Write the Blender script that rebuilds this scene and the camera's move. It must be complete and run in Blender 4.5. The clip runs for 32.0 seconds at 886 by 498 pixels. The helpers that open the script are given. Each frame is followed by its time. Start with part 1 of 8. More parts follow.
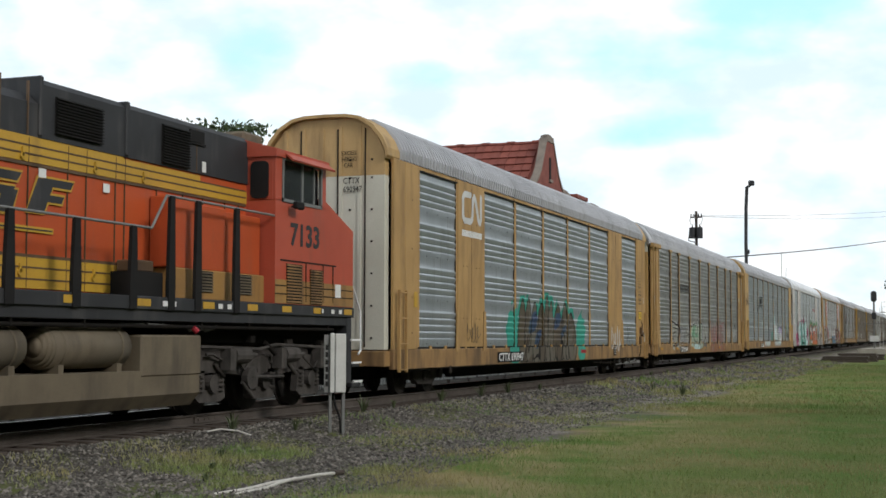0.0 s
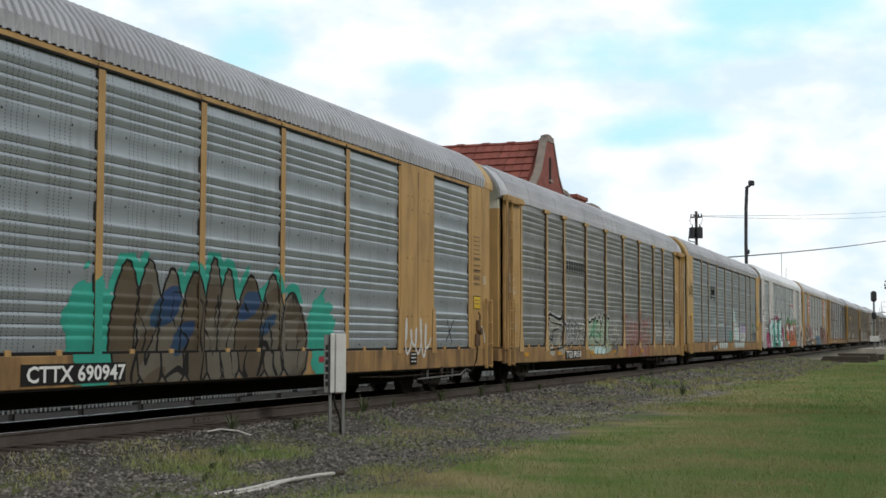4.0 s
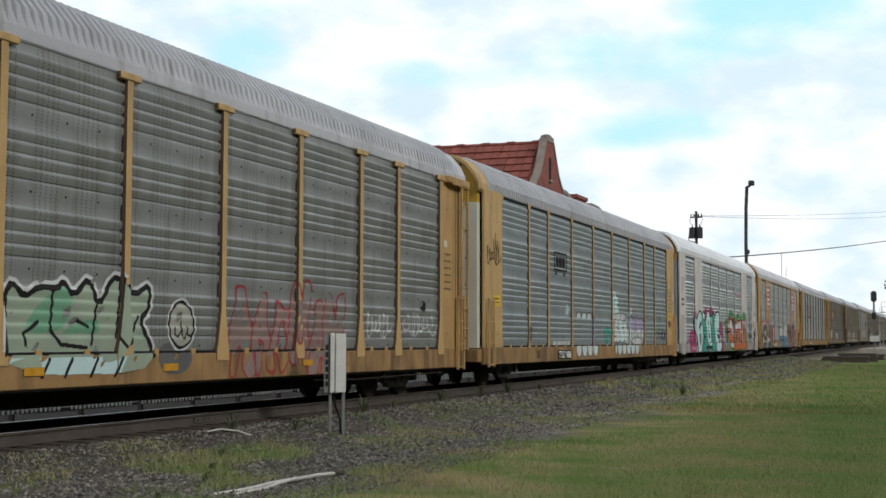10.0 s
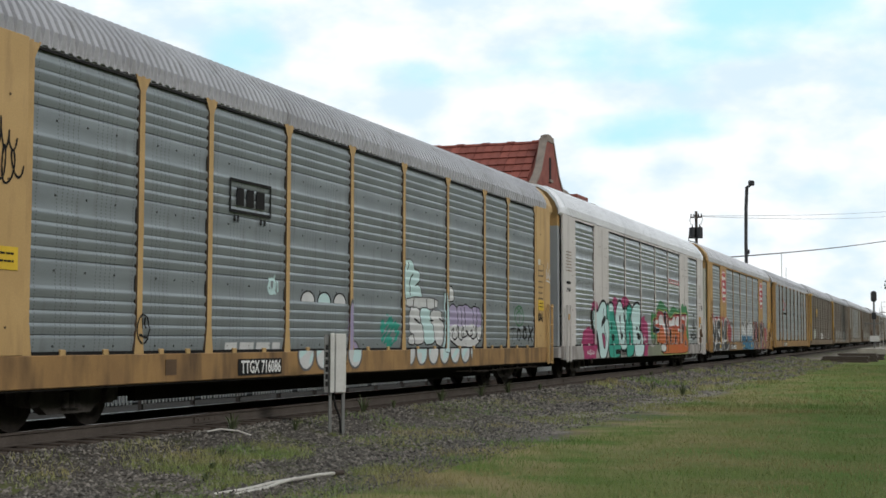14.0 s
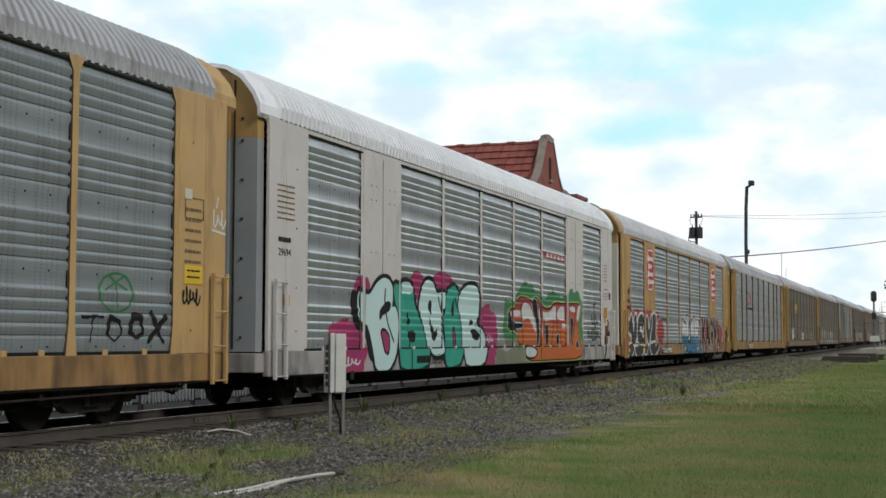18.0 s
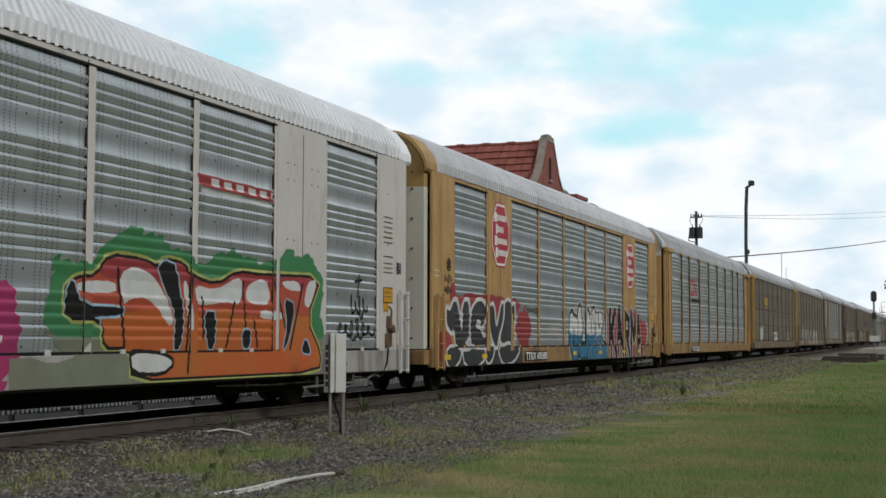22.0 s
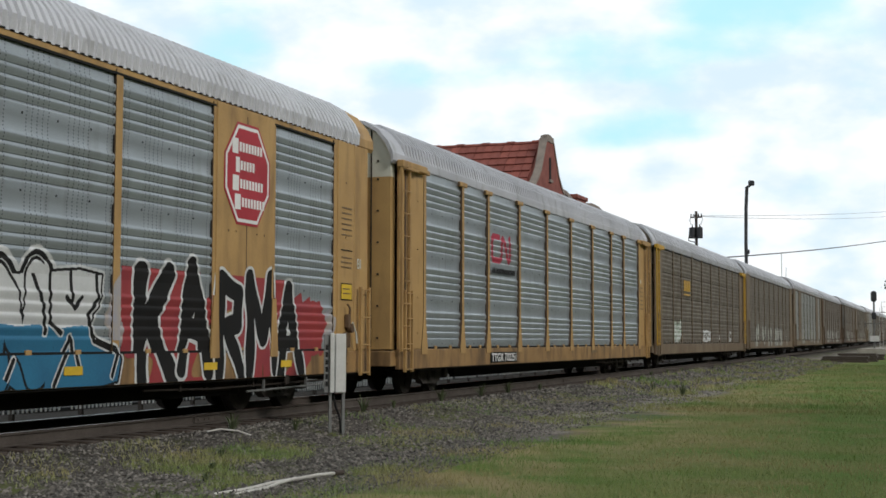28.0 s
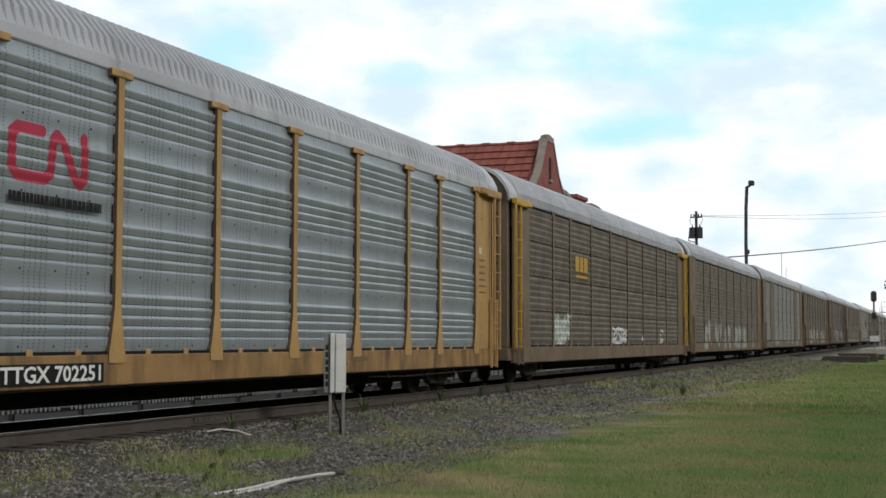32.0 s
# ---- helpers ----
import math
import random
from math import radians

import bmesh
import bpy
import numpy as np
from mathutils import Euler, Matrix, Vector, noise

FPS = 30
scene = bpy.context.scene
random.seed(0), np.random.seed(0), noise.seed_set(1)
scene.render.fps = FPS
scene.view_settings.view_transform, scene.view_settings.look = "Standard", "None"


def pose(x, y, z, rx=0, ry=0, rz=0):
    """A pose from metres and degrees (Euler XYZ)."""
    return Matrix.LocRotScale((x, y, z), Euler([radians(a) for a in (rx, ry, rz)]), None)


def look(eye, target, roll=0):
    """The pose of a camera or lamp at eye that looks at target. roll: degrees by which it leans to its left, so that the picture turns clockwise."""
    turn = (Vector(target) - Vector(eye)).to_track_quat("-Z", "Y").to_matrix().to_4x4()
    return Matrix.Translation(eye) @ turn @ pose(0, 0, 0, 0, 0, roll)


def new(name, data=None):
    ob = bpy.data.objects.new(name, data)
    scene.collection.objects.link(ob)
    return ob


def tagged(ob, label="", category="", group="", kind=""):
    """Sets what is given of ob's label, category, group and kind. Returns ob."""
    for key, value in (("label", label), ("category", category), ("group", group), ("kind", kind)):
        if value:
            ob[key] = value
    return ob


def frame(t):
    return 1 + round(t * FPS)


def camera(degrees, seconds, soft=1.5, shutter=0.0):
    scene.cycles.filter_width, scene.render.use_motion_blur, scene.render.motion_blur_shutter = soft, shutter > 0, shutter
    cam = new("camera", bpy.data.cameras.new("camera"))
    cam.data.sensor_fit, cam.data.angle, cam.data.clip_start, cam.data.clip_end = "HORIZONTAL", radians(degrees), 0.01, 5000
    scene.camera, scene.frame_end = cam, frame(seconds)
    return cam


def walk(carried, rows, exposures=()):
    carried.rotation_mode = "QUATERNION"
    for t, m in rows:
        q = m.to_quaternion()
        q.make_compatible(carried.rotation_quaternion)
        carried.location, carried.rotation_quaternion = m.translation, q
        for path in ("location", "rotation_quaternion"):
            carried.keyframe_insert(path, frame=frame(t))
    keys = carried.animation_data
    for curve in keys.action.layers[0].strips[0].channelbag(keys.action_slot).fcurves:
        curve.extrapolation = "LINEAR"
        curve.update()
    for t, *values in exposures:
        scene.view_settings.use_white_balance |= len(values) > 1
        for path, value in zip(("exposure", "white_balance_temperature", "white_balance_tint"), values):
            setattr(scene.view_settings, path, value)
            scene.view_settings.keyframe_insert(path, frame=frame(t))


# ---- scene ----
cam = camera(36.38, 32.0, soft=1.6)
EYE_Z = 1.276
eye = (0.0, 0.0, EYE_Z)
aim = look(eye, (18.7192, 6.9116, EYE_Z + 1.3498), roll=0.0965)
walk(cam, [(0.0, aim), (32.0, aim)], exposures=[(0.0, 0.2), (2.0, 0.15), (4.0, 0.1), (18.5, 0.1), (20.0, 0.0), (24.0, 0.0), (25.5, 0.08), (32.0, 0.1)])

# ---- world, sun ----
SUN_EL, SUN_AZ = radians(34), radians(202)
world = bpy.data.worlds.new("sky")
scene.world = world
world.use_nodes = True
wn, wl = world.node_tree.nodes, world.node_tree.links
wn.clear()
w_out, w_bg = wn.new("ShaderNodeOutputWorld"), wn.new("ShaderNodeBackground")
w_sky = wn.new("ShaderNodeTexSky")
w_sky.sky_type, w_sky.sun_disc = "NISHITA", False
w_sky.sun_elevation, w_sky.sun_rotation = SUN_EL, SUN_AZ
w_co, w_noise, w_ramp = wn.new("ShaderNodeTexCoord"), wn.new("ShaderNodeTexNoise"), wn.new("ShaderNodeValToRGB")
w_noise.inputs["Scale"].default_value, w_noise.inputs["Detail"].default_value = 2.2, 7
w_ramp.color_ramp.elements[0].position, w_ramp.color_ramp.elements[1].position = 0.30, 0.52
w_mix = wn.new("ShaderNodeMix")
w_mix.data_type = "RGBA"
w_mix.inputs[7].default_value = (7.95, 8.8, 9.4, 1)
wl.new(w_co.outputs["Generated"], w_noise.inputs["Vector"])
wl.new(w_noise.outputs["Fac"], w_ramp.inputs["Fac"])
wl.new(w_ramp.outputs["Color"], w_mix.inputs[0])
wl.new(w_sky.outputs["Color"], w_mix.inputs[6])
wl.new(w_mix.outputs[2], w_bg.inputs["Color"])
w_bg.inputs["Strength"].default_value = 0.062
wl.new(w_bg.outputs["Background"], w_out.inputs["Surface"])
sun = new("sun", bpy.data.lights.new("sun", "SUN"))
sun.data.energy, sun.data.angle, sun.data.color = 1.5, radians(14), (1.0, 0.96, 0.93)
sun.matrix_world = look((40 * math.sin(SUN_AZ) * math.cos(SUN_EL), 40 * math.cos(SUN_AZ) * math.cos(SUN_EL), 40 * math.sin(SUN_EL)), (0, 0, 0))


# ---- materials ----
def mat(name, base, second=None, rough=0.6, metal=0.0, scale=3.0, fine=40.0, bump=0.15, amount=0.5, stretch=(1, 1, 1), dirt=None, dirt_at=(0.5, 0.75), spec=0.4, per_piece=0.0):
    """Principled surface: two tones by a wide noise, fine grain in tone and relief, and optional dirt by a streaked noise."""
    m = bpy.data.materials.new(name)
    m.use_nodes = True
    n, l = m.node_tree.nodes, m.node_tree.links
    b = n["Principled BSDF"]
    second = second or tuple(c * 0.7 for c in base)
    co, mp = n.new("ShaderNodeTexCoord"), n.new("ShaderNodeMapping")
    mp.inputs["Scale"].default_value = stretch
    l.new(co.outputs["Object"], mp.inputs["Vector"])
    wide, grain = n.new("ShaderNodeTexNoise"), n.new("ShaderNodeTexNoise")
    wide.inputs["Scale"].default_value, wide.inputs["Detail"].default_value = scale, 5
    grain.inputs["Scale"].default_value, grain.inputs["Detail"].default_value = fine, 3
    l.new(mp.outputs["Vector"], wide.inputs["Vector"])
    l.new(co.outputs["Object"], grain.inputs["Vector"])
    ramp = n.new("ShaderNodeMapRange")
    ramp.inputs[1].default_value, ramp.inputs[2].default_value = 0.35, 0.68
    ramp.inputs[4].default_value = amount * 1.6
    l.new(wide.outputs["Fac"], ramp.inputs[0])
    mix = n.new("ShaderNodeMix")
    mix.data_type = "RGBA"
    mix.inputs[6].default_value, mix.inputs[7].default_value = (*base, 1), (*second, 1)
    l.new(ramp.outputs[0], mix.inputs[0])
    out = mix.outputs[2]
    g = n.new("ShaderNodeMapRange")
    g.inputs[1].default_value, g.inputs[2].default_value, g.inputs[3].default_value, g.inputs[4].default_value = 0.3, 0.7, *((0.93, 1.05) if bump <= 0.1 else (0.82, 1.14))
    l.new(grain.outputs["Fac"], g.inputs[0])
    mul = n.new("ShaderNodeMix")
    mul.data_type, mul.blend_type = "RGBA", "MULTIPLY"
    mul.inputs[0].default_value = 1.0
    l.new(out, mul.inputs[6])
    l.new(g.outputs[0], mul.inputs[7])
    out = mul.outputs[2]
    if dirt:
        dn, dm, dr = n.new("ShaderNodeTexNoise"), n.new("ShaderNodeMapping"), n.new("ShaderNodeMapRange")
        dm.inputs["Scale"].default_value = (2.1, 2.1, 0.5)
        dn.inputs["Scale"].default_value, dn.inputs["Detail"].default_value = 1.4, 6
        l.new(co.outputs["Object"], dm.inputs["Vector"])
        l.new(dm.outputs["Vector"], dn.inputs["Vector"])
        dr.inputs[1].default_value, dr.inputs[2].default_value = dirt_at
        dr.inputs[4].default_value = 0.85
        l.new(dn.outputs["Fac"], dr.inputs[0])
        dx = n.new("ShaderNodeMix")
        dx.data_type = "RGBA"
        dx.inputs[7].default_value = (*dirt, 1)
        l.new(dr.outputs[0], dx.inputs[0])
        l.new(out, dx.inputs[6])
        out = dx.outputs[2]
    if per_piece:
        oi, pr = n.new("ShaderNodeObjectInfo"), n.new("ShaderNodeMapRange")
        pr.inputs[3].default_value, pr.inputs[4].default_value = 1 - per_piece, 1 + per_piece
        l.new(oi.outputs["Random"], pr.inputs[0])
        pm = n.new("ShaderNodeMix")
        pm.data_type, pm.blend_type = "RGBA", "MULTIPLY"
        pm.inputs[0].default_value = 1.0
        l.new(out, pm.inputs[6])
        l.new(pr.outputs[0], pm.inputs[7])
        out = pm.outputs[2]
    l.new(out, b.inputs["Base Color"])
    rr = n.new("ShaderNodeMapRange")
    rr.inputs[3].default_value, rr.inputs[4].default_value = max(0.05, rough - 0.12), min(1.0, rough + 0.12)
    l.new(wide.outputs["Fac"], rr.inputs[0])
    l.new(rr.outputs[0], b.inputs["Roughness"])
    b.inputs["Metallic"].default_value = metal
    b.inputs["Specular IOR Level"].default_value = spec
    if bump:
        bp = n.new("ShaderNodeBump")
        bp.inputs["Strength"].default_value, bp.inputs["Distance"].default_value = bump, 0.01
        l.new(grain.outputs["Fac"], bp.inputs["Height"])
        l.new(bp.outputs["Normal"], b.inputs["Normal"])
    return m


RUST = (0.14, 0.06, 0.025)
M = {
    "yellow": mat("aged yellow paint", (0.47, 0.292, 0.11), (0.37, 0.225, 0.088), dirt=(0.15, 0.085, 0.042), dirt_at=(0.48, 0.82), scale=0.9, bump=0.05),
    "yellow_dirty": mat("grimy yellow paint", (0.2, 0.152, 0.098), (0.14, 0.104, 0.068), dirt=(0.13, 0.075, 0.04), dirt_at=(0.45, 0.72), scale=1.2, bump=0.05),
    "yellow_pale": mat("pale tan paint", (0.52, 0.345, 0.15), (0.43, 0.28, 0.115), dirt=(0.2, 0.12, 0.06), dirt_at=(0.5, 0.82), scale=0.8, bump=0.05),
    "brown_side": mat("rusty brown paint", (0.13, 0.078, 0.042), (0.085, 0.053, 0.03), dirt=(0.06, 0.035, 0.02), scale=1.0, bump=0.08),
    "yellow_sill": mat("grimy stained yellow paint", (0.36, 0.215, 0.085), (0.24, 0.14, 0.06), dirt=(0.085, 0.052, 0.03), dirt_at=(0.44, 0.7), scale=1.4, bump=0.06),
    "silver_sill": mat("grimy silver paint", (0.4, 0.38, 0.36), (0.28, 0.265, 0.25), dirt=(0.11, 0.09, 0.07), dirt_at=(0.46, 0.74), scale=1.4, bump=0.06),
    "flank": mat("dark brown post edge", (0.12, 0.078, 0.045), (0.08, 0.05, 0.032), dirt=(0.05, 0.032, 0.022), dirt_at=(0.4, 0.7), scale=2.0, bump=0.08),
    "galv": mat("galvanised sheet", (0.4, 0.435, 0.455), (0.32, 0.352, 0.37), rough=0.4, metal=0.5, scale=1.1, fine=60, bump=0.04, stretch=(0.5, 1, 3.0), dirt=(0.17, 0.17, 0.15), dirt_at=(0.55, 0.9)),
    "galv_bright": mat("bright galvanised sheet", (0.52, 0.555, 0.57), (0.41, 0.44, 0.455), rough=0.33, metal=0.6, scale=1.1, fine=60, bump=0.04, stretch=(0.5, 1, 3.0), dirt=(0.2, 0.2, 0.18), dirt_at=(0.55, 0.9)),
    "galv_dirty": mat("weathered galvanised sheet", (0.3, 0.308, 0.297), (0.22, 0.225, 0.213), rough=0.46, metal=0.4, scale=1.1, fine=60, bump=0.04, stretch=(0.5, 1, 3.0), dirt=(0.13, 0.115, 0.09), dirt_at=(0.5, 0.85)),
    "galv_blue": mat("dull blue grey sheet", (0.31, 0.345, 0.355), (0.245, 0.275, 0.285), rough=0.45, metal=0.42, scale=1.1, fine=60, bump=0.04, stretch=(0.5, 1, 3.0), dirt=(0.15, 0.15, 0.135), dirt_at=(0.55, 0.9)),
    "galv_brown": mat("soiled brown sheet", (0.165, 0.142, 0.112), (0.11, 0.092, 0.07), rough=0.65, metal=0.1, scale=1.1, bump=0.04, stretch=(1, 1, 2.5), dirt=(0.07, 0.05, 0.035), dirt_at=(0.48, 0.75)),
    "roof": mat("grey roof sheet", (0.5, 0.5, 0.52), (0.4, 0.4, 0.42), rough=0.5, metal=0.25, scale=0.5, bump=0.04, dirt=(0.2, 0.19, 0.17), dirt_at=(0.55, 0.85)),
    "roof_bright": mat("bright roof sheet", (0.84, 0.85, 0.87), (0.74, 0.75, 0.77), rough=0.45, metal=0.15, scale=0.5, bump=0.04, dirt=(0.35, 0.34, 0.32), dirt_at=(0.6, 0.9)),
    "roof_mid": mat("light grey roof sheet", (0.66, 0.66, 0.68), (0.55, 0.55, 0.57), rough=0.48, metal=0.2, scale=0.5, bump=0.04, dirt=(0.28, 0.27, 0.25), dirt_at=(0.56, 0.88)),
    "silver": mat("silver grey paint", (0.58, 0.55, 0.52), (0.5, 0.475, 0.45), dirt=(0.2, 0.17, 0.13), dirt_at=(0.58, 0.9), scale=0.8, bump=0.05),
    "blue_grey": mat("blue grey paint", (0.3, 0.32, 0.33), (0.24, 0.255, 0.265), dirt=(0.16, 0.14, 0.11), dirt_at=(0.55, 0.85), scale=0.8, bump=0.05),
    "cream": mat("cream white paint", (0.62, 0.61, 0.52), (0.52, 0.5, 0.41), dirt=(0.3, 0.25, 0.16), dirt_at=(0.6, 0.9), scale=0.8, bump=0.05),
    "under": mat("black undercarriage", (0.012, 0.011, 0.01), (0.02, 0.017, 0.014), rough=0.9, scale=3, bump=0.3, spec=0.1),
    "under_brown": mat("dusty truck casting", (0.04, 0.033, 0.027), (0.022, 0.018, 0.015), rough=0.9, spec=0.15, scale=4, bump=0.3),
    "truck_dust": mat("dust-caked truck casting", (0.075, 0.066, 0.058), (0.035, 0.031, 0.027), rough=0.85, scale=4, bump=0.3, dirt=(0.03, 0.026, 0.022), dirt_at=(0.5, 0.7)),
    "steel": mat("dusty wheel steel", (0.05, 0.042, 0.036), (0.03, 0.025, 0.022), rough=0.7, metal=0.3, scale=5, bump=0.05),
    "white": mat("white paint", (0.78, 0.78, 0.76), (0.68, 0.68, 0.65), scale=2, bump=0.03),
    "black": mat("black paint", (0.012, 0.012, 0.012), (0.02, 0.018, 0.017), rough=0.8, scale=2, bump=0.03, spec=0.2),
    "red": mat("red paint", (0.42, 0.035, 0.05), (0.34, 0.03, 0.04), scale=2, bump=0.03),
    "sign_yellow": mat("yellow placard", (0.75, 0.5, 0.04), scale=2, bump=0.03),
    "orange": mat("orange paint", (0.5, 0.09, 0.027), (0.4, 0.07, 0.024), rough=0.42, scale=0.7, bump=0.03, dirt=(0.28, 0.09, 0.05), dirt_at=(0.58, 0.9)),
    "cab_red": mat("weathered red orange paint", (0.45, 0.083, 0.044), (0.37, 0.068, 0.036), rough=0.5, scale=0.7, bump=0.03, dirt=(0.26, 0.08, 0.05), dirt_at=(0.58, 0.9)),
    "loco_black": mat("dull dark grey paint", (0.034, 0.035, 0.038), (0.022, 0.022, 0.024), rough=0.6, scale=0.9, bump=0.04, dirt=(0.09, 0.085, 0.08), dirt_at=(0.55, 0.85)),
    "loco_yellow": mat("yellow stripe paint", (0.55, 0.33, 0.04), (0.45, 0.26, 0.04), rough=0.45, scale=1.0, bump=0.03, dirt=(0.3, 0.18, 0.05), dirt_at=(0.6, 0.9)),
    "tank": mat("dusty tan tank paint", (0.165, 0.133, 0.088), (0.11, 0.088, 0.06), rough=0.7, scale=1.3, bump=0.1, dirt=(0.055, 0.045, 0.034), dirt_at=(0.5, 0.8)),
    "glass": None,
    "rail": mat("rusted rail steel", (0.1, 0.084, 0.071), (0.068, 0.056, 0.047), rough=0.8, scale=3, bump=0.2),
    "rail_head": mat("polished rail head", (0.5, 0.48, 0.46), (0.4, 0.38, 0.35), rough=0.3, metal=0.9, scale=3, bump=0.02),
    "tie": mat("weathered timber tie", (0.09, 0.07, 0.055), (0.05, 0.04, 0.033), rough=0.9, scale=6, bump=0.5, stretch=(6, 1, 6)),
    "stone": mat("crushed stone", (0.26, 0.235, 0.21), (0.16, 0.145, 0.13), rough=0.9, scale=6, fine=50, bump=0.4),
    "pole": mat("dark timber pole", (0.07, 0.055, 0.045), rough=0.9, scale=6, bump=0.4, stretch=(4, 4, 0.4)),
    "pole_metal": mat("dark painted metal", (0.03, 0.03, 0.032), rough=0.5, scale=6, bump=0.1),
    "box_white": mat("pale grey enamel", (0.62, 0.62, 0.58), (0.54, 0.53, 0.49), rough=0.45, scale=3, bump=0.03, dirt=(0.35, 0.32, 0.27), dirt_at=(0.6, 0.9)),
    "box_grey": mat("zinc grey steel", (0.23, 0.23, 0.22), (0.17, 0.17, 0.16), rough=0.5, metal=0.3, scale=4, bump=0.05),
    "tile": mat("red clay roof tile", (0.24, 0.07, 0.05), (0.2, 0.055, 0.04), rough=0.75, scale=1.5, bump=0.2, per_piece=0.2),
    "brick": mat("red brick", (0.22, 0.07, 0.05), (0.16, 0.05, 0.04), rough=0.85, scale=2, bump=0.3, per_piece=0.12),
    "limestone": mat("weathered limestone", (0.27, 0.225, 0.185), (0.17, 0.14, 0.12), rough=0.85, scale=2, bump=0.2),
    "concrete": mat("pale concrete", (0.42, 0.39, 0.34), (0.33, 0.3, 0.26), rough=0.9, scale=2, bump=0.2),
    "bark": mat("brown bark", (0.1, 0.075, 0.055), rough=0.95, scale=5, bump=0.6, stretch=(4, 4, 0.6)),
    "leaf": mat("green leaves", (0.055, 0.085, 0.03), (0.035, 0.06, 0.022), rough=0.6, scale=2, bump=0),
    "grass_blade": mat("grass blades", (0.15, 0.25, 0.055), (0.34, 0.29, 0.13), rough=0.6, scale=0.42, fine=5, bump=0, amount=0.7),
    "weed": mat("weed leaves", (0.075, 0.1, 0.045), (0.11, 0.12, 0.05), rough=0.6, scale=3, bump=0),
    "pvc": mat("white plastic pipe", (0.62, 0.60, 0.54), (0.5, 0.47, 0.42), rough=0.4, scale=6, bump=0.03),
    "stripe_dirty": mat("soot-stained yellow paint", (0.36, 0.2, 0.06), (0.25, 0.14, 0.055), rough=0.6, scale=1.0, bump=0.03, dirt=(0.12, 0.07, 0.035), dirt_at=(0.5, 0.8)),
    "interior": mat("shaded cab lining", (0.035, 0.037, 0.04), (0.025, 0.026, 0.028), scale=3, bump=0.02),
    "print": mat("faded brown print", (0.2, 0.135, 0.07), scale=3, bump=0.0),
    "fence": mat("weathered white fence paint", (0.74, 0.73, 0.69), (0.6, 0.59, 0.54), scale=3, bump=0.1),
    "asphalt": mat("worn platform paving", (0.035, 0.033, 0.03), (0.025, 0.024, 0.022), rough=0.9, scale=2, bump=0.2),
    "amber": mat("amber reflector", (0.6, 0.3, 0.02), scale=6, bump=0),
}
gm = bpy.data.materials.new("cab glass")
gm.use_nodes = True
gm.node_tree.nodes["Principled BSDF"].inputs["Transmission Weight"].default_value = 0.85
gm.node_tree.nodes["Principled BSDF"].inputs["Base Color"].default_value = (0.22, 0.25, 0.26, 1)
gm.node_tree.nodes["Principled BSDF"].inputs["Roughness"].default_value = 0.04
M["glass"] = gm


def perforate(m, dark=0.5):
    """Punched rows in a louvred sheet, as dark holes in its colour."""
    n, l = m.node_tree.nodes, m.node_tree.links
    b = n["Principled BSDF"]
    src = b.inputs["Base Color"].links[0].from_socket
    co, sep = n.new("ShaderNodeTexCoord"), n.new("ShaderNodeSeparateXYZ")
    l.new(co.outputs["Object"], sep.inputs[0])

    def calc(op, a, c):
        t = n.new("ShaderNodeMath")
        t.operation = op
        for s, v in zip(t.inputs, (a, c)):
            if isinstance(v, (int, float)):
                s.default_value = v
            else:
                l.new(v, s)
        return t.outputs[0]

    def dots(v, period, duty):
        return calc("LESS_THAN", calc("FRACT", calc("MULTIPLY", calc("ADD", v, 20.0), 1 / period), 0.0), duty)
    hole = calc("MULTIPLY", dots(sep.outputs["X"], 0.115, 0.2), dots(sep.outputs["Z"], 0.05, 0.5))
    wide = calc("MULTIPLY", hole, dots(sep.outputs["X"], 0.92, 0.62))
    mx = n.new("ShaderNodeMix")
    mx.data_type, mx.blend_type = "RGBA", "MULTIPLY"
    l.new(calc("MULTIPLY", wide, dark), mx.inputs[0])
    l.new(src, mx.inputs[6])
    mx.inputs[7].default_value = (0.2, 0.2, 0.2, 1)
    l.new(mx.outputs[2], b.inputs["Base Color"])


perforate(M["galv"], 0.75)
perforate(M["galv_bright"], 0.9)
perforate(M["galv_dirty"], 0.75)
perforate(M["galv_blue"], 0.5)


# ---- mesh helpers ----
def link(name, mesh, parent=None, label=""):
    ob = new(name, mesh)
    if parent is not None:
        ob.parent = parent
    if label:
        ob["label"] = label
    return ob


def mesh_of(name, bm, material):
    me = bpy.data.meshes.new(name)
    bmesh.ops.recalc_face_normals(bm, faces=bm.faces)
    bm.to_mesh(me)
    bm.free()
    for m in material if isinstance(material, (list, tuple)) else [material]:
        me.materials.append(m)
    return me


def part(name, bm, material, parent, label=""):
    return link(name, mesh_of(name, bm, material), parent, label)


def thing(name, label, category, group="", at=(0, 0, 0), kind=""):
    ob = new(name)
    ob.location = at
    return tagged(ob, label, category, group, kind)


def box(bm, x0, x1, y0, y1, z0, z1, bevel=0.0, slot=0):
    r = bmesh.ops.create_cube(bm, size=1.0)
    vs = r["verts"]
    for v in vs:
        v.co = Vector(((x0 + x1) / 2 + v.co.x * (x1 - x0), (y0 + y1) / 2 + v.co.y * (y1 - y0), (z0 + z1) / 2 + v.co.z * (z1 - z0)))
    fs = {f for v in vs for f in v.link_faces}
    for f in fs:
        f.material_index = slot
    if bevel:
        es = list({e for v in vs for e in v.link_edges})
        bmesh.ops.bevel(bm, geom=es, offset=bevel, segments=1, affect="EDGES")
    return bm


def boxes(*rows, bevel=0.0):
    bm = bmesh.new()
    for r in rows:
        box(bm, *r, bevel=bevel)
    return bm


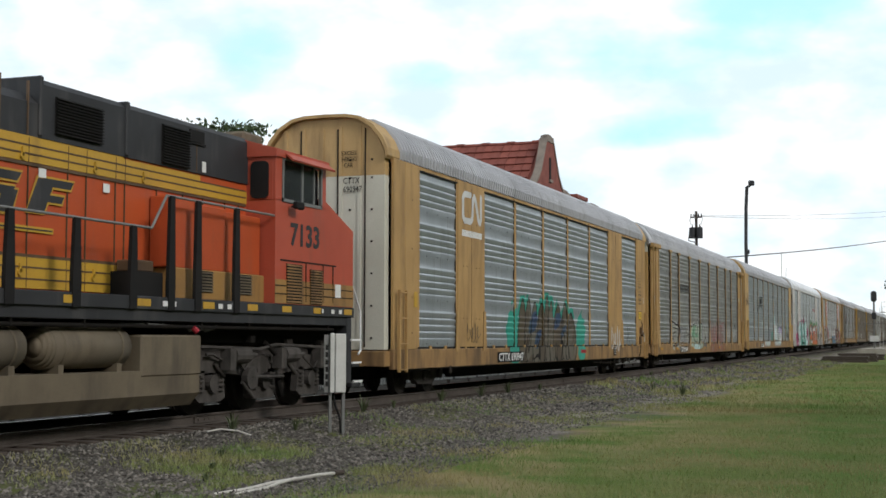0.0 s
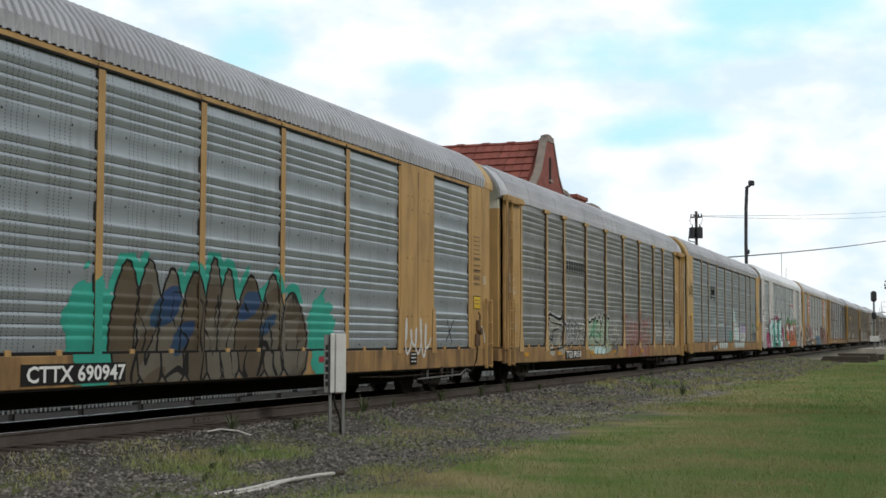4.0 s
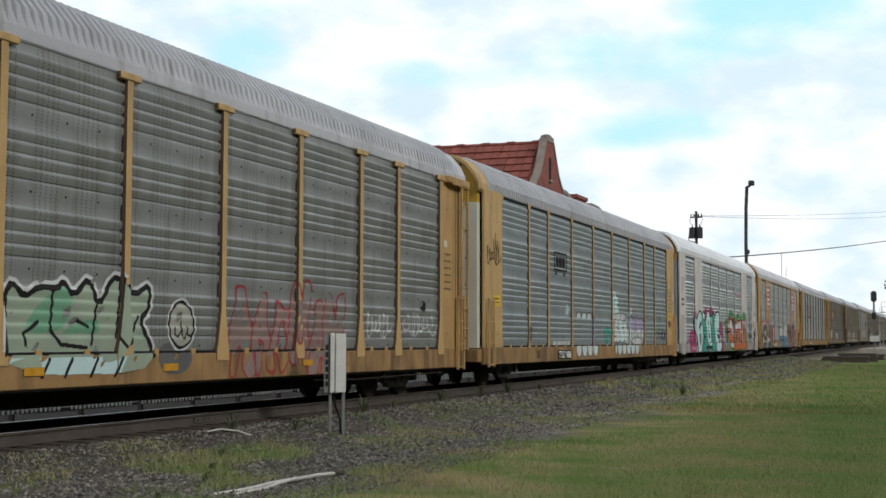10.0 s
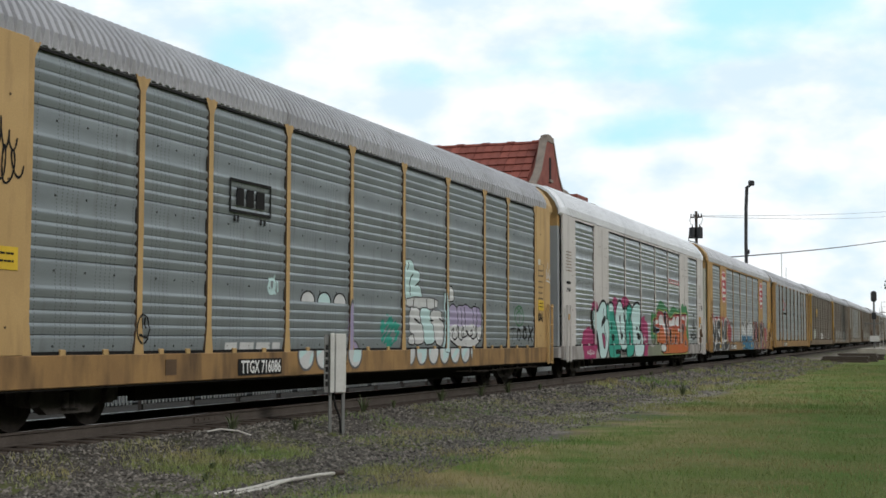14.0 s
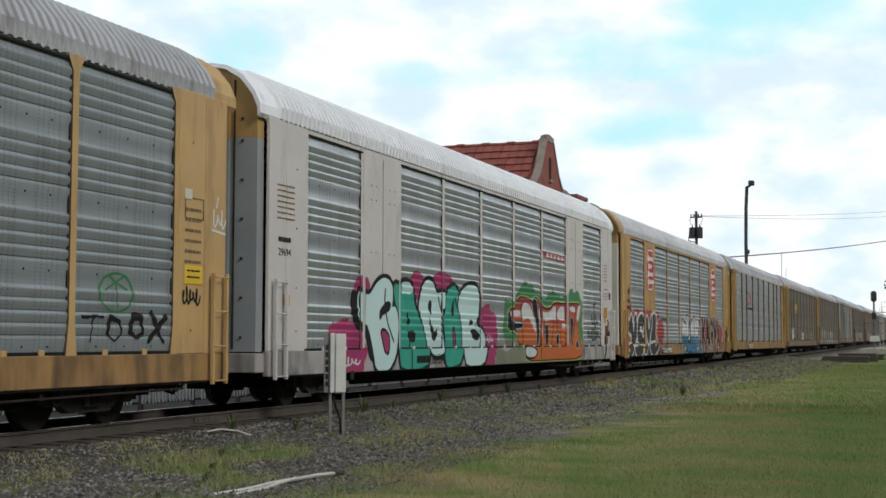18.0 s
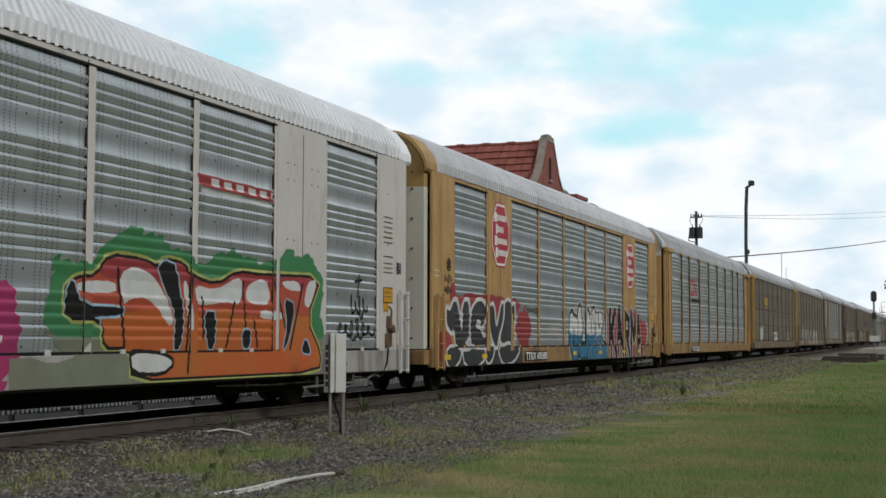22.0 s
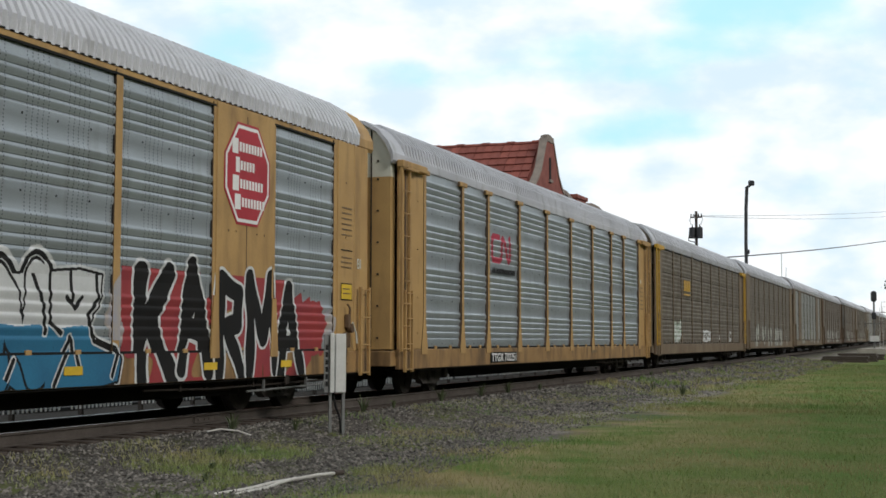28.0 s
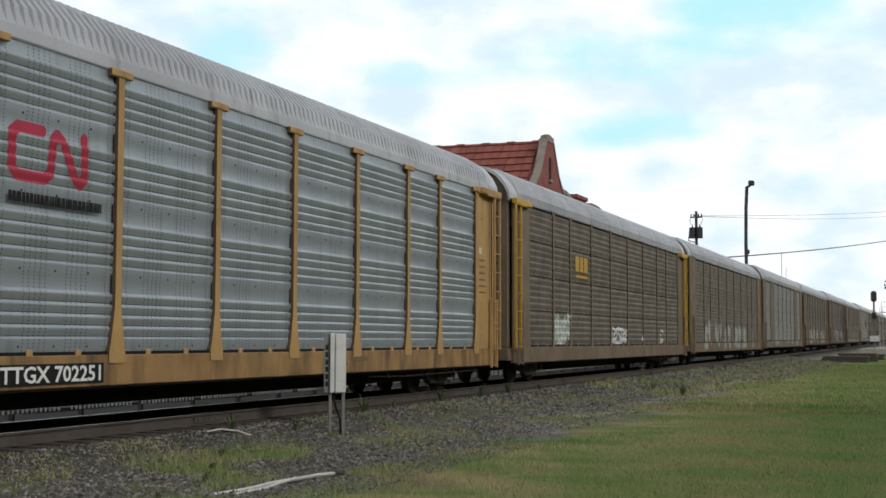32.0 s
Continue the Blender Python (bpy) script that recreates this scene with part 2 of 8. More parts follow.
def cyl(bm, p, q, r, n=10, r2=None):
    p, q = Vector(p), Vector(q)
    d = q - p
    m = Matrix.Translation((p + q) / 2) @ d.to_track_quat("Z", "Y").to_matrix().to_4x4()
    bmesh.ops.create_cone(bm, cap_ends=True, segments=n, radius1=r, radius2=r if r2 is None else r2, depth=d.length, matrix=m)
    return bm


def tube(bm, pts, r, n=6):
    for a, b in zip(pts, pts[1:]):
        cyl(bm, a, b, r, n)
    return bm


def prism(bm, profile, axis, a, b, slot=0):
    """Closed profile extruded from a to b. axis x: profile in (y, z); axis y: profile in (x, z); axis z: profile in (x, y)."""
    def at(u, v, w):
        return {"x": (w, u, v), "y": (u, w, v), "z": (u, v, w)}[axis]
    f = [bm.verts.new(at(u, v, a)) for u, v in profile]
    g = [bm.verts.new(at(u, v, b)) for u, v in profile]
    n = len(profile)
    made = [bm.faces.new(f), bm.faces.new(g[::-1])]
    for i in range(n):
        made.append(bm.faces.new((f[i], g[i], g[(i + 1) % n], f[(i + 1) % n])))
    for x in made:
        x.material_index = slot
    return bm


def words(name, text, size, material, parent, at, turn=(90, 0, 0), squeeze=1.0, label="", bold=0.0):
    """Lettering in the built-in font as a thin mesh."""
    cu = bpy.data.curves.new(name, "FONT")
    cu.body, cu.size, cu.extrude, cu.resolution_u, cu.offset = text, size, 0.0015, 2, bold
    tmp = bpy.data.objects.new(name, cu)
    scene.collection.objects.link(tmp)
    me = bpy.data.meshes.new_from_object(tmp.evaluated_get(bpy.context.evaluated_depsgraph_get()))
    bpy.data.objects.remove(tmp)
    me.materials.clear()
    me.materials.append(material)
    ob = link(name, me, parent, label)
    ob.matrix_basis = pose(*at, *turn) @ Matrix.Diagonal((squeeze, 1, 1, 1))
    return ob


# ---- plan ----
TRACK_Y = 12.697
GAUGE = 0.7535
HALF = 1.5


def rise(x):
    """The line climbs gently beyond fifty metres."""
    return 0.0035 * ((x - 50) + math.sqrt((x - 50) ** 2 + 400)) / 2


def lerp_table(v, table):
    for (a, p), (b, q) in zip(table, table[1:]):
        if v <= b:
            k = max(0.0, (v - a) / (b - a))
            k = k * k * (3 - 2 * k)
            return p + (q - p) * k
    return table[-1][1]


SECTION = [(-400, -0.75), (-20, -0.6), (6.8, -0.5), (9.6, -0.47), (11.2, -0.23), (14.3, -0.23), (15.8, -0.42), (400, -0.42)]


def ground_z(x, y):
    z = lerp_table(y, SECTION) + rise(min(x, 900))
    n = noise.noise(Vector((x * 0.35, y * 0.35, 0.0))) * 0.035 + noise.noise(Vector((x * 1.7, y * 1.7, 3.0))) * 0.012
    if 11.0 < y < 14.5:
        n *= 0.3
    return z + n


def steps(*spans):
    out = []
    for a, b, s in spans:
        n = max(1, round((b - a) / s))
        out += [a + (b - a) * i / n for i in range(n)]
    return out + [spans[-1][1]]


def make_ground():
    xs = steps((-2500, -200, 230), (-200, -20, 20), (-20, 4, 4), (4, 45, 0.35), (45, 120, 1.5), (120, 400, 10), (400, 2500, 210))
    ys = steps((-2500, -200, 230), (-200, -15, 15), (-15, 0, 1.5), (0, 12.4, 0.3), (12.4, 20, 0.6), (20, 100, 10), (100, 2500, 240))
    verts = [(x, y, ground_z(x, y)) for x in xs for y in ys]
    n = len(ys)
    faces = [(i * n + j, i * n + n + j, i * n + n + j + 1, i * n + j + 1) for i in range(len(xs) - 1) for j in range(n - 1)]
    me = bpy.data.meshes.new("ground")
    me.from_pydata(verts, [], faces)
    me.shade_smooth()
    m = bpy.data.materials.new("lawn, bare soil and gravel")
    m.use_nodes = True
    nd, l = m.node_tree.nodes, m.node_tree.links
    b = nd["Principled BSDF"]
    b.inputs["Roughness"].default_value = 0.95
    b.inputs["Specular IOR Level"].default_value = 0.15
    co, sep = nd.new("ShaderNodeTexCoord"), nd.new("ShaderNodeSeparateXYZ")
    l.new(co.outputs["Object"], sep.inputs[0])

    def noise_tex(scale, detail=5):
        t = nd.new("ShaderNodeTexNoise")
        t.inputs["Scale"].default_value, t.inputs["Detail"].default_value = scale, detail
        l.new(co.outputs["Object"], t.inputs["Vector"])
        return t.outputs["Fac"]

    def mth(op, a, c):
        t = nd.new("ShaderNodeMath")
        t.operation = op
        for s, v in zip(t.inputs, (a, c)):
            if isinstance(v, (int, float)):
                s.default_value = v
            else:
                l.new(v, s)
        return t.outputs[0]

    def span(v, a, c, lo=0.0, hi=1.0):
        t = nd.new("ShaderNodeMapRange")
        for s, x in zip(list(t.inputs)[1:5], (a, c, lo, hi)):
            s.default_value = x
        l.new(v, t.inputs[0])
        return t.outputs[0]

    def blend(f, a, c):
        t = nd.new("ShaderNodeMix")
        t.data_type = "RGBA"
        for s, v in ((t.inputs[0], f), (t.inputs[6], a), (t.inputs[7], c)):
            if isinstance(v, tuple):
                s.default_value = (*v, 1)
            else:
                l.new(v, s)
        return t.outputs[2]
    lawn = blend(span(noise_tex(0.35, 6), 0.42, 0.62), (0.125, 0.215, 0.04), (0.235, 0.235, 0.08))
    lawn = blend(span(noise_tex(0.6, 6), 0.54, 0.7), lawn, (0.34, 0.26, 0.13))
    lawn = blend(span(noise_tex(30, 4), 0.35, 0.75), lawn, (0.075, 0.115, 0.026))
    vor = nd.new("ShaderNodeTexVoronoi")
    vor.inputs["Scale"].default_value = 26
    l.new(co.outputs["Object"], vor.inputs["Vector"])
    gravel = blend(span(noise_tex(14, 4), 0.3, 0.7), (0.13, 0.118, 0.1), (0.22, 0.2, 0.175))
    gravel = blend(span(vor.outputs["Distance"], 0.25, 0.7), gravel, (0.045, 0.04, 0.034))
    far_dust = mth("MULTIPLY", span(sep.outputs["X"], 22, 36), span(noise_tex(1.6, 6), 0.34, 0.66))
    gravel = blend(far_dust, gravel, (0.23, 0.208, 0.178))
    gravel = blend(span(noise_tex(0.8, 6), 0.5, 0.62), gravel, (0.11, 0.125, 0.042))
    drift = span(sep.outputs["X"], 42, 95, 0.0, -1.9)
    edge = mth("ADD", mth("ADD", sep.outputs["Y"], drift), mth("MULTIPLY", mth("SUBTRACT", noise_tex(0.45, 6), 0.5), 4.2))
    dry = mth("MULTIPLY", span(edge, 3.0, 6.0), span(noise_tex(0.7, 6), 0.4, 0.6))
    lawn = blend(dry, lawn, (0.31, 0.25, 0.13))
    pale = mth("MULTIPLY", mth("MULTIPLY", span(edge, 6.6, 7.2), span(edge, 8.6, 7.6)), mth("MULTIPLY", span(sep.outputs["X"], 20, 28), span(noise_tex(1.1, 6), 0.36, 0.6)))
    gravel = blend(mth("MULTIPLY", pale, 0.85), gravel, (0.36, 0.32, 0.28))
    ground_col = blend(span(edge, 6.2, 7.2), lawn, gravel)
    # Oil stain and the train's shade, painted as one dark band along the track.
    oil_and_shade = mth("MULTIPLY", span(sep.outputs["Y"], 9.9, 11.5), span(sep.outputs["Y"], 14.1, 13.5))
    ground_col = blend(oil_and_shade, ground_col, (0.04, 0.034, 0.028))
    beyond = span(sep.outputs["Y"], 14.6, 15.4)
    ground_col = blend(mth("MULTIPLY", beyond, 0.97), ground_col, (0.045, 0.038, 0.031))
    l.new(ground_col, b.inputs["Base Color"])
    bp = nd.new("ShaderNodeBump")
    bp.inputs["Strength"].default_value, bp.inputs["Distance"].default_value = 0.7, 0.04
    l.new(noise_tex(22, 4), bp.inputs["Height"])
    l.new(bp.outputs["Normal"], b.inputs["Normal"])
    me.materials.append(m)
    return tagged(new("ground", me), "mown lawn giving way to gravel and track ballast", "ground", kind="structure")


ground = make_ground()


# ---- track ----
def make_track():
    track = thing("railway_track", "single railway track of rusted rails on timber ties and stone ballast", "railway track", kind="structure")
    prof = [(-0.07, -0.185), (0.07, -0.185), (0.07, -0.172), (0.014, -0.155), (0.014, -0.045), (0.036, -0.035), (0.036, -0.006), (0.028, 0.0), (-0.028, 0.0), (-0.036, -0.006), (-0.036, -0.035), (-0.014, -0.045), (-0.014, -0.155), (-0.07, -0.172)]
    cuts = steps((-60, 10, 10), (10, 100, 3), (100, 400, 10), (400, 900, 50))
    for side in (-1, 1):
        verts, faces, slots = [], [], []
        n = len(prof)
        for x in cuts:
            verts += [(x, TRACK_Y + side * GAUGE + u, v + rise(x)) for u, v in prof]
        for i in range(len(cuts) - 1):
            for j in range(n):
                faces.append((i * n + j, i * n + (j + 1) % n, (i + 1) * n + (j + 1) % n, (i + 1) * n + j))
                slots.append(1 if j == 7 else 0)
        me = bpy.data.meshes.new("rail")
        me.from_pydata(verts, [], faces)
        me.materials.append(M["rail"])
        me.materials.append(M["rail_head"])
        me.polygons.foreach_set("material_index", slots)
        link("rail", me, track, "rusted steel rail with a bright worn head")
    tie = mesh_of("tie", box(bmesh.new(), -0.115, 0.115, -1.3, 1.3, -0.36, -0.187, bevel=0.012), M["tie"])
    for i in range(150):
        x = 2 + i * 0.52
        t = link("tie", tie, track)
        t.location = (x, TRACK_Y + random.uniform(-0.03, 0.03), rise(x))
    bar = mesh_of("joint_bar", boxes((-0.4, 0.4, -0.045, -0.02, -0.15, -0.05), (-0.3, -0.26, -0.06, -0.04, -0.11, -0.08), (-0.1, -0.06, -0.06, -0.04, -0.11, -0.08), (0.06, 0.1, -0.06, -0.04, -0.11, -0.08), (0.26, 0.3, -0.06, -0.04, -0.11, -0.08)), M["rail"])
    for x in (8.6, 20.5, 32.4, 44.3):
        j = link("joint_bar", bar, track)
        j.location = (x, TRACK_Y - GAUGE, rise(x))
    return track


make_track()


# ---- train: shared pieces ----
POSTS = (11.78, 9.12, 7.08, 4.27, 1.42)
Z_SILL0, Z_SILL1, Z_SCR0, Z_SCR1, Z_EAVE = 0.61, 1.05, 1.10, 5.18, 5.26
ROOF = [(-1.5, 5.25), (-1.49, 5.42), (-1.38, 5.66), (-1.14, 5.95), (-0.82, 6.14), (-0.5, 6.2), (0.0, 6.21)]
ROOF_FULL = ROOF + [(-y, z) for y, z in ROOF[-2::-1]]
CACHE = {}


def cached(key, build):
    if key not in CACHE:
        CACHE[key] = build()
    return CACHE[key]


def rib_rows(sections=4, ribs=4, first=0.24, gap=0.165, depth=0.032, half=0.064):
    """(z, outward) rows of a corrugated sheet, from the top down."""
    h = (Z_SCR1 - Z_SCR0) / sections
    rows = [(Z_SCR1, 0.0)]
    for s in range(sections):
        top = Z_SCR1 - s * h
        for r in range(ribs):
            c = top - first * (h / 1.07) - r * gap * (h / 1.07)
            rows += [(c + half * u, depth * v) for u, v in ((0.66, 0.0), (0.5, 0.15), (0.2, 0.78), (0.06, 0.97), (-0.1, 1.0), (-0.4, 0.88), (-0.85, 0.5), (-1.2, 0.2), (-1.42, 0.08))]
        # the plain band below the ribs leans, its foot drawn in
        c = top - first * (h / 1.07) - ribs * gap * (h / 1.07)
        rows += [(c + half * 0.7, depth * 0.06), (c + half * 0.3, depth * 0.6), (c, depth * 0.8), (top - h + 0.02, 0.0)]
    return rows + [(Z_SCR0, 0.0)]


RIBS = {"a": rib_rows(depth=0.026, half=0.078), "b": rib_rows(4, 4, 0.19, 0.175, 0.022, 0.08), "c": rib_rows(4, 5, 0.12, 0.19, 0.026, 0.085)}


def screen_mesh(width, kind, material):
    def build():
        bm = bmesh.new()
        rows = RIBS[kind]
        xs = (-width / 2, width / 2)
        g = [[bm.verts.new((x, -d, z)) for x in xs] for z, d in rows]
        for a, b in zip(g, g[1:]):
            bm.faces.new((a[0], a[1], b[1], b[0]))
        back = [bm.verts.new((x, 0.03, z)) for x, z in ((xs[0], Z_SCR1), (xs[1], Z_SCR1), (xs[1], Z_SCR0), (xs[0], Z_SCR0))]
        bm.faces.new(back[::-1])
        h = (Z_SCR1 - Z_SCR0) / 4
        for s in range(4):
            for dz in (0.83, 0.93):
                for fx in (-0.28, 0.0, 0.28):
                    x, z = fx * width, Z_SCR1 - (s + dz) * h
                    box(bm, x - 0.014, x + 0.014, -0.012, 0.0, z - 0.014, z + 0.014, slot=1)
        me = mesh_of("screen_panel", bm, [material, M["black"]])
        me.polygons.foreach_set("use_smooth", [True] * (len(rows) - 1) + [False] * (len(me.polygons) - len(rows) + 1))
        return me
    return cached(("screen", width, kind, material.name), build)


def roof_mesh(material, pitch=0.19, x1=12.95, band=False):
    """Corrugated roof; its ribs run to the eave, or stop above a smooth band.""" 
    def build():
        verts, faces = [], []
        n = len(ROOF_FULL)
        count = int(2 * x1 / pitch)
        xs = []
        for i in range(count):
            x = -x1 + i * pitch
            xs += [(x, 0.0), (x + pitch * 0.36, 0.0), (x + pitch * 0.43, 0.078), (x + pitch * 0.68, 0.084), (x + pitch * 0.93, 0.078)]
        xs.append((x1, 0.0))
        for x, o in xs:
            for k, (y, z) in enumerate(ROOF_FULL):
                edge = 0.3 if not band and k in (0, n - 1) else 0.0 if band and (k < 2 or k > n - 3) else (0.25 if 4 < k < n - 5 else 1.0)
                verts.append((x, y * (1 + 0.7 * o * edge / 1.5), z + o * edge * 0.75))
        for i in range(len(xs) - 1):
            for j in range(n - 1):
                faces.append((i * n + j, (i + 1) * n + j, (i + 1) * n + j + 1, i * n + j + 1))
        me = bpy.data.meshes.new("roof")
        me.from_pydata(verts, [], faces)
        me.materials.append(material)
        return me
    return cached(("roof", material.name, band), build)


def cap_mesh(material):
    def build():
        bm = bmesh.new()
        outer = [(y * 1.006, z + 0.02) for y, z in ROOF_FULL]
        inner = [(y * 0.97, z - 0.05) for y, z in ROOF_FULL]
        prism(bm, outer + inner[::-1], "x", -0.36, 0.36)
        return mesh_of("roof_cap", bm, material)
    return cached(("cap", material.name), build)


def post_mesh(material, style):
    def build():
        bm = bmesh.new()
        if style == "flared":
            w = 0.075
            prof = [(-0.2, 0.93), (0.2, 0.93), (0.2, 1.12), (0.17, 1.2), (w, 1.75), (w, 5.1), (-w, 5.1), (-w, 1.75), (-0.17, 1.2), (-0.2, 1.12)]
            prism(bm, prof, "y", -0.065, 0.02)
            box(bm, -0.27, 0.27, -0.085, 0.0, 5.08, 5.19, bevel=0.012)
        elif style == "plain":
            box(bm, -0.085, 0.085, -0.03, 0.02, 1.09, 5.22, bevel=0.008)
        else:
            w = 0.07
            prof = [(-0.14, 0.95), (0.14, 0.95), (w, 1.5), (w, 4.98), (0.2, 5.22), (-0.2, 5.22), (-w, 4.98), (-w, 1.5)]
            prism(bm, prof, "y", -0.035, 0.02)
        # Faces turned along the car take the darker brown edge colour.
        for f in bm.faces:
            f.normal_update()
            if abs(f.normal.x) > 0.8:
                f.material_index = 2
        w = {"flared": 0.075, "plain": 0.085}.get(style, 0.07)
        # Black backing strip paints the shadow gap along both edges of the post.
        box(bm, -w - 0.028, w + 0.028, 0.001, 0.019, 1.75, 5.15, slot=1)
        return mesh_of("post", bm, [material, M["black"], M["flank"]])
    return cached(("post", material.name, style), build)


def ladder_mesh(material, z0, z1, w, rungs):
    def build():
        bm = bmesh.new()
        for s in (-1, 1):
            box(bm, s * w / 2 - 0.03, s * w / 2 + 0.03, -0.06, 0.0, z0, z1, bevel=0.006)
        for i in range(rungs):
            z = z0 + 0.06 + (z1 - z0 - 0.12) * i / max(1, rungs - 1)
            cyl(bm, (-w / 2, -0.07, z), (w / 2, -0.07, z), 0.013, 6)
            for s in (-1, 1):
                cyl(bm, (s * w / 2, -0.07, z), (s * w / 2, -0.02, z), 0.013, 5)
        return mesh_of("ladder", bm, material)
    return cached(("ladder", material.name, z0, z1, w, rungs), build)


def wheelset_mesh(r, gauge_half=0.72):
    def build():
        bm = bmesh.new()
        for s in (-1, 1):
            y = s * gauge_half
            cyl(bm, (0, y - 0.065, 0), (0, y + 0.065, 0), r, 28)
            cyl(bm, (0, y - s * 0.065, 0), (0, y - s * 0.09, 0), r + 0.028, 28)
            cyl(bm, (0, y + s * 0.065, 0), (0, y + s * 0.075, 0), r * 0.78, 20, r * 0.7)
            for a in range(3):
                c, d = math.cos(a * 2.094), math.sin(a * 2.094)
                box(bm, c * r * 0.45 - 0.05, c * r * 0.45 + 0.05, min(y + s * 0.07, y + s * 0.1), max(y + s * 0.07, y + s * 0.1), d * r * 0.45 - 0.05, d * r * 0.45 + 0.05)
        cyl(bm, (0, -1.02, 0), (0, 1.02, 0), 0.08, 12)
        return mesh_of("wheelset", bm, M["steel"])
    return cached(("wheel", r), build)


def truck_mesh():
    def build():
        bm = bmesh.new()
        for s in (-1, 1):
            y0, y1 = sorted((s * 0.93, s * 1.08))
            prof = [(-1.2, 0.36), (-1.2, 0.56), (-0.8, 0.72), (-0.35, 0.78), (0.35, 0.78), (0.8, 0.72), (1.2, 0.56), (1.2, 0.36), (0.72, 0.36), (0.5, 0.22), (-0.5, 0.22), (-0.72, 0.36)]
            prism(bm, prof, "y", y0, y1)
            for x in (-0.89, 0.89):
                cyl(bm, (x, s * 0.95, 0.45), (x, s * 1.16, 0.45), 0.12, 12)
            for x in (-0.14, 0.0, 0.14):
                cyl(bm, (x, s * 1.1, 0.3), (x, s * 1.1, 0.52), 0.06, 10)
        box(bm, -0.2, 0.2, -1.05, 1.05, 0.42, 0.62)
        box(bm, -1.45, 1.45, -0.3, 0.3, 0.62, 0.72)
        return mesh_of("truck_frame", bm, M["truck_dust"])
    return cached("truck", build)


def coupler_mesh():
    def build():
        bm = boxes((-0.5, 0.15, -0.12, 0.12, 0.72, 0.95), (0.1, 0.34, -0.16, 0.16, 0.7, 0.98), (0.28, 0.46, -0.15, -0.02, 0.72, 0.96), bevel=0.02)
        tube(bm, [(-0.3, -0.35, 0.8), (0.0, -0.37, 0.55), (0.25, -0.34, 0.45), (0.45, -0.3, 0.55)], 0.03, 6)
        return mesh_of("coupler", bm, M["under"])
    return cached("coupler", build)


def rigging_mesh():
    bm = tube(bmesh.new(), [(5.2, -1.38, 0.5), (7.2, -1.4, 0.46), (12.2, -1.42, 0.5)], 0.018, 6)
    for x in (6.2, 8.6, 12.0):
        box(bm, x - 0.025, x + 0.025, -1.43, -1.39, 0.45, 0.74)
    tube(bm, [(11.6, -0.9, 0.66), (12.6, -1.0, 0.4), (13.0, -0.8, 0.6)], 0.025, 6)
    cyl(bm, (7.4, -1.1, 0.5), (8.3, -1.1, 0.5), 0.11, 12)
    box(bm, 11.7, 12.2, -1.3, -0.9, 0.5, 0.7, bevel=0.03)
    return mesh_of("brake_rigging", bm, M["under_brown"])


def underframe_mesh():
    def build():
        bm = boxes((-12.9, 12.9, -0.35, 0.35, 0.36, 0.72), (-8.4, 8.4, 0.9, 1.3, 0.5, 0.74), (-13.2, 13.2, -1.42, 1.42, 0.86, 0.94))
        for i in range(17):
            x = -12 + i * 1.5
            if abs(abs(x) - 10.2) > 1.4:
                box(bm, x - 0.06, x + 0.06, -1.4, 1.4, 0.62, 0.86)
        cyl(bm, (-4.0, -0.75, 0.6), (-2.9, -0.75, 0.6), 0.2, 14)
        box(bm, 2.2, 2.7, -0.95, -0.6, 0.45, 0.75, bevel=0.03)
        tube(bm, [(-8, -0.6, 0.66), (8, -0.6, 0.66)], 0.03, 6)
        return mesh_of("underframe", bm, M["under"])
    return cached("under", build)


CARS = []
WHEELS = []


def put(name, mesh, parent, at=(0, 0, 0), label="", flip=False):
    ob = link(name, mesh, parent, label)
    ob.matrix_basis = pose(*at, 0, 0, 180 if flip else 0)
    return ob


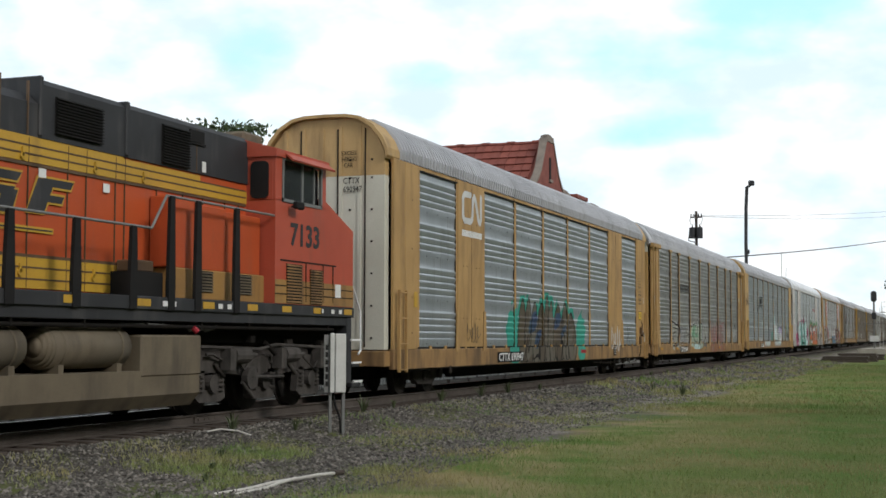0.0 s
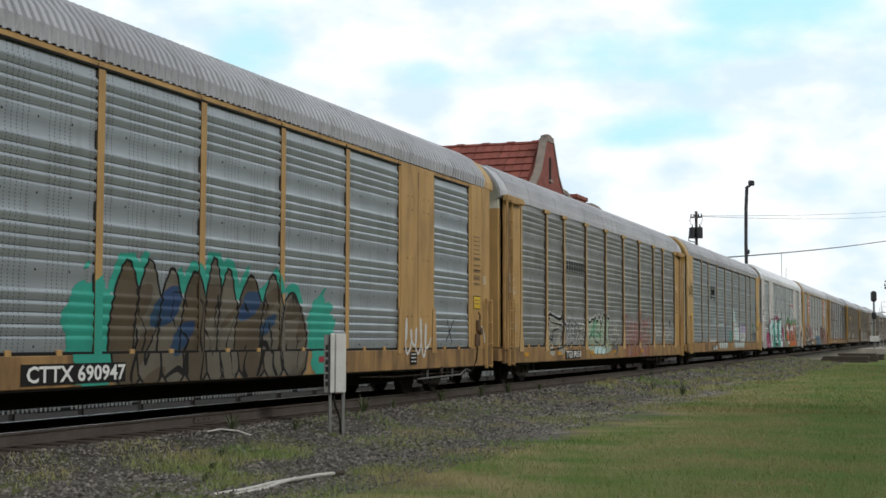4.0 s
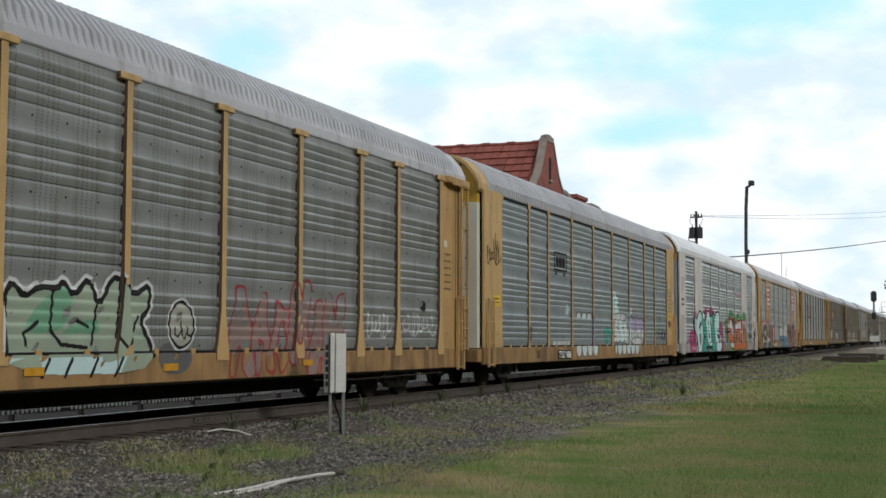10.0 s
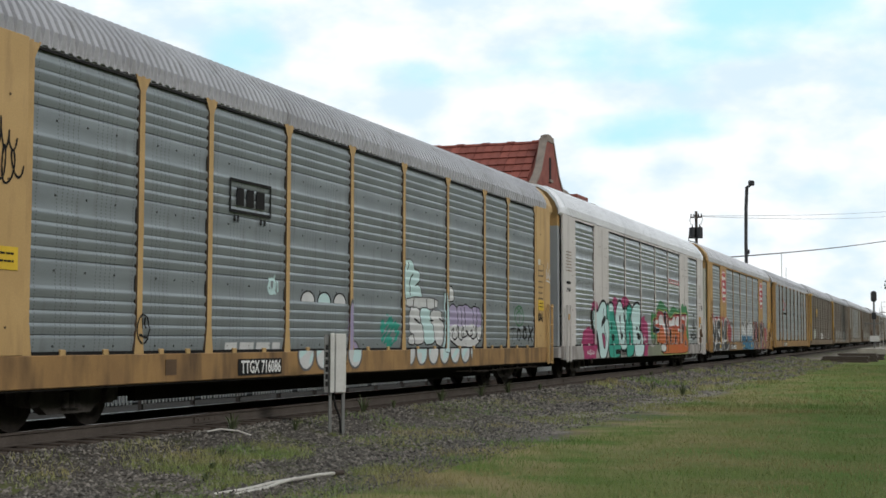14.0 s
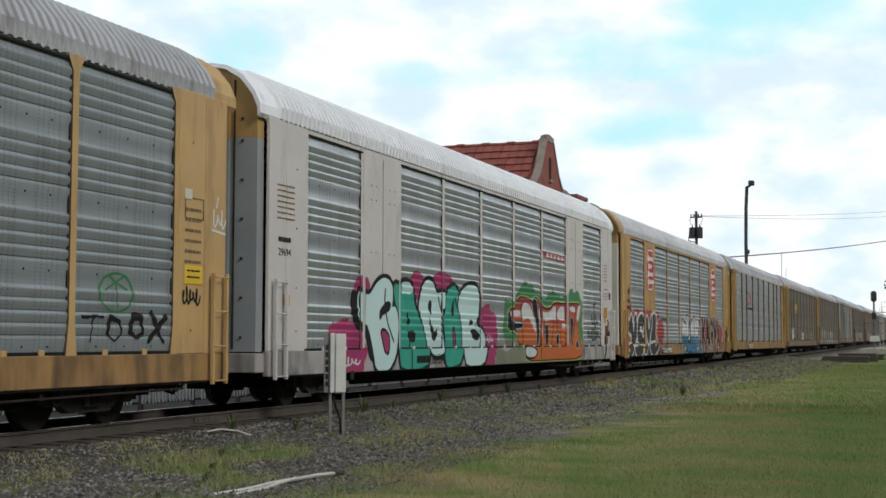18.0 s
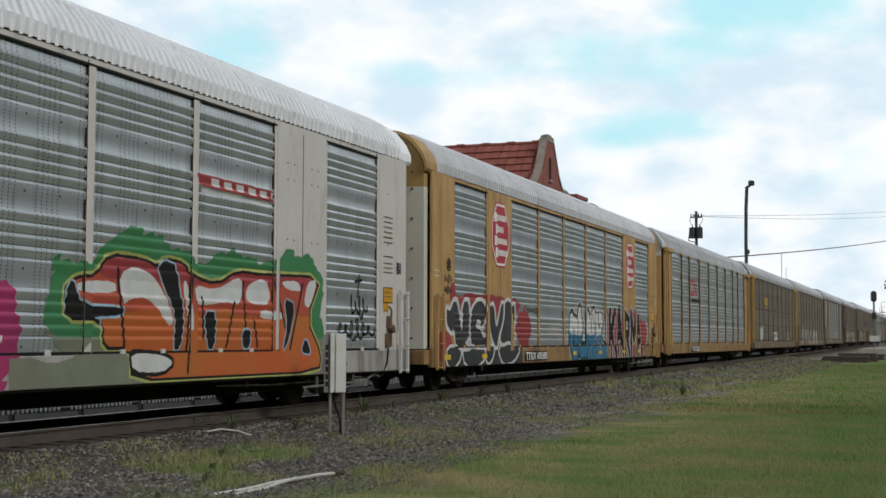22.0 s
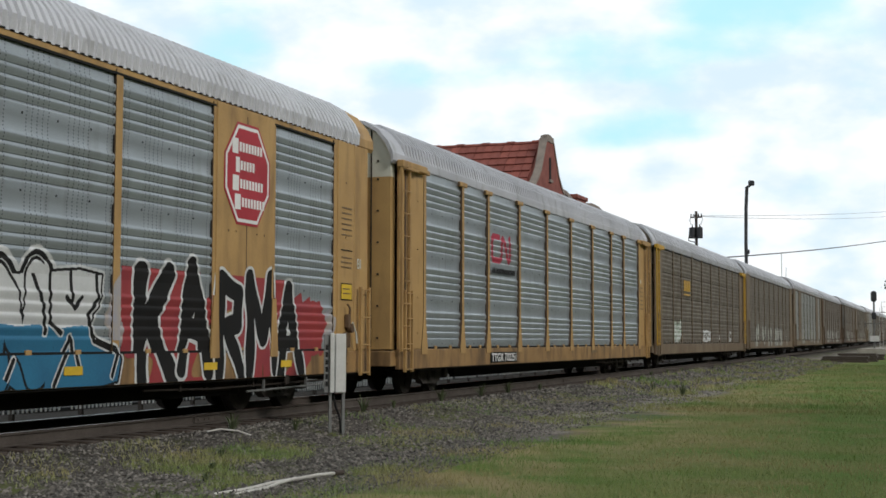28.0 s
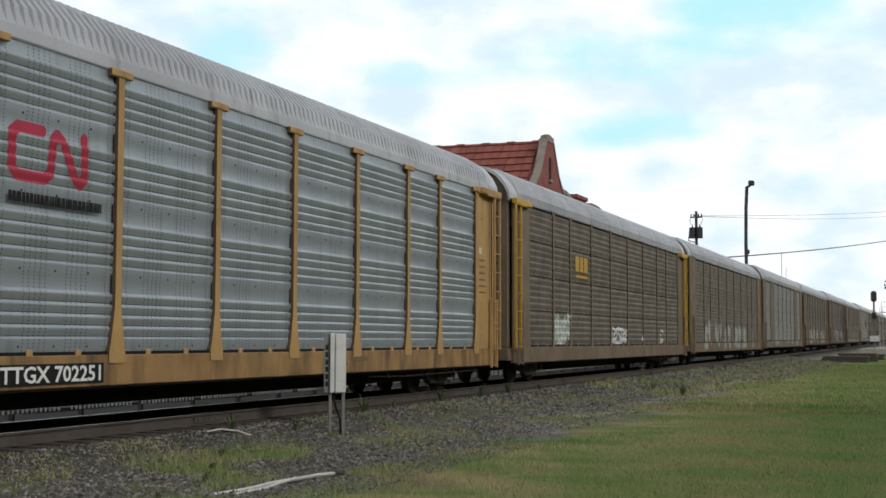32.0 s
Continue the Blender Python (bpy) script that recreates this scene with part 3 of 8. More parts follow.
def autorack(centre, label, style, paint, sheet, roof, rib="a", post="flared", cap=None, end=None, near=True, corner=None, post_paint=None, top=None):
    """Covered car carrier: its middle lies at the origin, rail head at zero."""
    car = thing("autorack_car", label, "freight car", "train cars")
    CARS.append((car, centre))
    P, SH = M[paint], M[sheet]
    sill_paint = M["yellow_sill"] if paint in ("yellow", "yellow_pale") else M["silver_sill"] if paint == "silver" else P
    corner = M[corner or paint]
    pp = M[post_paint or paint]
    low = 0.0 if post == "plain" else -0.07
    put("roof", roof_mesh(M[roof], band=post == "flared"), car, (0, 0, low))
    for s in (-1, 1):
        put("roof_cap", cap_mesh(M[cap or roof]), car, (s * 13.28, 0, low))
    solid = style == "solid"
    spans = [(-POSTS[i], -POSTS[i + 1]) for i in range(4)] + [(-POSTS[4], POSTS[4])] + [(POSTS[i + 1], POSTS[i]) for i in (3, 2, 1, 0)]
    for i, (a, b) in enumerate(spans):
        if solid and i in (1, 7):
            def build(w=b - a):
                bm = box(bmesh.new(), -w / 2, w / 2, -0.06, 0.02, 1.09, 5.22, bevel=0.008)
                box(bm, -0.012, 0.012, -0.063, -0.05, 1.2, 5.1, slot=1)
                for z in (1.8, 3.1, 4.2, 4.5):
                    for x in (-0.62, -0.36, 0.36, 0.62):
                        box(bm, x * w / 2 - 0.014, x * w / 2 + 0.014, -0.068, -0.05, z - 0.014, z + 0.014, slot=1)
                if paint == "yellow":
                    for s in (-1, 1):
                        e = s * w / 2
                        prism(bm, [(e + s * 0.17, 0.97), (e - s * 0.12, 0.97), (e - s * 0.06, 2.0), (e + s * 0.08, 2.0)], "y", -0.078, -0.05)
                        prism(bm, [(e - s * 0.12, 0.97), (e - s * 0.135, 0.97), (e - s * 0.075, 2.0), (e - s * 0.06, 2.0)], "y", -0.07, -0.05, slot=1)
                return mesh_of("solid_panel", bm, [P, M["brown_side"]])
            put("solid_panel", cached(("solid", paint, round(b - a, 2)), build), car, ((a + b) / 2, -HALF + 0.03, 0))
        else:
            w = round(b - a - 0.13, 2)
            put("screen_panel", screen_mesh(w, rib, SH), car, ((a + b) / 2, -HALF + 0.03, 0))
    for s in (-1, 1):
        for x in POSTS:
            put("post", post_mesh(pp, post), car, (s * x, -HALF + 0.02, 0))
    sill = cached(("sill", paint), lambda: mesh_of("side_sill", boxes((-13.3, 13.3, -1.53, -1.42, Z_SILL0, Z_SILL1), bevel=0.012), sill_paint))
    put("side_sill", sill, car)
    put("side_sill", sill, car, flip=True)
    gap = cached("gap", lambda: mesh_of("sill_gap", boxes((-11.8, 11.8, -1.505, -1.46, 1.052, 1.098)), M["black"]))
    put("sill_gap", gap, car)
    tab = cached(("tab", paint), lambda: mesh_of("sill_tab", boxes((-0.06, 0.06, -1.53, -1.49, 1.04, 1.125), bevel=0.008), P))
    for a, b in spans:
        for f in (0.3, 0.68):
            put("sill_tab", tab, car, (a + (b - a) * f, 0, 0))
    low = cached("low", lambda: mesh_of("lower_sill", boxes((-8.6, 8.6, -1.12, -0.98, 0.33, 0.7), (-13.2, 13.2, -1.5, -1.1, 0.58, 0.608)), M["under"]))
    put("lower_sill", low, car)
    rig = cached("rig", rigging_mesh)
    for s in (-1, 1):
        put("brake_rigging", rig, car, flip=s < 0)
    if post == "flared":
        # White strip paints the daylight that shows through the eave gap.
        strip = cached("strip", lambda: mesh_of("vent_strip", boxes((-11.6, 11.6, -1.475, -1.465, 5.185, 5.215)), M["white"]))
        put("vent_strip", strip, car)
    else:
        strip = cached("dark", lambda: mesh_of("eave_gap", boxes((-11.7, 11.7, -1.512, -1.48, 5.125, 5.162)), M["black"]))
        put("eave_gap", strip, car)
    rail = cached(("eave", paint, post), lambda: mesh_of("top_rail", boxes((-13.3, 13.3, -1.485, -1.44, 5.16, 5.25), (-13.3, 13.3, 1.44, 1.485, 5.16, 5.25)), M["roof"] if post in ("flared", "slim") else P))
    put("top_rail", rail, car)
    far = cached(("far", sheet), lambda: mesh_of("far_wall", boxes((-13.3, 13.3, 1.4, 1.47, 1.0, 5.22)), SH))
    put("far_wall", far, car)
    put("underframe", underframe_mesh(), car)

    def corner_build():
        bm = bmesh.new()
        box(bm, 11.84, 12.62, -0.05, 0.02, 1.05, 5.24, bevel=0.01)
        box(bm, 12.64, 13.3, -0.05, 0.02, 1.05, 5.24, bevel=0.01)
        box(bm, 12.6, 12.66, -0.03, 0.01, 1.05, 5.24, slot=1)
        for z in (1.4, 2.2, 3.3, 4.4):
            box(bm, 12.2, 12.23, -0.06, -0.04, z, z + 0.03, slot=1)
        return mesh_of("corner_panel", bm, [corner, M["brown_side"]])
    cm = cached(("corner", corner.name), corner_build)
    for s in (-1, 1):
        ob = put("corner_panel", cm, car, (0, -HALF + 0.02, 0))
        if s < 0:
            ob.matrix_basis = pose(0, -HALF + 0.02, 0) @ Matrix.Diagonal((-1, 1, 1, 1))

    def end_build():
        bm = bmesh.new()
        low = [(y * 0.93, z) for y, z in [(-1.5, 1.05), (1.5, 1.05), (1.5, 4.85), (-1.5, 4.85)]]
        prism(bm, low, "x", 13.28, 13.52, slot=0)
        up = [(-1.395, 4.852), (1.395, 4.852)] + [(-y * 0.93, z - 0.04) for y, z in ROOF_FULL]
        prism(bm, up, "x", 13.28, 13.52, slot=1)
        for y in (-1.0, -0.55, -0.1, 0.35, 0.8):
            box(bm, 13.5, 13.54, y - 0.04, y + 0.04, 1.1, 4.84, slot=0)
            box(bm, 13.5, 13.54, y - 0.04, y + 0.04, 4.86, 5.95, slot=1)
        for z in (1.3, 2.0, 2.7, 3.4, 4.1, 4.8, 5.2):
            for y in (-1.3, -0.78, 0.58, 1.1):
                box(bm, 13.51, 13.545, y - 0.02, y + 0.02, z - 0.02, z + 0.02, slot=2)
        for y in (0.94, 0.28, -0.62):
            box(bm, 13.5, 13.542, y - 0.013, y + 0.013, 1.1, 5.9, slot=2)
        for z in (1.35, 2.5, 3.6, 4.7):
            box(bm, 13.2, 13.4, -1.47, -1.38, z - 0.09, z + 0.09, slot=2)
        return mesh_of("end_door", bm, [M[end or paint], M[top] if top else corner, M["under_brown"]])
    em = cached(("end", end or paint, top or corner.name), end_build)
    for s in (-1, 1):
        put("end_door", em, car, flip=s < 0)
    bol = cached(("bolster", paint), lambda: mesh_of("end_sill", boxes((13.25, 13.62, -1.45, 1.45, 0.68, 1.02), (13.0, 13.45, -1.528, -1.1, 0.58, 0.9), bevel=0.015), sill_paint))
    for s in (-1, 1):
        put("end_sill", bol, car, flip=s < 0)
        put("coupler", coupler_mesh(), car, (s * 13.65, 0, 0), flip=s < 0)
        lad = put("ladder", ladder_mesh(P, 0.55, 2.35, 0.42, 4), car, (s * 12.98, -HALF - 0.09, 0))
        tr = put("truck", truck_mesh(), car, (s * 10.2, 0, 0), "dusty cast steel freight truck")
        for dx in (-0.89, 0.89):
            wh = put("wheelset", wheelset_mesh(0.45), tr, (dx, 0, 0.45))
            if near:
                WHEELS.append((wh, (dx, 0, 0.45), 0.45, centre + s * 10.2 + dx))
    return car


def brake_gear(car):
    """Hand lever on the corner post, chain rod and pale brake pipe below the sill."""
    bm = boxes((12.08, 12.34, -1.6, -1.53, 1.12, 1.42), (12.16, 12.26, -1.64, -1.53, 1.5, 1.78), bevel=0.02)
    cyl(bm, (12.3, -1.66, 1.5), (12.3, -1.56, 1.5), 0.09, 10)
    tube(bm, [(12.22, -1.62, 1.75), (12.2, -1.64, 1.9), (12.12, -1.62, 1.98)], 0.022, 6)
    lever = part("brake_lever", bm, M["brown_side"], car, "rusty hand brake lever")
    part("grip", tube(bmesh.new(), [(12.32, -1.64, 1.62), (12.46, -1.66, 1.4), (12.5, -1.66, 1.2)], 0.02, 6), M["cream"], lever, "pale worn grip")
    part("brake_rod", tube(bmesh.new(), [(12.18, -1.58, 1.1), (12.16, -1.56, 0.8), (12.02, -1.5, 0.5)], 0.018, 6), M["under"], car)
    bm = tube(bmesh.new(), [(8.3, -1.46, 0.38), (11.2, -1.46, 0.42), (11.7, -1.44, 0.55), (12.0, -1.44, 0.5)], 0.02, 6)
    for x in (8.9, 10.6):
        box(bm, x - 0.02, x + 0.02, -1.48, -1.44, 0.36, 0.66)
    part("brake_pipe", bm, M["box_grey"], car, "pale grey brake pipe")
    part("tow_ring", boxes((9.6, 9.74, -1.55, -1.5, 0.46, 0.64), bevel=0.015), M["under_brown"], car)
    part("tow_ring", boxes((-9.74, -9.6, -1.55, -1.5, 0.46, 0.64), bevel=0.015), M["under_brown"], car)


# ---- train: the cars ----
PITCH = 28.21
C1 = -39.87
car1 = autorack(C1, "yellow car carrier with grey louvred sides and green black graffiti", "solid", "yellow", "galv", "roof", "a", "plain", "yellow_pale", "cream", top="yellow_pale")
car2 = autorack(-11.92, "grimy tan car carrier with yellow posts and white graffiti", "open", "yellow", "galv_dirty", "roof", "b", "flared", "roof", "yellow", post_paint="yellow_pale", top="cream")
car3 = autorack(16.45, "tan car carrier with grey louvred sides and pastel graffiti", "open", "yellow_pale", "galv_blue", "roof", "b", "slim", "yellow_pale", "cream", top="loco_yellow")
car4 = autorack(44.6, "silver grey car carrier with large teal and orange graffiti", "solid", "silver", "galv_bright", "roof_bright", "a", "plain", "roof_bright", "blue_grey", top="yellow")
car5 = autorack(72.86, "yellow car carrier with red octagon emblems and black graffiti", "solid", "yellow", "galv", "roof_mid", "a", "plain", "yellow", "cream", top="yellow")
car6 = autorack(101.25, "yellow car carrier with clean grey louvred sides and a red emblem", "open", "yellow", "galv", "roof", "a", "flared", "roof", "yellow", top="cream")
car7 = autorack(129.6, "dirty brown car carrier with yellow ladders and yellow emblem bars", "open", "yellow_dirty", "galv_brown", "roof", "c", "slim", "roof")
for car in (car1, car4, car5):
    brake_gear(car)
for k in range(8, 17):
    paint, sheet, style, post = [("yellow_dirty", "galv_brown", "open", "slim"), ("yellow_dirty", "galv_dirty", "solid", "plain"), ("brown_side", "galv_brown", "open", "slim"), ("brown_side", "galv_brown", "solid", "plain")][(k - 8) % 4]
    autorack(129.6 + PITCH * (k - 7), "far dusty brown car carrier in the train", style, paint, sheet, "roof", "b", post, near=False)


# ---- train: the locomotive ----
def locomotive(centre):
    """Road locomotive, its cab towards positive x; the walkway side that shows is at negative y."""
    loco = thing("locomotive", "orange and black road locomotive with yellow stripes and dusty trucks", "locomotive")
    CARS.append((loco, centre))
    hy = -0.9
    part("frame", boxes((-11.0, 10.75, -1.46, 1.46, 1.55, 1.9), (-11.0, 10.8, -1.5, -1.46, 1.72, 1.92), (-11.0, 10.8, 1.46, 1.5, 1.72, 1.92), bevel=0.01), M["loco_black"], loco, "dark grey walkway and side sill")
    bm = tube(bmesh.new(), [(-10, -1.4, 1.47), (10, -1.4, 1.47)], 0.03, 8)
    for x in np.arange(-9.5, 10, 1.6):
        box(bm, x - 0.02, x + 0.02, -1.43, -1.37, 1.44, 1.6)
    part("air_pipe", bm, M["under"], loco)
    part("hood", boxes((-10.8, 7.3, hy, 0.9, 1.9, 4.1)), M["orange"], loco, "orange engine hood")
    prof = [(hy - 0.03, 4.08), (hy - 0.03, 4.84), (hy + 0.06, 4.93), (-hy - 0.06, 4.93), (0.93, 4.84), (0.93, 4.08)]
    bm = prism(bmesh.new(), prof, "x", 1.25, 7.32)
    part("upper_hood", bm, M["loco_black"], loco, "dull black upper hood")
    part("rear_hood", prism(bmesh.new(), [(-0.92, 4.08), (-0.92, 4.55), (-0.75, 4.7), (0.75, 4.7), (0.92, 4.55), (0.92, 4.08)], "x", -10.7, 1.25), M["loco_black"], loco)
    for q in ((1.23, 1.31, -0.96, 0.96, 4.1, 4.96), (3.36, 3.46, -0.96, 0.96, 4.1, 4.95)):
        part("roof_rib", boxes(q, bevel=0.02), M["loco_black"], loco)
    part("upper_stripe", boxes((-10.8, 3.35, hy - 0.02, hy, 3.72, 4.08), (3.35, 5.65, hy - 0.02, hy, 3.72, 4.05), (5.65, 7.28, hy - 0.02, hy, 3.72, 3.94)), M["loco_yellow"], loco, "yellow stripe")
    part("lower_stripe", boxes((-10.8, 7.3, hy - 0.02, hy, 1.97, 2.4)), M["loco_yellow"], loco, "yellow stripe")
    bm = bmesh.new()
    for z in (2.1, 2.26, 3.83, 3.95):
        box(bm, -10.8, 7.25, hy - 0.026, hy - 0.02, z - 0.012, z + 0.012)
    for z in (2.42, 3.69):
        box(bm, -10.8, 7.25, hy - 0.022, hy, z - 0.022, z + 0.022)
    for x in (-5.2, -3.6, -2.2, -0.75, -0.1, 0.05, 0.2, 1.05, 1.95, 2.4, 3.15, 3.4, 4.3, 5.1, 5.75, 6.5, 7.0):
        box(bm, x - 0.006, x + 0.006, hy - 0.024, hy, 1.97, 4.06 if x < 3.5 else 3.72)
    for x in (0.4, 1.0, 3.45, 5.5):
        box(bm, x - 0.012, x + 0.012, hy - 0.036, hy, 4.1, 4.84)
    part("door_seams", bm, M["brown_side"], loco)
    for x in (-4.4, -3.0, -1.6, -0.35, 0.9, 2.6, 3.9):
        for z in (2.18, 3.78):
            b2 = cyl(bmesh.new(), (x, hy - 0.05, z), (x, hy - 0.02, z), 0.05, 10)
            box(b2, x - 0.02, x + 0.02, hy - 0.05, hy - 0.02, z, z + 0.13)
            part("latch", b2, M["loco_yellow"], loco)

    def grille(name, x0, x1, z0, z1, y, material, rows, frame=M["loco_black"]):
        b3 = boxes((x0, x1, y - 0.012, y, z0, z1))
        g = part(name, b3, M["black"], loco)
        b4 = bmesh.new()
        for i in range(rows):
            z = z0 + (z1 - z0) * (i + 0.5) / rows
            prism(b4, [(y - 0.05, z - 0.02), (y - 0.012, z + 0.012), (y - 0.012, z + 0.022), (y - 0.055, z - 0.01)], "x", x0 + 0.01, x1 - 0.01)
        part("louvre", b4, material, g)
    grille("intake_grille", 1.6, 2.75, 4.18, 4.72, hy - 0.03, M["black"], 12)
    grille("intake_grille", 4.4, 5.25, 4.12, 4.76, hy - 0.03, M["black"], 14)
    part("access_hatch", boxes((5.25, 5.72, hy - 0.05, hy, 4.6, 4.8), (5.2, 5.76, hy - 0.06, hy, 4.56, 4.59)), M["black"], loco)
    part("placard", boxes((5.68, 5.8, hy - 0.04, hy, 4.12, 4.3)), M["white"], loco)
    for x, z in ((1.35, 3.6), (2.9, 3.55)):
        part("placard", boxes((x - 0.08, x + 0.08, hy - 0.03, hy - 0.02, z - 0.07, z + 0.06)), M["white"], loco)
    # the emblem on the hood: dark slanted slabs with a yellow edge
    def slab(x0, x1, z0, z1, lean, y, m):
        part("emblem", prism(bmesh.new(), [(x0, z0), (x1, z0), (x1 + lean, z1), (x0 + lean, z1)], "y", y - 0.004, y), m, loco)
    for y, m, e in ((hy - 0.02, M["loco_yellow"], 0.03), (hy - 0.026, M["loco_black"], 0.0)):
        slab(1.02 - e, 1.4 + e, 3.04 - e, 3.52 + e, 0.24, y, m)
        slab(1.3 - e, 2.0 + e, 3.42 - e, 3.53 + e, 0.08, y - 0.001, m)
        slab(1.25 - e, 1.8 + e, 3.2 - e, 3.3 + e, 0.06, y - 0.001, m)
        slab(-0.3 - e, 0.62 + e, 2.98 - e, 3.1 + e, 0.08, y, m)
        slab(0.4 - e, 0.72 + e, 3.04 - e, 3.3 + e, 0.1, y - 0.001, m)
        slab(-0.05 - e, 0.7 + e, 3.22 - e, 3.34 + e, 0.06, y, m)
        slab(-0.1 - e, 0.2 + e, 3.28 - e, 3.5 + e, 0.08, y - 0.001, m)
        slab(-0.05 - e, 0.8 + e, 3.43 - e, 3.55 + e, 0.1, y, m)
        slab(-3.2 - e, 1.6 + e, 2.78 - e, 2.8 + e, 0.0, y, m)
    # cab
    cab = part("cab", prism(bmesh.new(), [(7.3, 1.92), (10.72, 1.92), (10.72, 3.46), (9.42, 3.95), (9.4, 3.8), (7.3, 3.8)], "y", -1.5, 1.5), M["cab_red"], loco, "weathered red orange cab and nose")
    part("cab_post", boxes((7.3, 7.56, -1.5, -1.44, 3.78, 4.72), (9.2, 9.42, -1.5, -1.44, 3.78, 4.62), (7.3, 7.36, -1.44, 1.5, 3.78, 4.74), (9.3, 9.4, -1.44, 1.5, 3.78, 4.0), (7.3, 9.4, 1.44, 1.5, 3.8, 4.7), bevel=0.008), M["cab_red"], cab)
    part("cab_roof", prism(bmesh.new(), [(-1.53, 4.58), (-1.53, 4.72), (-0.75, 4.93), (0.75, 4.93), (1.53, 4.72), (1.53, 4.58)], "x", 7.26, 9.5), M["cab_red"], cab)
    part("sun_visor", prism(bmesh.new(), [(-1.68, 4.52), (-1.53, 4.64), (-1.53, 4.68), (-1.7, 4.55)], "x", 7.62, 9.42), M["cab_red"], cab)
    part("air_conditioner", boxes((7.75, 8.5, -0.6, 0.5, 4.9, 5.16), bevel=0.05), M["tank"], cab)
    win = part("cab_window", boxes((7.54, 9.22, -1.52, -1.46, 3.78, 3.84), (7.54, 9.22, -1.52, -1.46, 4.55, 4.6), (7.54, 7.6, -1.52, -1.46, 3.8, 4.58), (9.16, 9.22, -1.52, -1.46, 3.8, 4.58), (8.36, 8.41, -1.51, -1.46, 3.82, 4.58), (8.86, 8.9, -1.51, -1.46, 3.82, 4.58)), M["box_grey"], cab, "grey metal window frame")
    pane = part("pane", boxes((7.6, 8.36, -1.485, -1.475, 3.84, 4.55)), M["glass"], win)
    part("pane", boxes((8.41, 8.86, -1.485, -1.475, 3.84, 4.55)), M["glass"], win)
    part("cab_seat", boxes((8.1, 8.5, -1.2, -0.7, 3.6, 4.3), bevel=0.05), M["black"], cab)
    part("inner_wall", boxes((7.4, 9.3, 0.2, 0.3, 3.8, 4.6)), M["interior"], cab)
    part("inner_floor", boxes((7.4, 9.35, -1.42, 0.2, 3.7, 3.78), (9.18, 9.26, -1.4, 0.2, 3.8, 4.55), (7.37, 7.42, -1.43, 0.2, 3.8, 4.58)), M["interior"], cab)
    bm = bmesh.new()
    r = 0.09
    pts = [(-1.18 + sy * (0.18 - r) + r * math.cos(radians(a)), 4.16 + sz * (0.34 - r) + r * math.sin(radians(a))) for sy, sz, a0 in ((1, 1, 0), (-1, 1, 90), (-1, -1, 180), (1, -1, 270)) for a in (a0, a0 + 30, a0 + 60, a0 + 90)]
    prism(bm, pts, "x", 7.27, 7.298)
    part("rear_window", bm, M["black"], cab, "dark round-cornered window")
    part("mirror", boxes((7.75, 8.05, -1.72, -1.62, 3.66, 3.8), (7.9, 7.94, -1.66, -1.5, 3.7, 3.74), bevel=0.02), M["black"], cab)
    words("number", "7133", 0.57, M["loco_black"], cab, (7.88, -1.506, 3.02), squeeze=1.12, bold=0.016)
    part("lower_band", boxes((7.3, 10.73, -1.508, -1.5, 1.93, 2.36)), M["stripe_dirty"], cab, "faded yellow band")
    bm = bmesh.new()
    for z in (2.1, 2.25):
        box(bm, 7.3, 10.7, -1.514, -1.508, z - 0.01, z + 0.01)
    for x in (8.55, 9.75, 9.3):
        box(bm, x - 0.01, x + 0.01, -1.514, -1.5, 1.98, 2.72)
    box(bm, 7.5, 9.9, -1.506, -1.5, 2.7, 2.73)
    part("band_lines", bm, M["black"], cab)
    for x0, x1, z0, z1 in ((7.75, 8.38, 1.94, 2.66), (8.72, 9.25, 1.94, 2.6)):
        g = part("cab_grille", boxes((x0, x1, -1.512, -1.5, z0, z1)), M["black"], cab)
        b5 = bmesh.new()
        for i in range(13):
            z = z0 + (z1 - z0) * (i + 0.5) / 13
            box(b5, x0, x1, -1.535, -1.51, z - 0.013, z + 0.013)
        part("slat", b5, M["yellow_sill"], g)
    for x0 in (4.9, 6.25):
        g = part("side_grille", boxes((x0, x0 + 0.55, -1.3, -1.285, 2.05, 2.4)), M["black"], loco)
        b5 = bmesh.new()
        for i in range(7):
            z = 2.07 + 0.05 * i
            box(b5, x0, x0 + 0.55, -1.32, -1.3, z - 0.012, z + 0.012)
        part("slat", b5, M["tank"], g)
    part("equipment_box", boxes((4.2, 7.3, -1.29, -0.9, 1.92, 2.42), bevel=0.02), M["stripe_dirty"], loco, "sooty yellow walkway locker")
    part("step_well", boxes((3.05, 3.75, -1.4, -0.92, 1.92, 2.3)), M["black"], loco)
    part("tool_box", boxes((3.15, 3.65, -1.3, -0.95, 2.3, 2.48), bevel=0.02), M["brown_side"], loco)
    for q in ((4.1, 4.9, -1.26, -0.92, 2.42, 3.55), (5.0, 5.98, -1.24, -0.92, 2.42, 3.5), (6.0, 7.25, -1.22, -0.92, 2.42, 3.46)):
        part("equipment_panel", boxes(q, bevel=0.015), M["orange"], loco)
    part("placard", boxes((9.85, 10.1, -1.516, -1.5, 2.1, 2.36)), M["white"], cab)
    # handrails
    bm = tube(bmesh.new(), [(-10.8, -1.47, 2.96), (3.3, -1.47, 2.96), (3.72, -1.47, 3.5), (7.4, -1.47, 3.5)], 0.022, 8)
    part("handrail", bm, M["box_grey"], loco, "grey steel handrail")
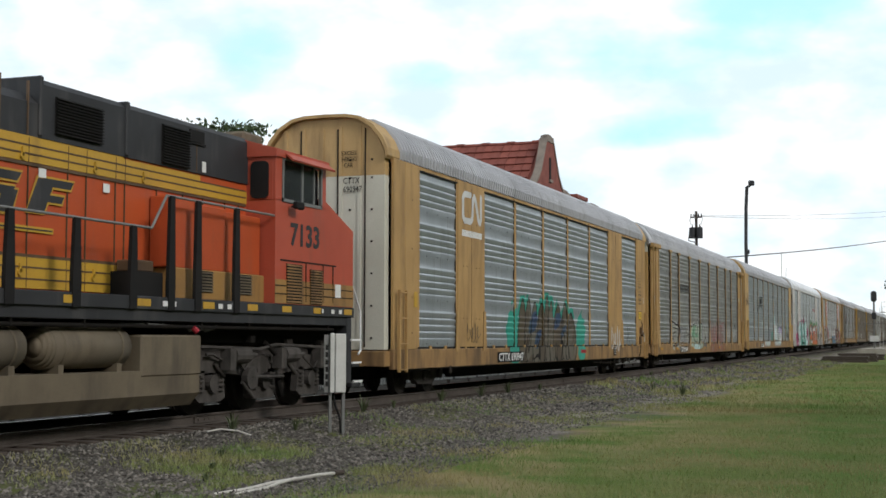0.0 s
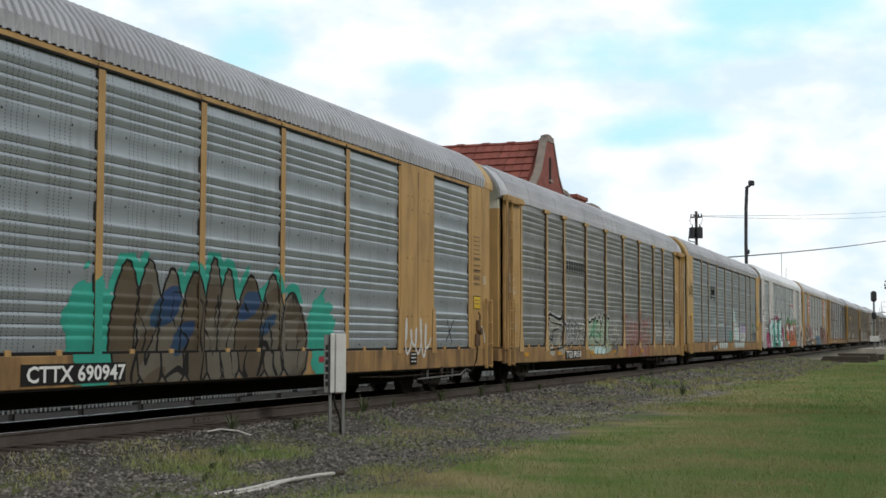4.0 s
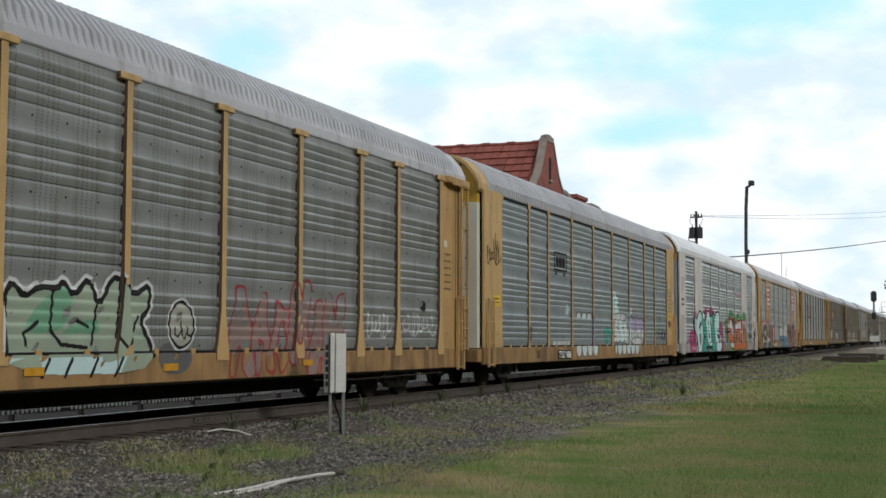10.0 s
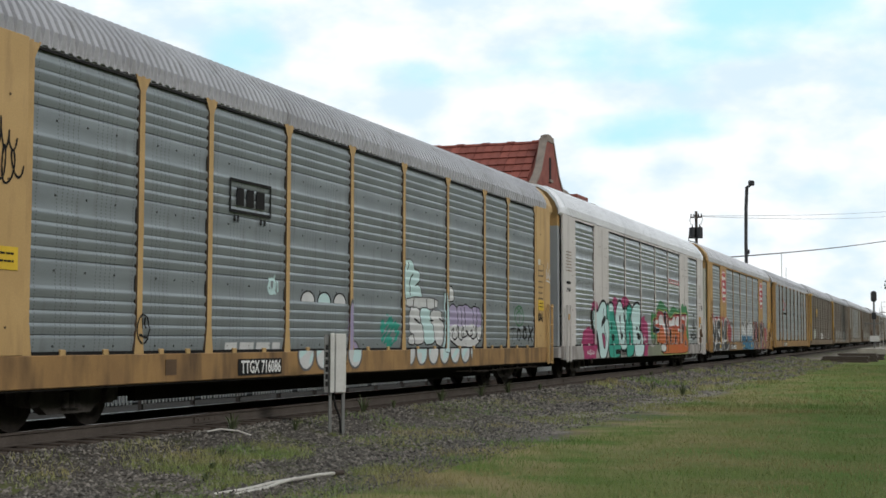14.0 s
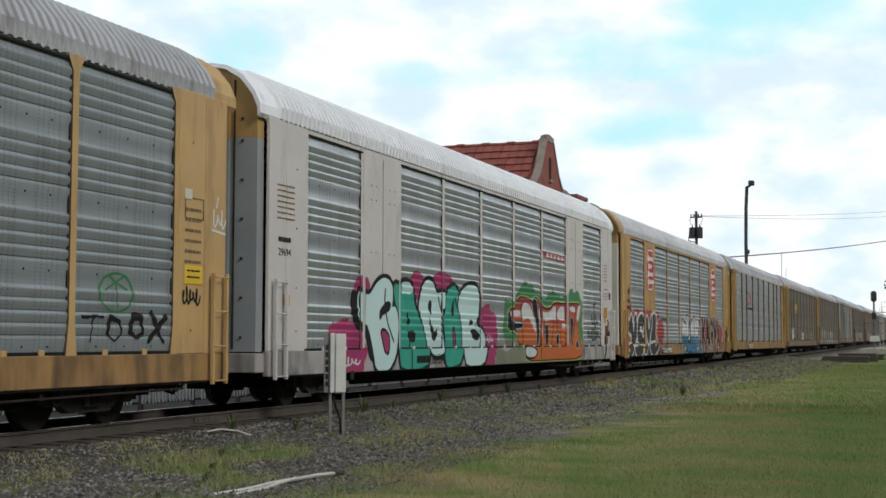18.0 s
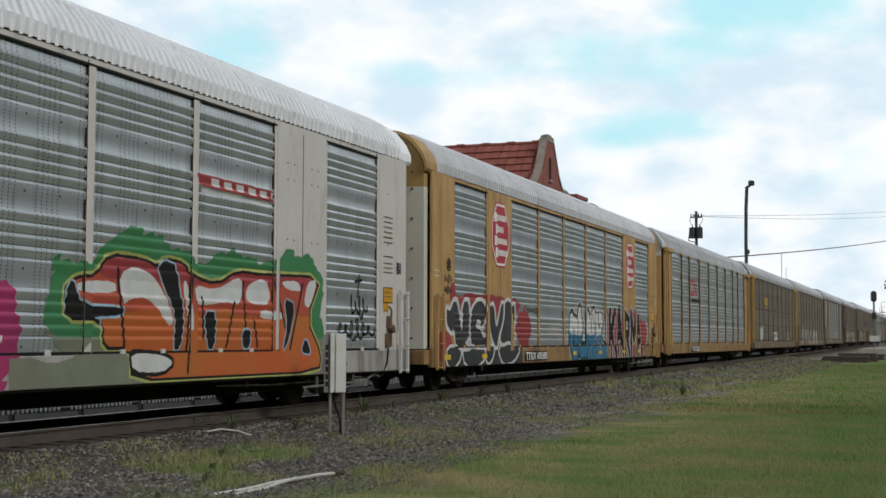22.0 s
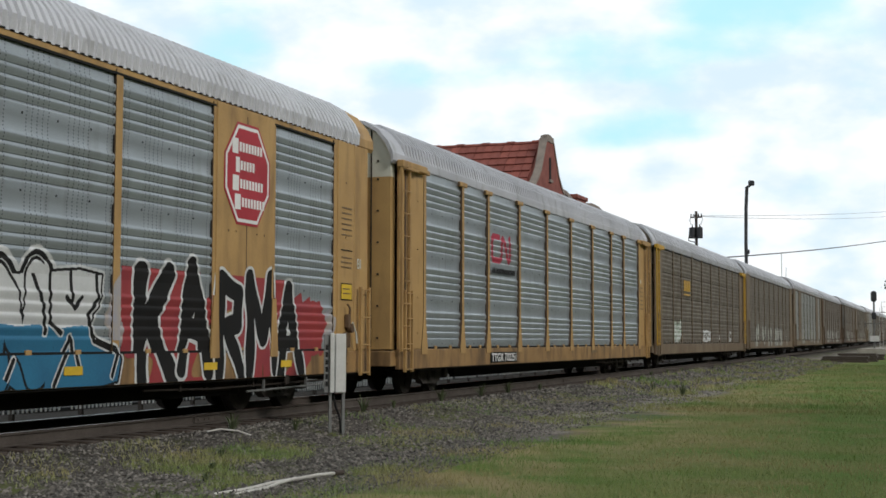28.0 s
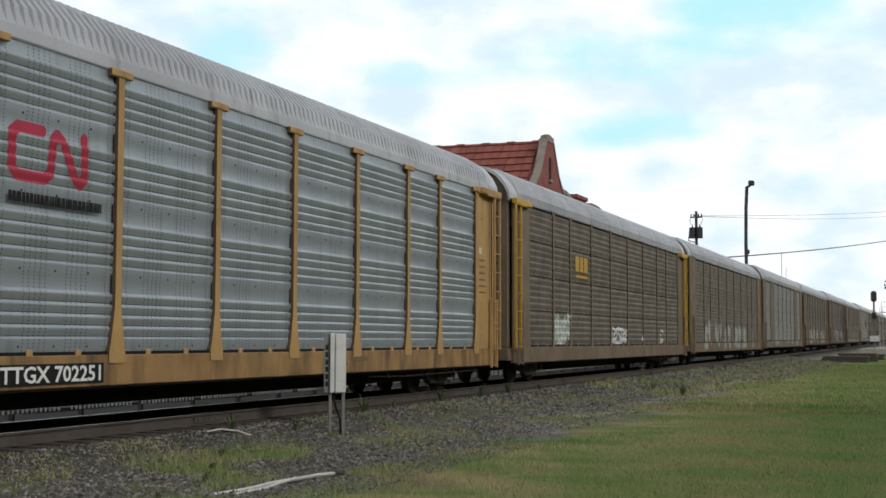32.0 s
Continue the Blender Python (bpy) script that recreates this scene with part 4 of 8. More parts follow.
    for x, z in ((-8.8, 2.95), (-7.4, 2.95), (-5.9, 2.95), (-4.4, 2.95), (-2.9, 2.95), (-1.5, 2.95), (-0.05, 2.95), (1.38, 2.95), (2.78, 2.95), (3.83, 3.5), (4.63, 3.5), (5.9, 3.5)):
        part("stanchion", prism(bmesh.new(), [(x - 0.09, 1.72), (x + 0.09, 1.72), (x + 0.1, 2.1), (x + 0.06, z), (x - 0.06, z), (x - 0.1, 2.1)], "y", -1.52, -1.46), M["black"], loco)
    for x in (1.1, 2.9, 4.8, 6.3, 7.6, 8.9, 10.3):
        part("reflector", boxes((x, x + 0.36, -1.508, -1.5, 1.77, 1.88)), M["loco_yellow"], loco)
    for x in (3.6, 3.85, 5.3, 5.6, 9.2, 9.7, 10.05):
        part("placard", boxes((x, x + 0.13, -1.508, -1.5, 1.78, 1.86)), M["white"], loco)
    # tanks
    part("fuel_tank", prism(bmesh.new(), [(-1.42, 0.42), (-1.25, 0.22), (1.25, 0.22), (1.42, 0.42), (1.42, 0.8), (-1.42, 0.8)], "x", -5.2, 4.86), M["tank"], loco, "dusty fuel tank")
    part("tank_housing", boxes((3.14, 4.88, -1.44, 1.44, 0.7, 1.34), bevel=0.03), M["tank"], loco)
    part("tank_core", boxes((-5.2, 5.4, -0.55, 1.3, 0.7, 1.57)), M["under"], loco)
    for x0 in (0.95, -1.5):
        bm = bmesh.new()
        cyl(bm, (x0 + 0.12, -1.12, 1.16), (x0 + 1.92, -1.12, 1.16), 0.31, 24)
        for s in (0, 1):
            e, g = (x0 + 0.12, -1) if s == 0 else (x0 + 1.92, 1)
            for u, v, p, q in ((0, 0.05, 0.31, 0.285), (0.05, 0.09, 0.285, 0.235), (0.09, 0.115, 0.235, 0.15), (0.115, 0.125, 0.15, 0.03)):
                cyl(bm, (e + g * u, -1.12, 1.16), (e + g * v, -1.12, 1.16), p, 24, q)
        for f in bm.faces:
            f.smooth = len(f.verts) == 4
        t = part("air_reservoir", bm, M["tank"], loco, "tan cylindrical air reservoir")
        for x in (x0 + 0.32, x0 + 1.72):
            b6 = cyl(bmesh.new(), (x - 0.02, -1.12, 1.16), (x + 0.02, -1.12, 1.16), 0.316, 24)
            box(b6, x - 0.06, x + 0.06, -1.36, -0.9, 0.78, 0.92)
            part("strap", b6, M["tank"], t)
    bm = bmesh.new()
    for x in (4.85, 5.1, 5.35):
        part("valve", cyl(bmesh.new(), (x, -1.2, 1.45), (x + 0.12, -1.35, 1.5), 0.06, 8), M["box_grey"], loco)
    tube(bm, [(2.6, -1.3, 0.95), (2.75, -1.3, 1.5), (3.4, -1.38, 1.5), (4.6, -1.38, 1.46)], 0.025, 6)
    part("drain_pipe", bm, M["box_grey"], loco)
    part("red_tag", cyl(bmesh.new(), (4.62, -1.44, 1.46), (4.68, -1.47, 1.4), 0.05, 8), M["red"], loco)
    part("underbody", boxes((4.4, 10.6, -1.0, 1.0, 1.2, 1.57), (-10.6, -5.0, -1.0, 1.0, 1.2, 1.57)), M["under"], loco)
    # trucks
    for tx, flip in ((7.6, 0), (-7.6, 180)):
        bm = bmesh.new()
        for s in (-1, 1):
            y0, y1 = sorted((s * 0.98, s * 1.12))
            prism(bm, [(-2.75, 0.72), (-2.75, 0.98), (2.75, 0.98), (2.75, 0.72), (1.3, 0.7), (0.6, 0.62), (-0.6, 0.62), (-1.3, 0.7)], "y", y0, y1)
            for ax in (-1.87, 0.0, 1.87):
                prism(bm, [(ax - 0.42, 0.75), (ax - 0.5, 0.3), (ax - 0.36, 0.22), (ax + 0.36, 0.22), (ax + 0.5, 0.3), (ax + 0.42, 0.75), (ax + 0.2, 0.75), (ax + 0.18, 0.42), (ax - 0.18, 0.42), (ax - 0.2, 0.75)], "y", y0, y1 + (0.04 if s > 0 else 0))
                cyl(bm, (ax, s * 0.98, 0.53), (ax, s * 1.2, 0.53), 0.15, 14)
                for d in (-0.34, 0.34):
                    for k in range(4):
                        cyl(bm, (ax + d, s * 1.1, 0.4 + 0.08 * k), (ax + d, s * 1.1, 0.44 + 0.08 * k), 0.085, 10)
            for bx in (-1.1, 0.8, 2.45):
                cyl(bm, (bx - 0.3, s * 1.25, 1.0), (bx + 0.25, s * 1.25, 1.0), 0.14, 12)
                cyl(bm, (bx + 0.25, s * 1.25, 1.0), (bx + 0.6, s * 1.25, 1.0), 0.04, 8)
                box(bm, bx - 0.5, bx - 0.3, s * 1.25 - 0.1, s * 1.25 + 0.1, 0.75, 1.12)
            tube(bm, [(-2.4, s * 1.22, 1.15), (-0.4, s * 1.26, 1.1), (0.3, s * 1.22, 1.18), (2.6, s * 1.22, 1.12)], 0.03, 6)
            cyl(bm, (-0.75, s * 1.2, 0.6), (-0.75, s * 1.32, 0.6), 0.2, 14)
            tube(bm, [(-0.75, s * 1.3, 0.62), (0.5, s * 1.28, 0.6)], 0.03, 6)
        box(bm, -2.3, 2.3, -0.9, 0.9, 0.85, 1.3)
        tr = part("truck", bm, M["truck_dust"], loco, "dusty three-axle truck casting")
        tr.matrix_basis = pose(tx, 0, 0)
        rng = random.Random(int(tx * 10))
        for k in range(16):
            bm = bmesh.new()
            x, z = rng.uniform(-2.6, 2.4), rng.uniform(0.45, 1.25)
            y = rng.uniform(-1.32, -1.14)
            if k % 3 == 0:
                box(bm, x, x + rng.uniform(0.1, 0.3), y, y + 0.12, z, z + rng.uniform(0.08, 0.2), bevel=0.015)
            elif k % 3 == 1:
                pts = [(x, y, z), (x + rng.uniform(0.15, 0.5), y - 0.02, z + rng.uniform(-0.25, 0.1)), (x + rng.uniform(0.5, 0.8), y, z + rng.uniform(-0.1, 0.25))]
                tube(bm, pts, rng.uniform(0.015, 0.03), 6)
            else:
                cyl(bm, (x, y, z), (x + rng.uniform(-0.1, 0.35), y - 0.05, z - rng.uniform(0.1, 0.35)), rng.uniform(0.03, 0.06), 8)
            part("brake_rigging", bm, M[rng.choice(["under", "truck_dust", "steel"])], tr)
        for dx in (-1.87, 0.0, 1.87):
            w = put("wheelset", wheelset_mesh(0.53), tr, (dx, 0, 0.53))
            WHEELS.append((w, (dx, 0, 0.53), 0.53, centre + tx + dx))
    # front end
    part("pilot", boxes((10.75, 10.95, -1.3, 1.3, 0.35, 1.7), (10.72, 11.15, -1.5, -1.05, 0.32, 0.4), (10.72, 11.1, -1.5, -1.05, 0.72, 0.78), (10.5, 10.72, -1.48, -1.2, 0.4, 1.72), bevel=0.015), M["loco_black"], loco)
    for z, x in ((0.41, 11.18), (0.79, 11.12), (1.25, 11.05)):
        part("step_edge", boxes((x - 0.42, x, -1.53, -1.49, z, z + 0.04)), M["white"], loco)
    for dy in (0.0, 0.5):
        part("grab_rail", tube(bmesh.new(), [(10.72, -1.5 + dy, 2.35 + dy * 0.5), (11.1, -1.5 + dy, 1.85 + dy * 0.3), (11.12, -1.5 + dy, 1.05), (11.0, -1.5 + dy, 0.98)], 0.022, 8), M["white"], loco, "white painted grab rail")
    ob = put("coupler", coupler_mesh(), loco, (11.0, 0, 0))
    return loco


locomotive(-66.0)


# ---- train: ladders, lettering, emblems and graffiti ----
SPRAY = {
    "black": M["black"], "white": mat("white spray paint", (0.62, 0.63, 0.62), (0.5, 0.51, 0.5), scale=2.5, bump=0.03),
    "teal": mat("teal spray paint", (0.035, 0.34, 0.255), (0.03, 0.26, 0.195), scale=1.5, bump=0.03),
    "mint": mat("mint spray paint", (0.48, 0.66, 0.64), (0.52, 0.68, 0.68), scale=1.5, bump=0.03),
    "pink": mat("magenta spray paint", (0.36, 0.035, 0.13), (0.25, 0.03, 0.1), scale=1.2, bump=0.03),
    "orange": mat("orange spray paint", (0.5, 0.11, 0.03), (0.42, 0.15, 0.03), scale=1.5, bump=0.03),
    "red": mat("dull red spray paint", (0.33, 0.045, 0.045), (0.25, 0.04, 0.05), scale=1.5, bump=0.03),
    "green": mat("green spray paint", (0.035, 0.19, 0.06), (0.06, 0.2, 0.1), scale=1.5, bump=0.03),
    "blue": mat("blue spray paint", (0.03, 0.17, 0.29), (0.025, 0.12, 0.22), scale=1.5, bump=0.03),
    "lilac": mat("lilac spray paint", (0.33, 0.28, 0.42), (0.4, 0.36, 0.48), scale=1.5, bump=0.03),
    "pale": mat("pale green spray paint", (0.33, 0.4, 0.3), (0.26, 0.31, 0.25), scale=1.5, bump=0.03),
    "dust": mat("faded pink spray paint", (0.27, 0.19, 0.17), (0.2, 0.15, 0.13), scale=1.5, bump=0.03),
    "bone": mat("dirty white spray paint", (0.4, 0.4, 0.35), (0.3, 0.3, 0.25), scale=1.5, bump=0.03),
    "haze": mat("thin pale lilac spray paint", (0.36, 0.35, 0.38), (0.42, 0.36, 0.28), scale=5, bump=0.03),
    "jade": mat("soft green spray paint", (0.14, 0.33, 0.2), (0.2, 0.36, 0.25), scale=2.5, bump=0.03),
    "navy": mat("dark blue spray paint", (0.02, 0.045, 0.12), (0.02, 0.06, 0.1), scale=1.5, bump=0.03),
    "umber": mat("faded brown spray paint", (0.1, 0.075, 0.045), (0.065, 0.05, 0.035), scale=1.5, bump=0.03),
    "purple": mat("dull purple spray paint", (0.12, 0.07, 0.15), (0.2, 0.14, 0.2), scale=1.3, bump=0.03),
    "lime": mat("yellow green spray paint", (0.4, 0.42, 0.12), (0.33, 0.36, 0.12), scale=1.5, bump=0.03),
    "charcoal": mat("charcoal spray paint", (0.045, 0.045, 0.048), (0.03, 0.03, 0.033), scale=1.5, bump=0.03),
    "crimson": mat("crimson paint", (0.42, 0.035, 0.07), (0.34, 0.03, 0.05), scale=2, bump=0.03),
    "soot": mat("thin brown grey spray paint", (0.14, 0.125, 0.095), (0.105, 0.092, 0.072), scale=1.5, bump=0.03),
    "sky": mat("pale blue spray paint", (0.3, 0.42, 0.5), (0.22, 0.33, 0.42), scale=1.5, bump=0.03),
    "vermilion": mat("red orange spray paint", (0.45, 0.085, 0.04), (0.36, 0.07, 0.04), scale=1.5, bump=0.03),
    "sage": mat("grey green spray paint", (0.2, 0.22, 0.15), (0.16, 0.17, 0.13), scale=1.5, bump=0.03),
    "grey": mat("grey spray paint", (0.13, 0.13, 0.13), (0.09, 0.09, 0.09), scale=1.5, bump=0.03),
}
GLYPH = {
    "t": [(0.0, 0.9, 1.0, 0.9), (0.5, 0.9, 0.42, 0.0)],
    "a": [(0.08, 0.0, 0.5, 1.0), (0.5, 1.0, 0.95, 0.0), (0.3, 0.38, 0.75, 0.38)],
    "d": [(0.12, 0.05, 0.15, 0.95), (0.15, 0.95, 0.85, 0.7), (0.85, 0.7, 0.85, 0.3), (0.85, 0.3, 0.12, 0.05)],
    "g": [(0.9, 0.85, 0.35, 0.95), (0.35, 0.95, 0.1, 0.45), (0.1, 0.45, 0.4, 0.05), (0.4, 0.05, 0.9, 0.12), (0.9, 0.12, 0.85, 0.42)],
    "r": [(0.1, 0.0, 0.15, 1.0), (0.15, 1.0, 0.8, 0.85), (0.8, 0.85, 0.75, 0.55), (0.75, 0.55, 0.2, 0.5), (0.35, 0.5, 0.95, 0.0)],
    "k": [(0.1, 0.0, 0.1, 1.0), (0.15, 0.45, 0.9, 1.0), (0.35, 0.55, 0.95, 0.0)],
    "m": [(0.0, 0.0, 0.1, 1.0), (0.1, 1.0, 0.5, 0.35), (0.5, 0.35, 0.9, 1.0), (0.9, 1.0, 1.0, 0.0)],
    "e": [(0.15, 0.0, 0.15, 1.0), (0.15, 1.0, 0.9, 0.95), (0.15, 0.5, 0.75, 0.52), (0.15, 0.0, 0.9, 0.05)],
    "o": [(0.15, 0.3, 0.3, 0.9), (0.3, 0.9, 0.75, 0.85), (0.75, 0.85, 0.88, 0.3), (0.88, 0.3, 0.5, 0.05), (0.5, 0.05, 0.15, 0.3)],
    "x": [(0.05, 0.0, 0.95, 1.0), (0.1, 1.0, 0.95, 0.0)],
    "s": [(0.9, 0.85, 0.3, 0.95), (0.3, 0.95, 0.2, 0.6), (0.2, 0.6, 0.85, 0.4), (0.85, 0.4, 0.7, 0.05), (0.7, 0.05, 0.1, 0.1)],
    "l": [(0.2, 1.0, 0.2, 0.05), (0.2, 0.05, 0.9, 0.05)],
    "i": [(0.5, 0.0, 0.45, 1.0)],
    "b": [(0.15, 0.0, 0.15, 1.0), (0.15, 1.0, 0.75, 0.85), (0.75, 0.85, 0.65, 0.55), (0.65, 0.55, 0.2, 0.52), (0.65, 0.52, 0.9, 0.28), (0.9, 0.28, 0.75, 0.02), (0.75, 0.02, 0.15, 0.0)],
    "n": [(0.05, 0.0, 0.1, 1.0), (0.1, 1.0, 0.9, 0.0), (0.9, 0.0, 0.95, 1.0)],
}


def strokes_field(X, Z, rows):
    """Distance to the nearest of the strokes."""
    best = np.full(X.shape, 1e9)
    for a, b, c, d in rows:
        ux, uz = c - a, d - b
        k = np.clip(((X - a) * ux + (Z - b) * uz) / (ux * ux + uz * uz + 1e-9), 0, 1)
        best = np.minimum(best, np.hypot(X - a - k * ux, Z - b - k * uz))
    return best


def glyph_row(letters, x0, x1, z0, z1, seed=1, jitter=0.06):
    rng = random.Random(seed)
    n, rows = len(letters), []
    w = (x1 - x0) / n
    for i, g in enumerate(letters):
        lift, lean = rng.uniform(-jitter, jitter) * (z1 - z0), rng.uniform(-0.12, 0.12)
        for a, b, c, d in GLYPH[g]:
            fx = lambda u, v: x0 + (i + 0.1 + 0.8 * u + lean * (v - 0.5)) * w
            fz = lambda v: z0 + lift + v * (z1 - z0)
            rows.append((fx(a, b), fz(b), fx(c, d), fz(d)))
    return rows


def letters(X, Z, text, x0, x1, z0, z1, seed, jitter=0.06, warp=0.09):
    """Field of a row of bent, swelling letter shapes."""
    XX = X + warp * rough(X, Z, seed, 3.1)
    ZZ = Z + warp * rough(Z, X, seed + 1, 3.5)
    return strokes_field(XX, ZZ, glyph_row(text, x0, x1, z0, z1, seed, jitter)) - 0.04 * rough(X, Z, seed + 2, 2.6)


def fat_row(X, Z, text, x0, x1, z0, z1, seed, r, line, jitter=0.05, warp=0.1):
    """Row of fat letters, each laid over the one before: its number inside, 50 on its outline, -1 elsewhere; and the field of them all."""
    out, near = -np.ones(X.shape, int), np.full(X.shape, 9.0)
    n = len(text)
    w = (x1 - x0) / n
    rng = random.Random(seed)
    for i, g in enumerate(text):
        a, b = x0 + i * w, x0 + (i + 1) * w
        cols = np.nonzero((X[:, 0] > a - 0.9) & (X[:, 0] < b + 0.9))[0]
        if not len(cols):
            continue
        q = slice(cols[0], cols[-1] + 1)
        x, z = X[q], Z[q]
        xx, zz = x + warp * rough(x, z, seed + i, 2.7), z + warp * rough(z, x, seed + 9 + i, 3.1)
        lift = rng.uniform(-jitter, jitter) * (z1 - z0)
        d = strokes_field(xx, zz, glyph_row(g, a - 0.04 * w, b + 0.04 * w, z0 + lift, z1 + lift, seed + i)) - 0.05 * rough(x, z, seed + 2 * i, 2.2)
        o = out[q]
        o[d < r + line] = 50
        o[d < r] = i
        near[q] = np.minimum(near[q], d)
    return out, near


def stencil(X, Z, pts, rounds=1):
    """Signed distance to a rounded closed outline, below zero inside."""
    for _ in range(rounds):
        pts = [(a * k + c * (1 - k), b * k + d * (1 - k)) for (a, b), (c, d) in zip(pts, pts[1:] + pts[:1]) for k in (0.78, 0.22)]
    out = np.full(X.shape, 9.0)
    xs, zs = [p[0] for p in pts], [p[1] for p in pts]
    i = np.nonzero((X[:, 0] > min(xs) - 0.8) & (X[:, 0] < max(xs) + 0.8))[0]
    j = np.nonzero((Z[0] > min(zs) - 0.8) & (Z[0] < max(zs) + 0.8))[0]
    if not len(i) or not len(j):
        return out
    q = np.s_[i[0]:i[-1] + 1, j[0]:j[-1] + 1]
    x, z = X[q], Z[q]
    inside = np.zeros(x.shape, bool)
    for (a, b), (c, d) in zip(pts, pts[1:] + pts[:1]):
        if b != d:
            inside ^= ((b > z) != (d > z)) & (x < (c - a) * (z - b) / (d - b) + a)
    dist = strokes_field(x, z, [(*p, *r) for p, r in zip(pts, pts[1:] + pts[:1])])
    out[q] = np.where(inside, -dist, dist)
    return out


def layers(*rows):
    """Letters laid one over the other: slot inside, outline slot on the rim."""
    out = -np.ones(rows[0][0].shape, int)
    for d, fill, rim, width in rows:
        out = np.where(d < width, rim, out)
        out = np.where(d < 0, fill, out)
    return out


def scribble(X, Z, x0, x1, z0, z1, seed, loops=5):
    """Field of one looping handwritten line."""
    rng = random.Random(seed)
    pts, n = [], loops * 14
    ph = rng.uniform(0, 6)
    for i in range(n + 1):
        k = i / n
        a = k * loops * 6.283
        amp = 0.5 + 0.5 * math.sin(ph + k * 9)
        pts.append((x0 + (x1 - x0) * (k + 0.07 * math.cos(a)), (z0 + z1) / 2 + (z1 - z0) * 0.5 * (0.35 + 0.65 * amp) * math.sin(a + 0.5 * math.sin(a * 0.5))))
    return strokes_field(X, Z, [(*p, *q) for p, q in zip(pts, pts[1:])])


def rough(X, Z, seed, scale):
    """Cheap smooth wobble for ragged paint edges."""
    s = seed * 1.7
    return (np.sin(X * scale + s) + np.sin(Z * scale * 1.3 + 2 * s) + np.sin((X + Z) * scale * 0.7 + 3 * s) + np.sin((X - 1.4 * Z) * scale * 1.9 + s)) / 4


def spray(car, style, rib, post, x0, x1, z0, z1, rule, slots, label, sx=0.009, sz=0.013):
    """A coat of paint that lies on ribs, posts and sill, in strips along each height. rule gives a slot number, or -1, for each spot."""
    nx, nz = int((x1 - x0) / sx), int((z1 - z0) / sz)
    gx, gz = np.linspace(x0, x1, nx + 1), np.linspace(z0, z1, nz + 1)
    X, Z = np.meshgrid((gx[1:] + gx[:-1]) / 2, (gz[1:] + gz[:-1]) / 2, indexing="ij")
    pick = rule(X, Z)
    rows = RIBS[rib][::-1]
    wave = 1.476 + np.interp(gz, [r[0] for r in rows], [r[1] for r in rows])
    flat = np.zeros(X.shape)
    ax = np.abs(X)
    if style == "solid":
        flat = np.where((ax > 7.0) & (ax < 9.2), 1.54, flat)
    front = {"flared": 1.552, "plain": 1.517, "slim": 1.522}[post]
    half = {"flared": 0.085, "plain": 0.095, "slim": 0.08}[post]
    w = half + (np.clip((1.75 - Z) / 0.6, 0, 1) * 0.11 if post == "flared" else 0 * Z)
    flat = np.where(ax > 11.84, 1.538, flat)
    flat = np.where((Z < 1.06) & (flat < 1.537), 1.537, flat)
    for p in POSTS:
        flat = np.where((np.abs(ax - p) < w) & ((Z > 1.06) | (post == "flared")), front, flat)
    key = pick * 10000 + (flat * 1000).astype(int)
    verts, faces, mats = [], [], []
    for j in range(nz):
        cut = np.concatenate([[0], np.nonzero(np.diff(key[:, j]))[0] + 1, [nx]])
        for a, b in zip(cut[:-1].tolist(), cut[1:].tolist()):
            if pick[a, j] < 0:
                continue
            f = float(flat[a, j])
            lo, hi = (f, f) if f else (float(wave[j]), float(wave[j + 1]))
            k = len(verts)
            verts += [(gx[a], -lo, gz[j]), (gx[b], -lo, gz[j]), (gx[b], -hi, gz[j + 1]), (gx[a], -hi, gz[j + 1])]
            faces.append((k, k + 1, k + 2, k + 3))
            mats.append(int(pick[a, j]))
    me = bpy.data.meshes.new("graffiti")
    me.from_pydata(verts, [], faces)
    for s in slots:
        me.materials.append(SPRAY[s])
    me.polygons.foreach_set("material_index", mats)
    return link("graffiti", me, car, label)


def choose(*pairs):
    """First condition that holds names the slot."""
    out = -np.ones(pairs[0][0].shape, int)
    for cond, slot in reversed(pairs):
        out = np.where(cond, slot, out)
    return out


def tall_ladders(car, paint, brace):
    """Full-height corner ladders under a long bracket, on open-sided cars."""
    for s in (-1, 1):
        put("corner_ladder", ladder_mesh(M[paint], 1.0, 5.1, 0.46, 9), car, (s * 13.2, -HALF - 0.1, 0))
        b = cached(("bracket", brace), lambda: mesh_of("ladder_bracket", boxes((-0.75, 0.75, -0.16, 0.0, 5.06, 5.22), (-0.5, 0.2, -0.17, -0.15, 5.02, 5.1), bevel=0.015), M[brace]))
        put("ladder_bracket", b, car, (s * 12.72, -HALF - 0.02, 0))
        slot = cached("slot", lambda: mesh_of("door_slot", boxes((12.98, 13.03, -1.545, -1.5, 1.06, 5.05), (12.83, 12.845, -1.54, -1.5, 1.06, 5.0)), M["brown_side"]))
        ob = put("door_slot", slot, car)
        if s < 0:
            ob.matrix_basis = Matrix.Diagonal((-1, 1, 1, 1))


def bars(car, x0, x1, z0, z1, rows, material, y=-1.535, seed=1, name="marking"):
    """Rows of short bars in place of small print."""
    rng = random.Random(seed)
    bm = bmesh.new()
    h = (z1 - z0) / rows
    for r in range(rows):
        x = x0
        while x < x1 - 0.01:
            w = min(x1 - x, rng.uniform(0.04, 0.12))
            box(bm, x, x + w * 0.82, y - 0.002, y, z1 - (r + (0.52 if rows > 1 else 0.8)) * h, z1 - (r + 0.24) * h)
            x += w
    return tagged(part(name, bm, material, car), kind="stuff")


def plate(name, car, x0, x1, z0, z1, y, material, label=""):
    return part(name, boxes((x0, x1, y - 0.004, y, z0, z1)), material, car, label)


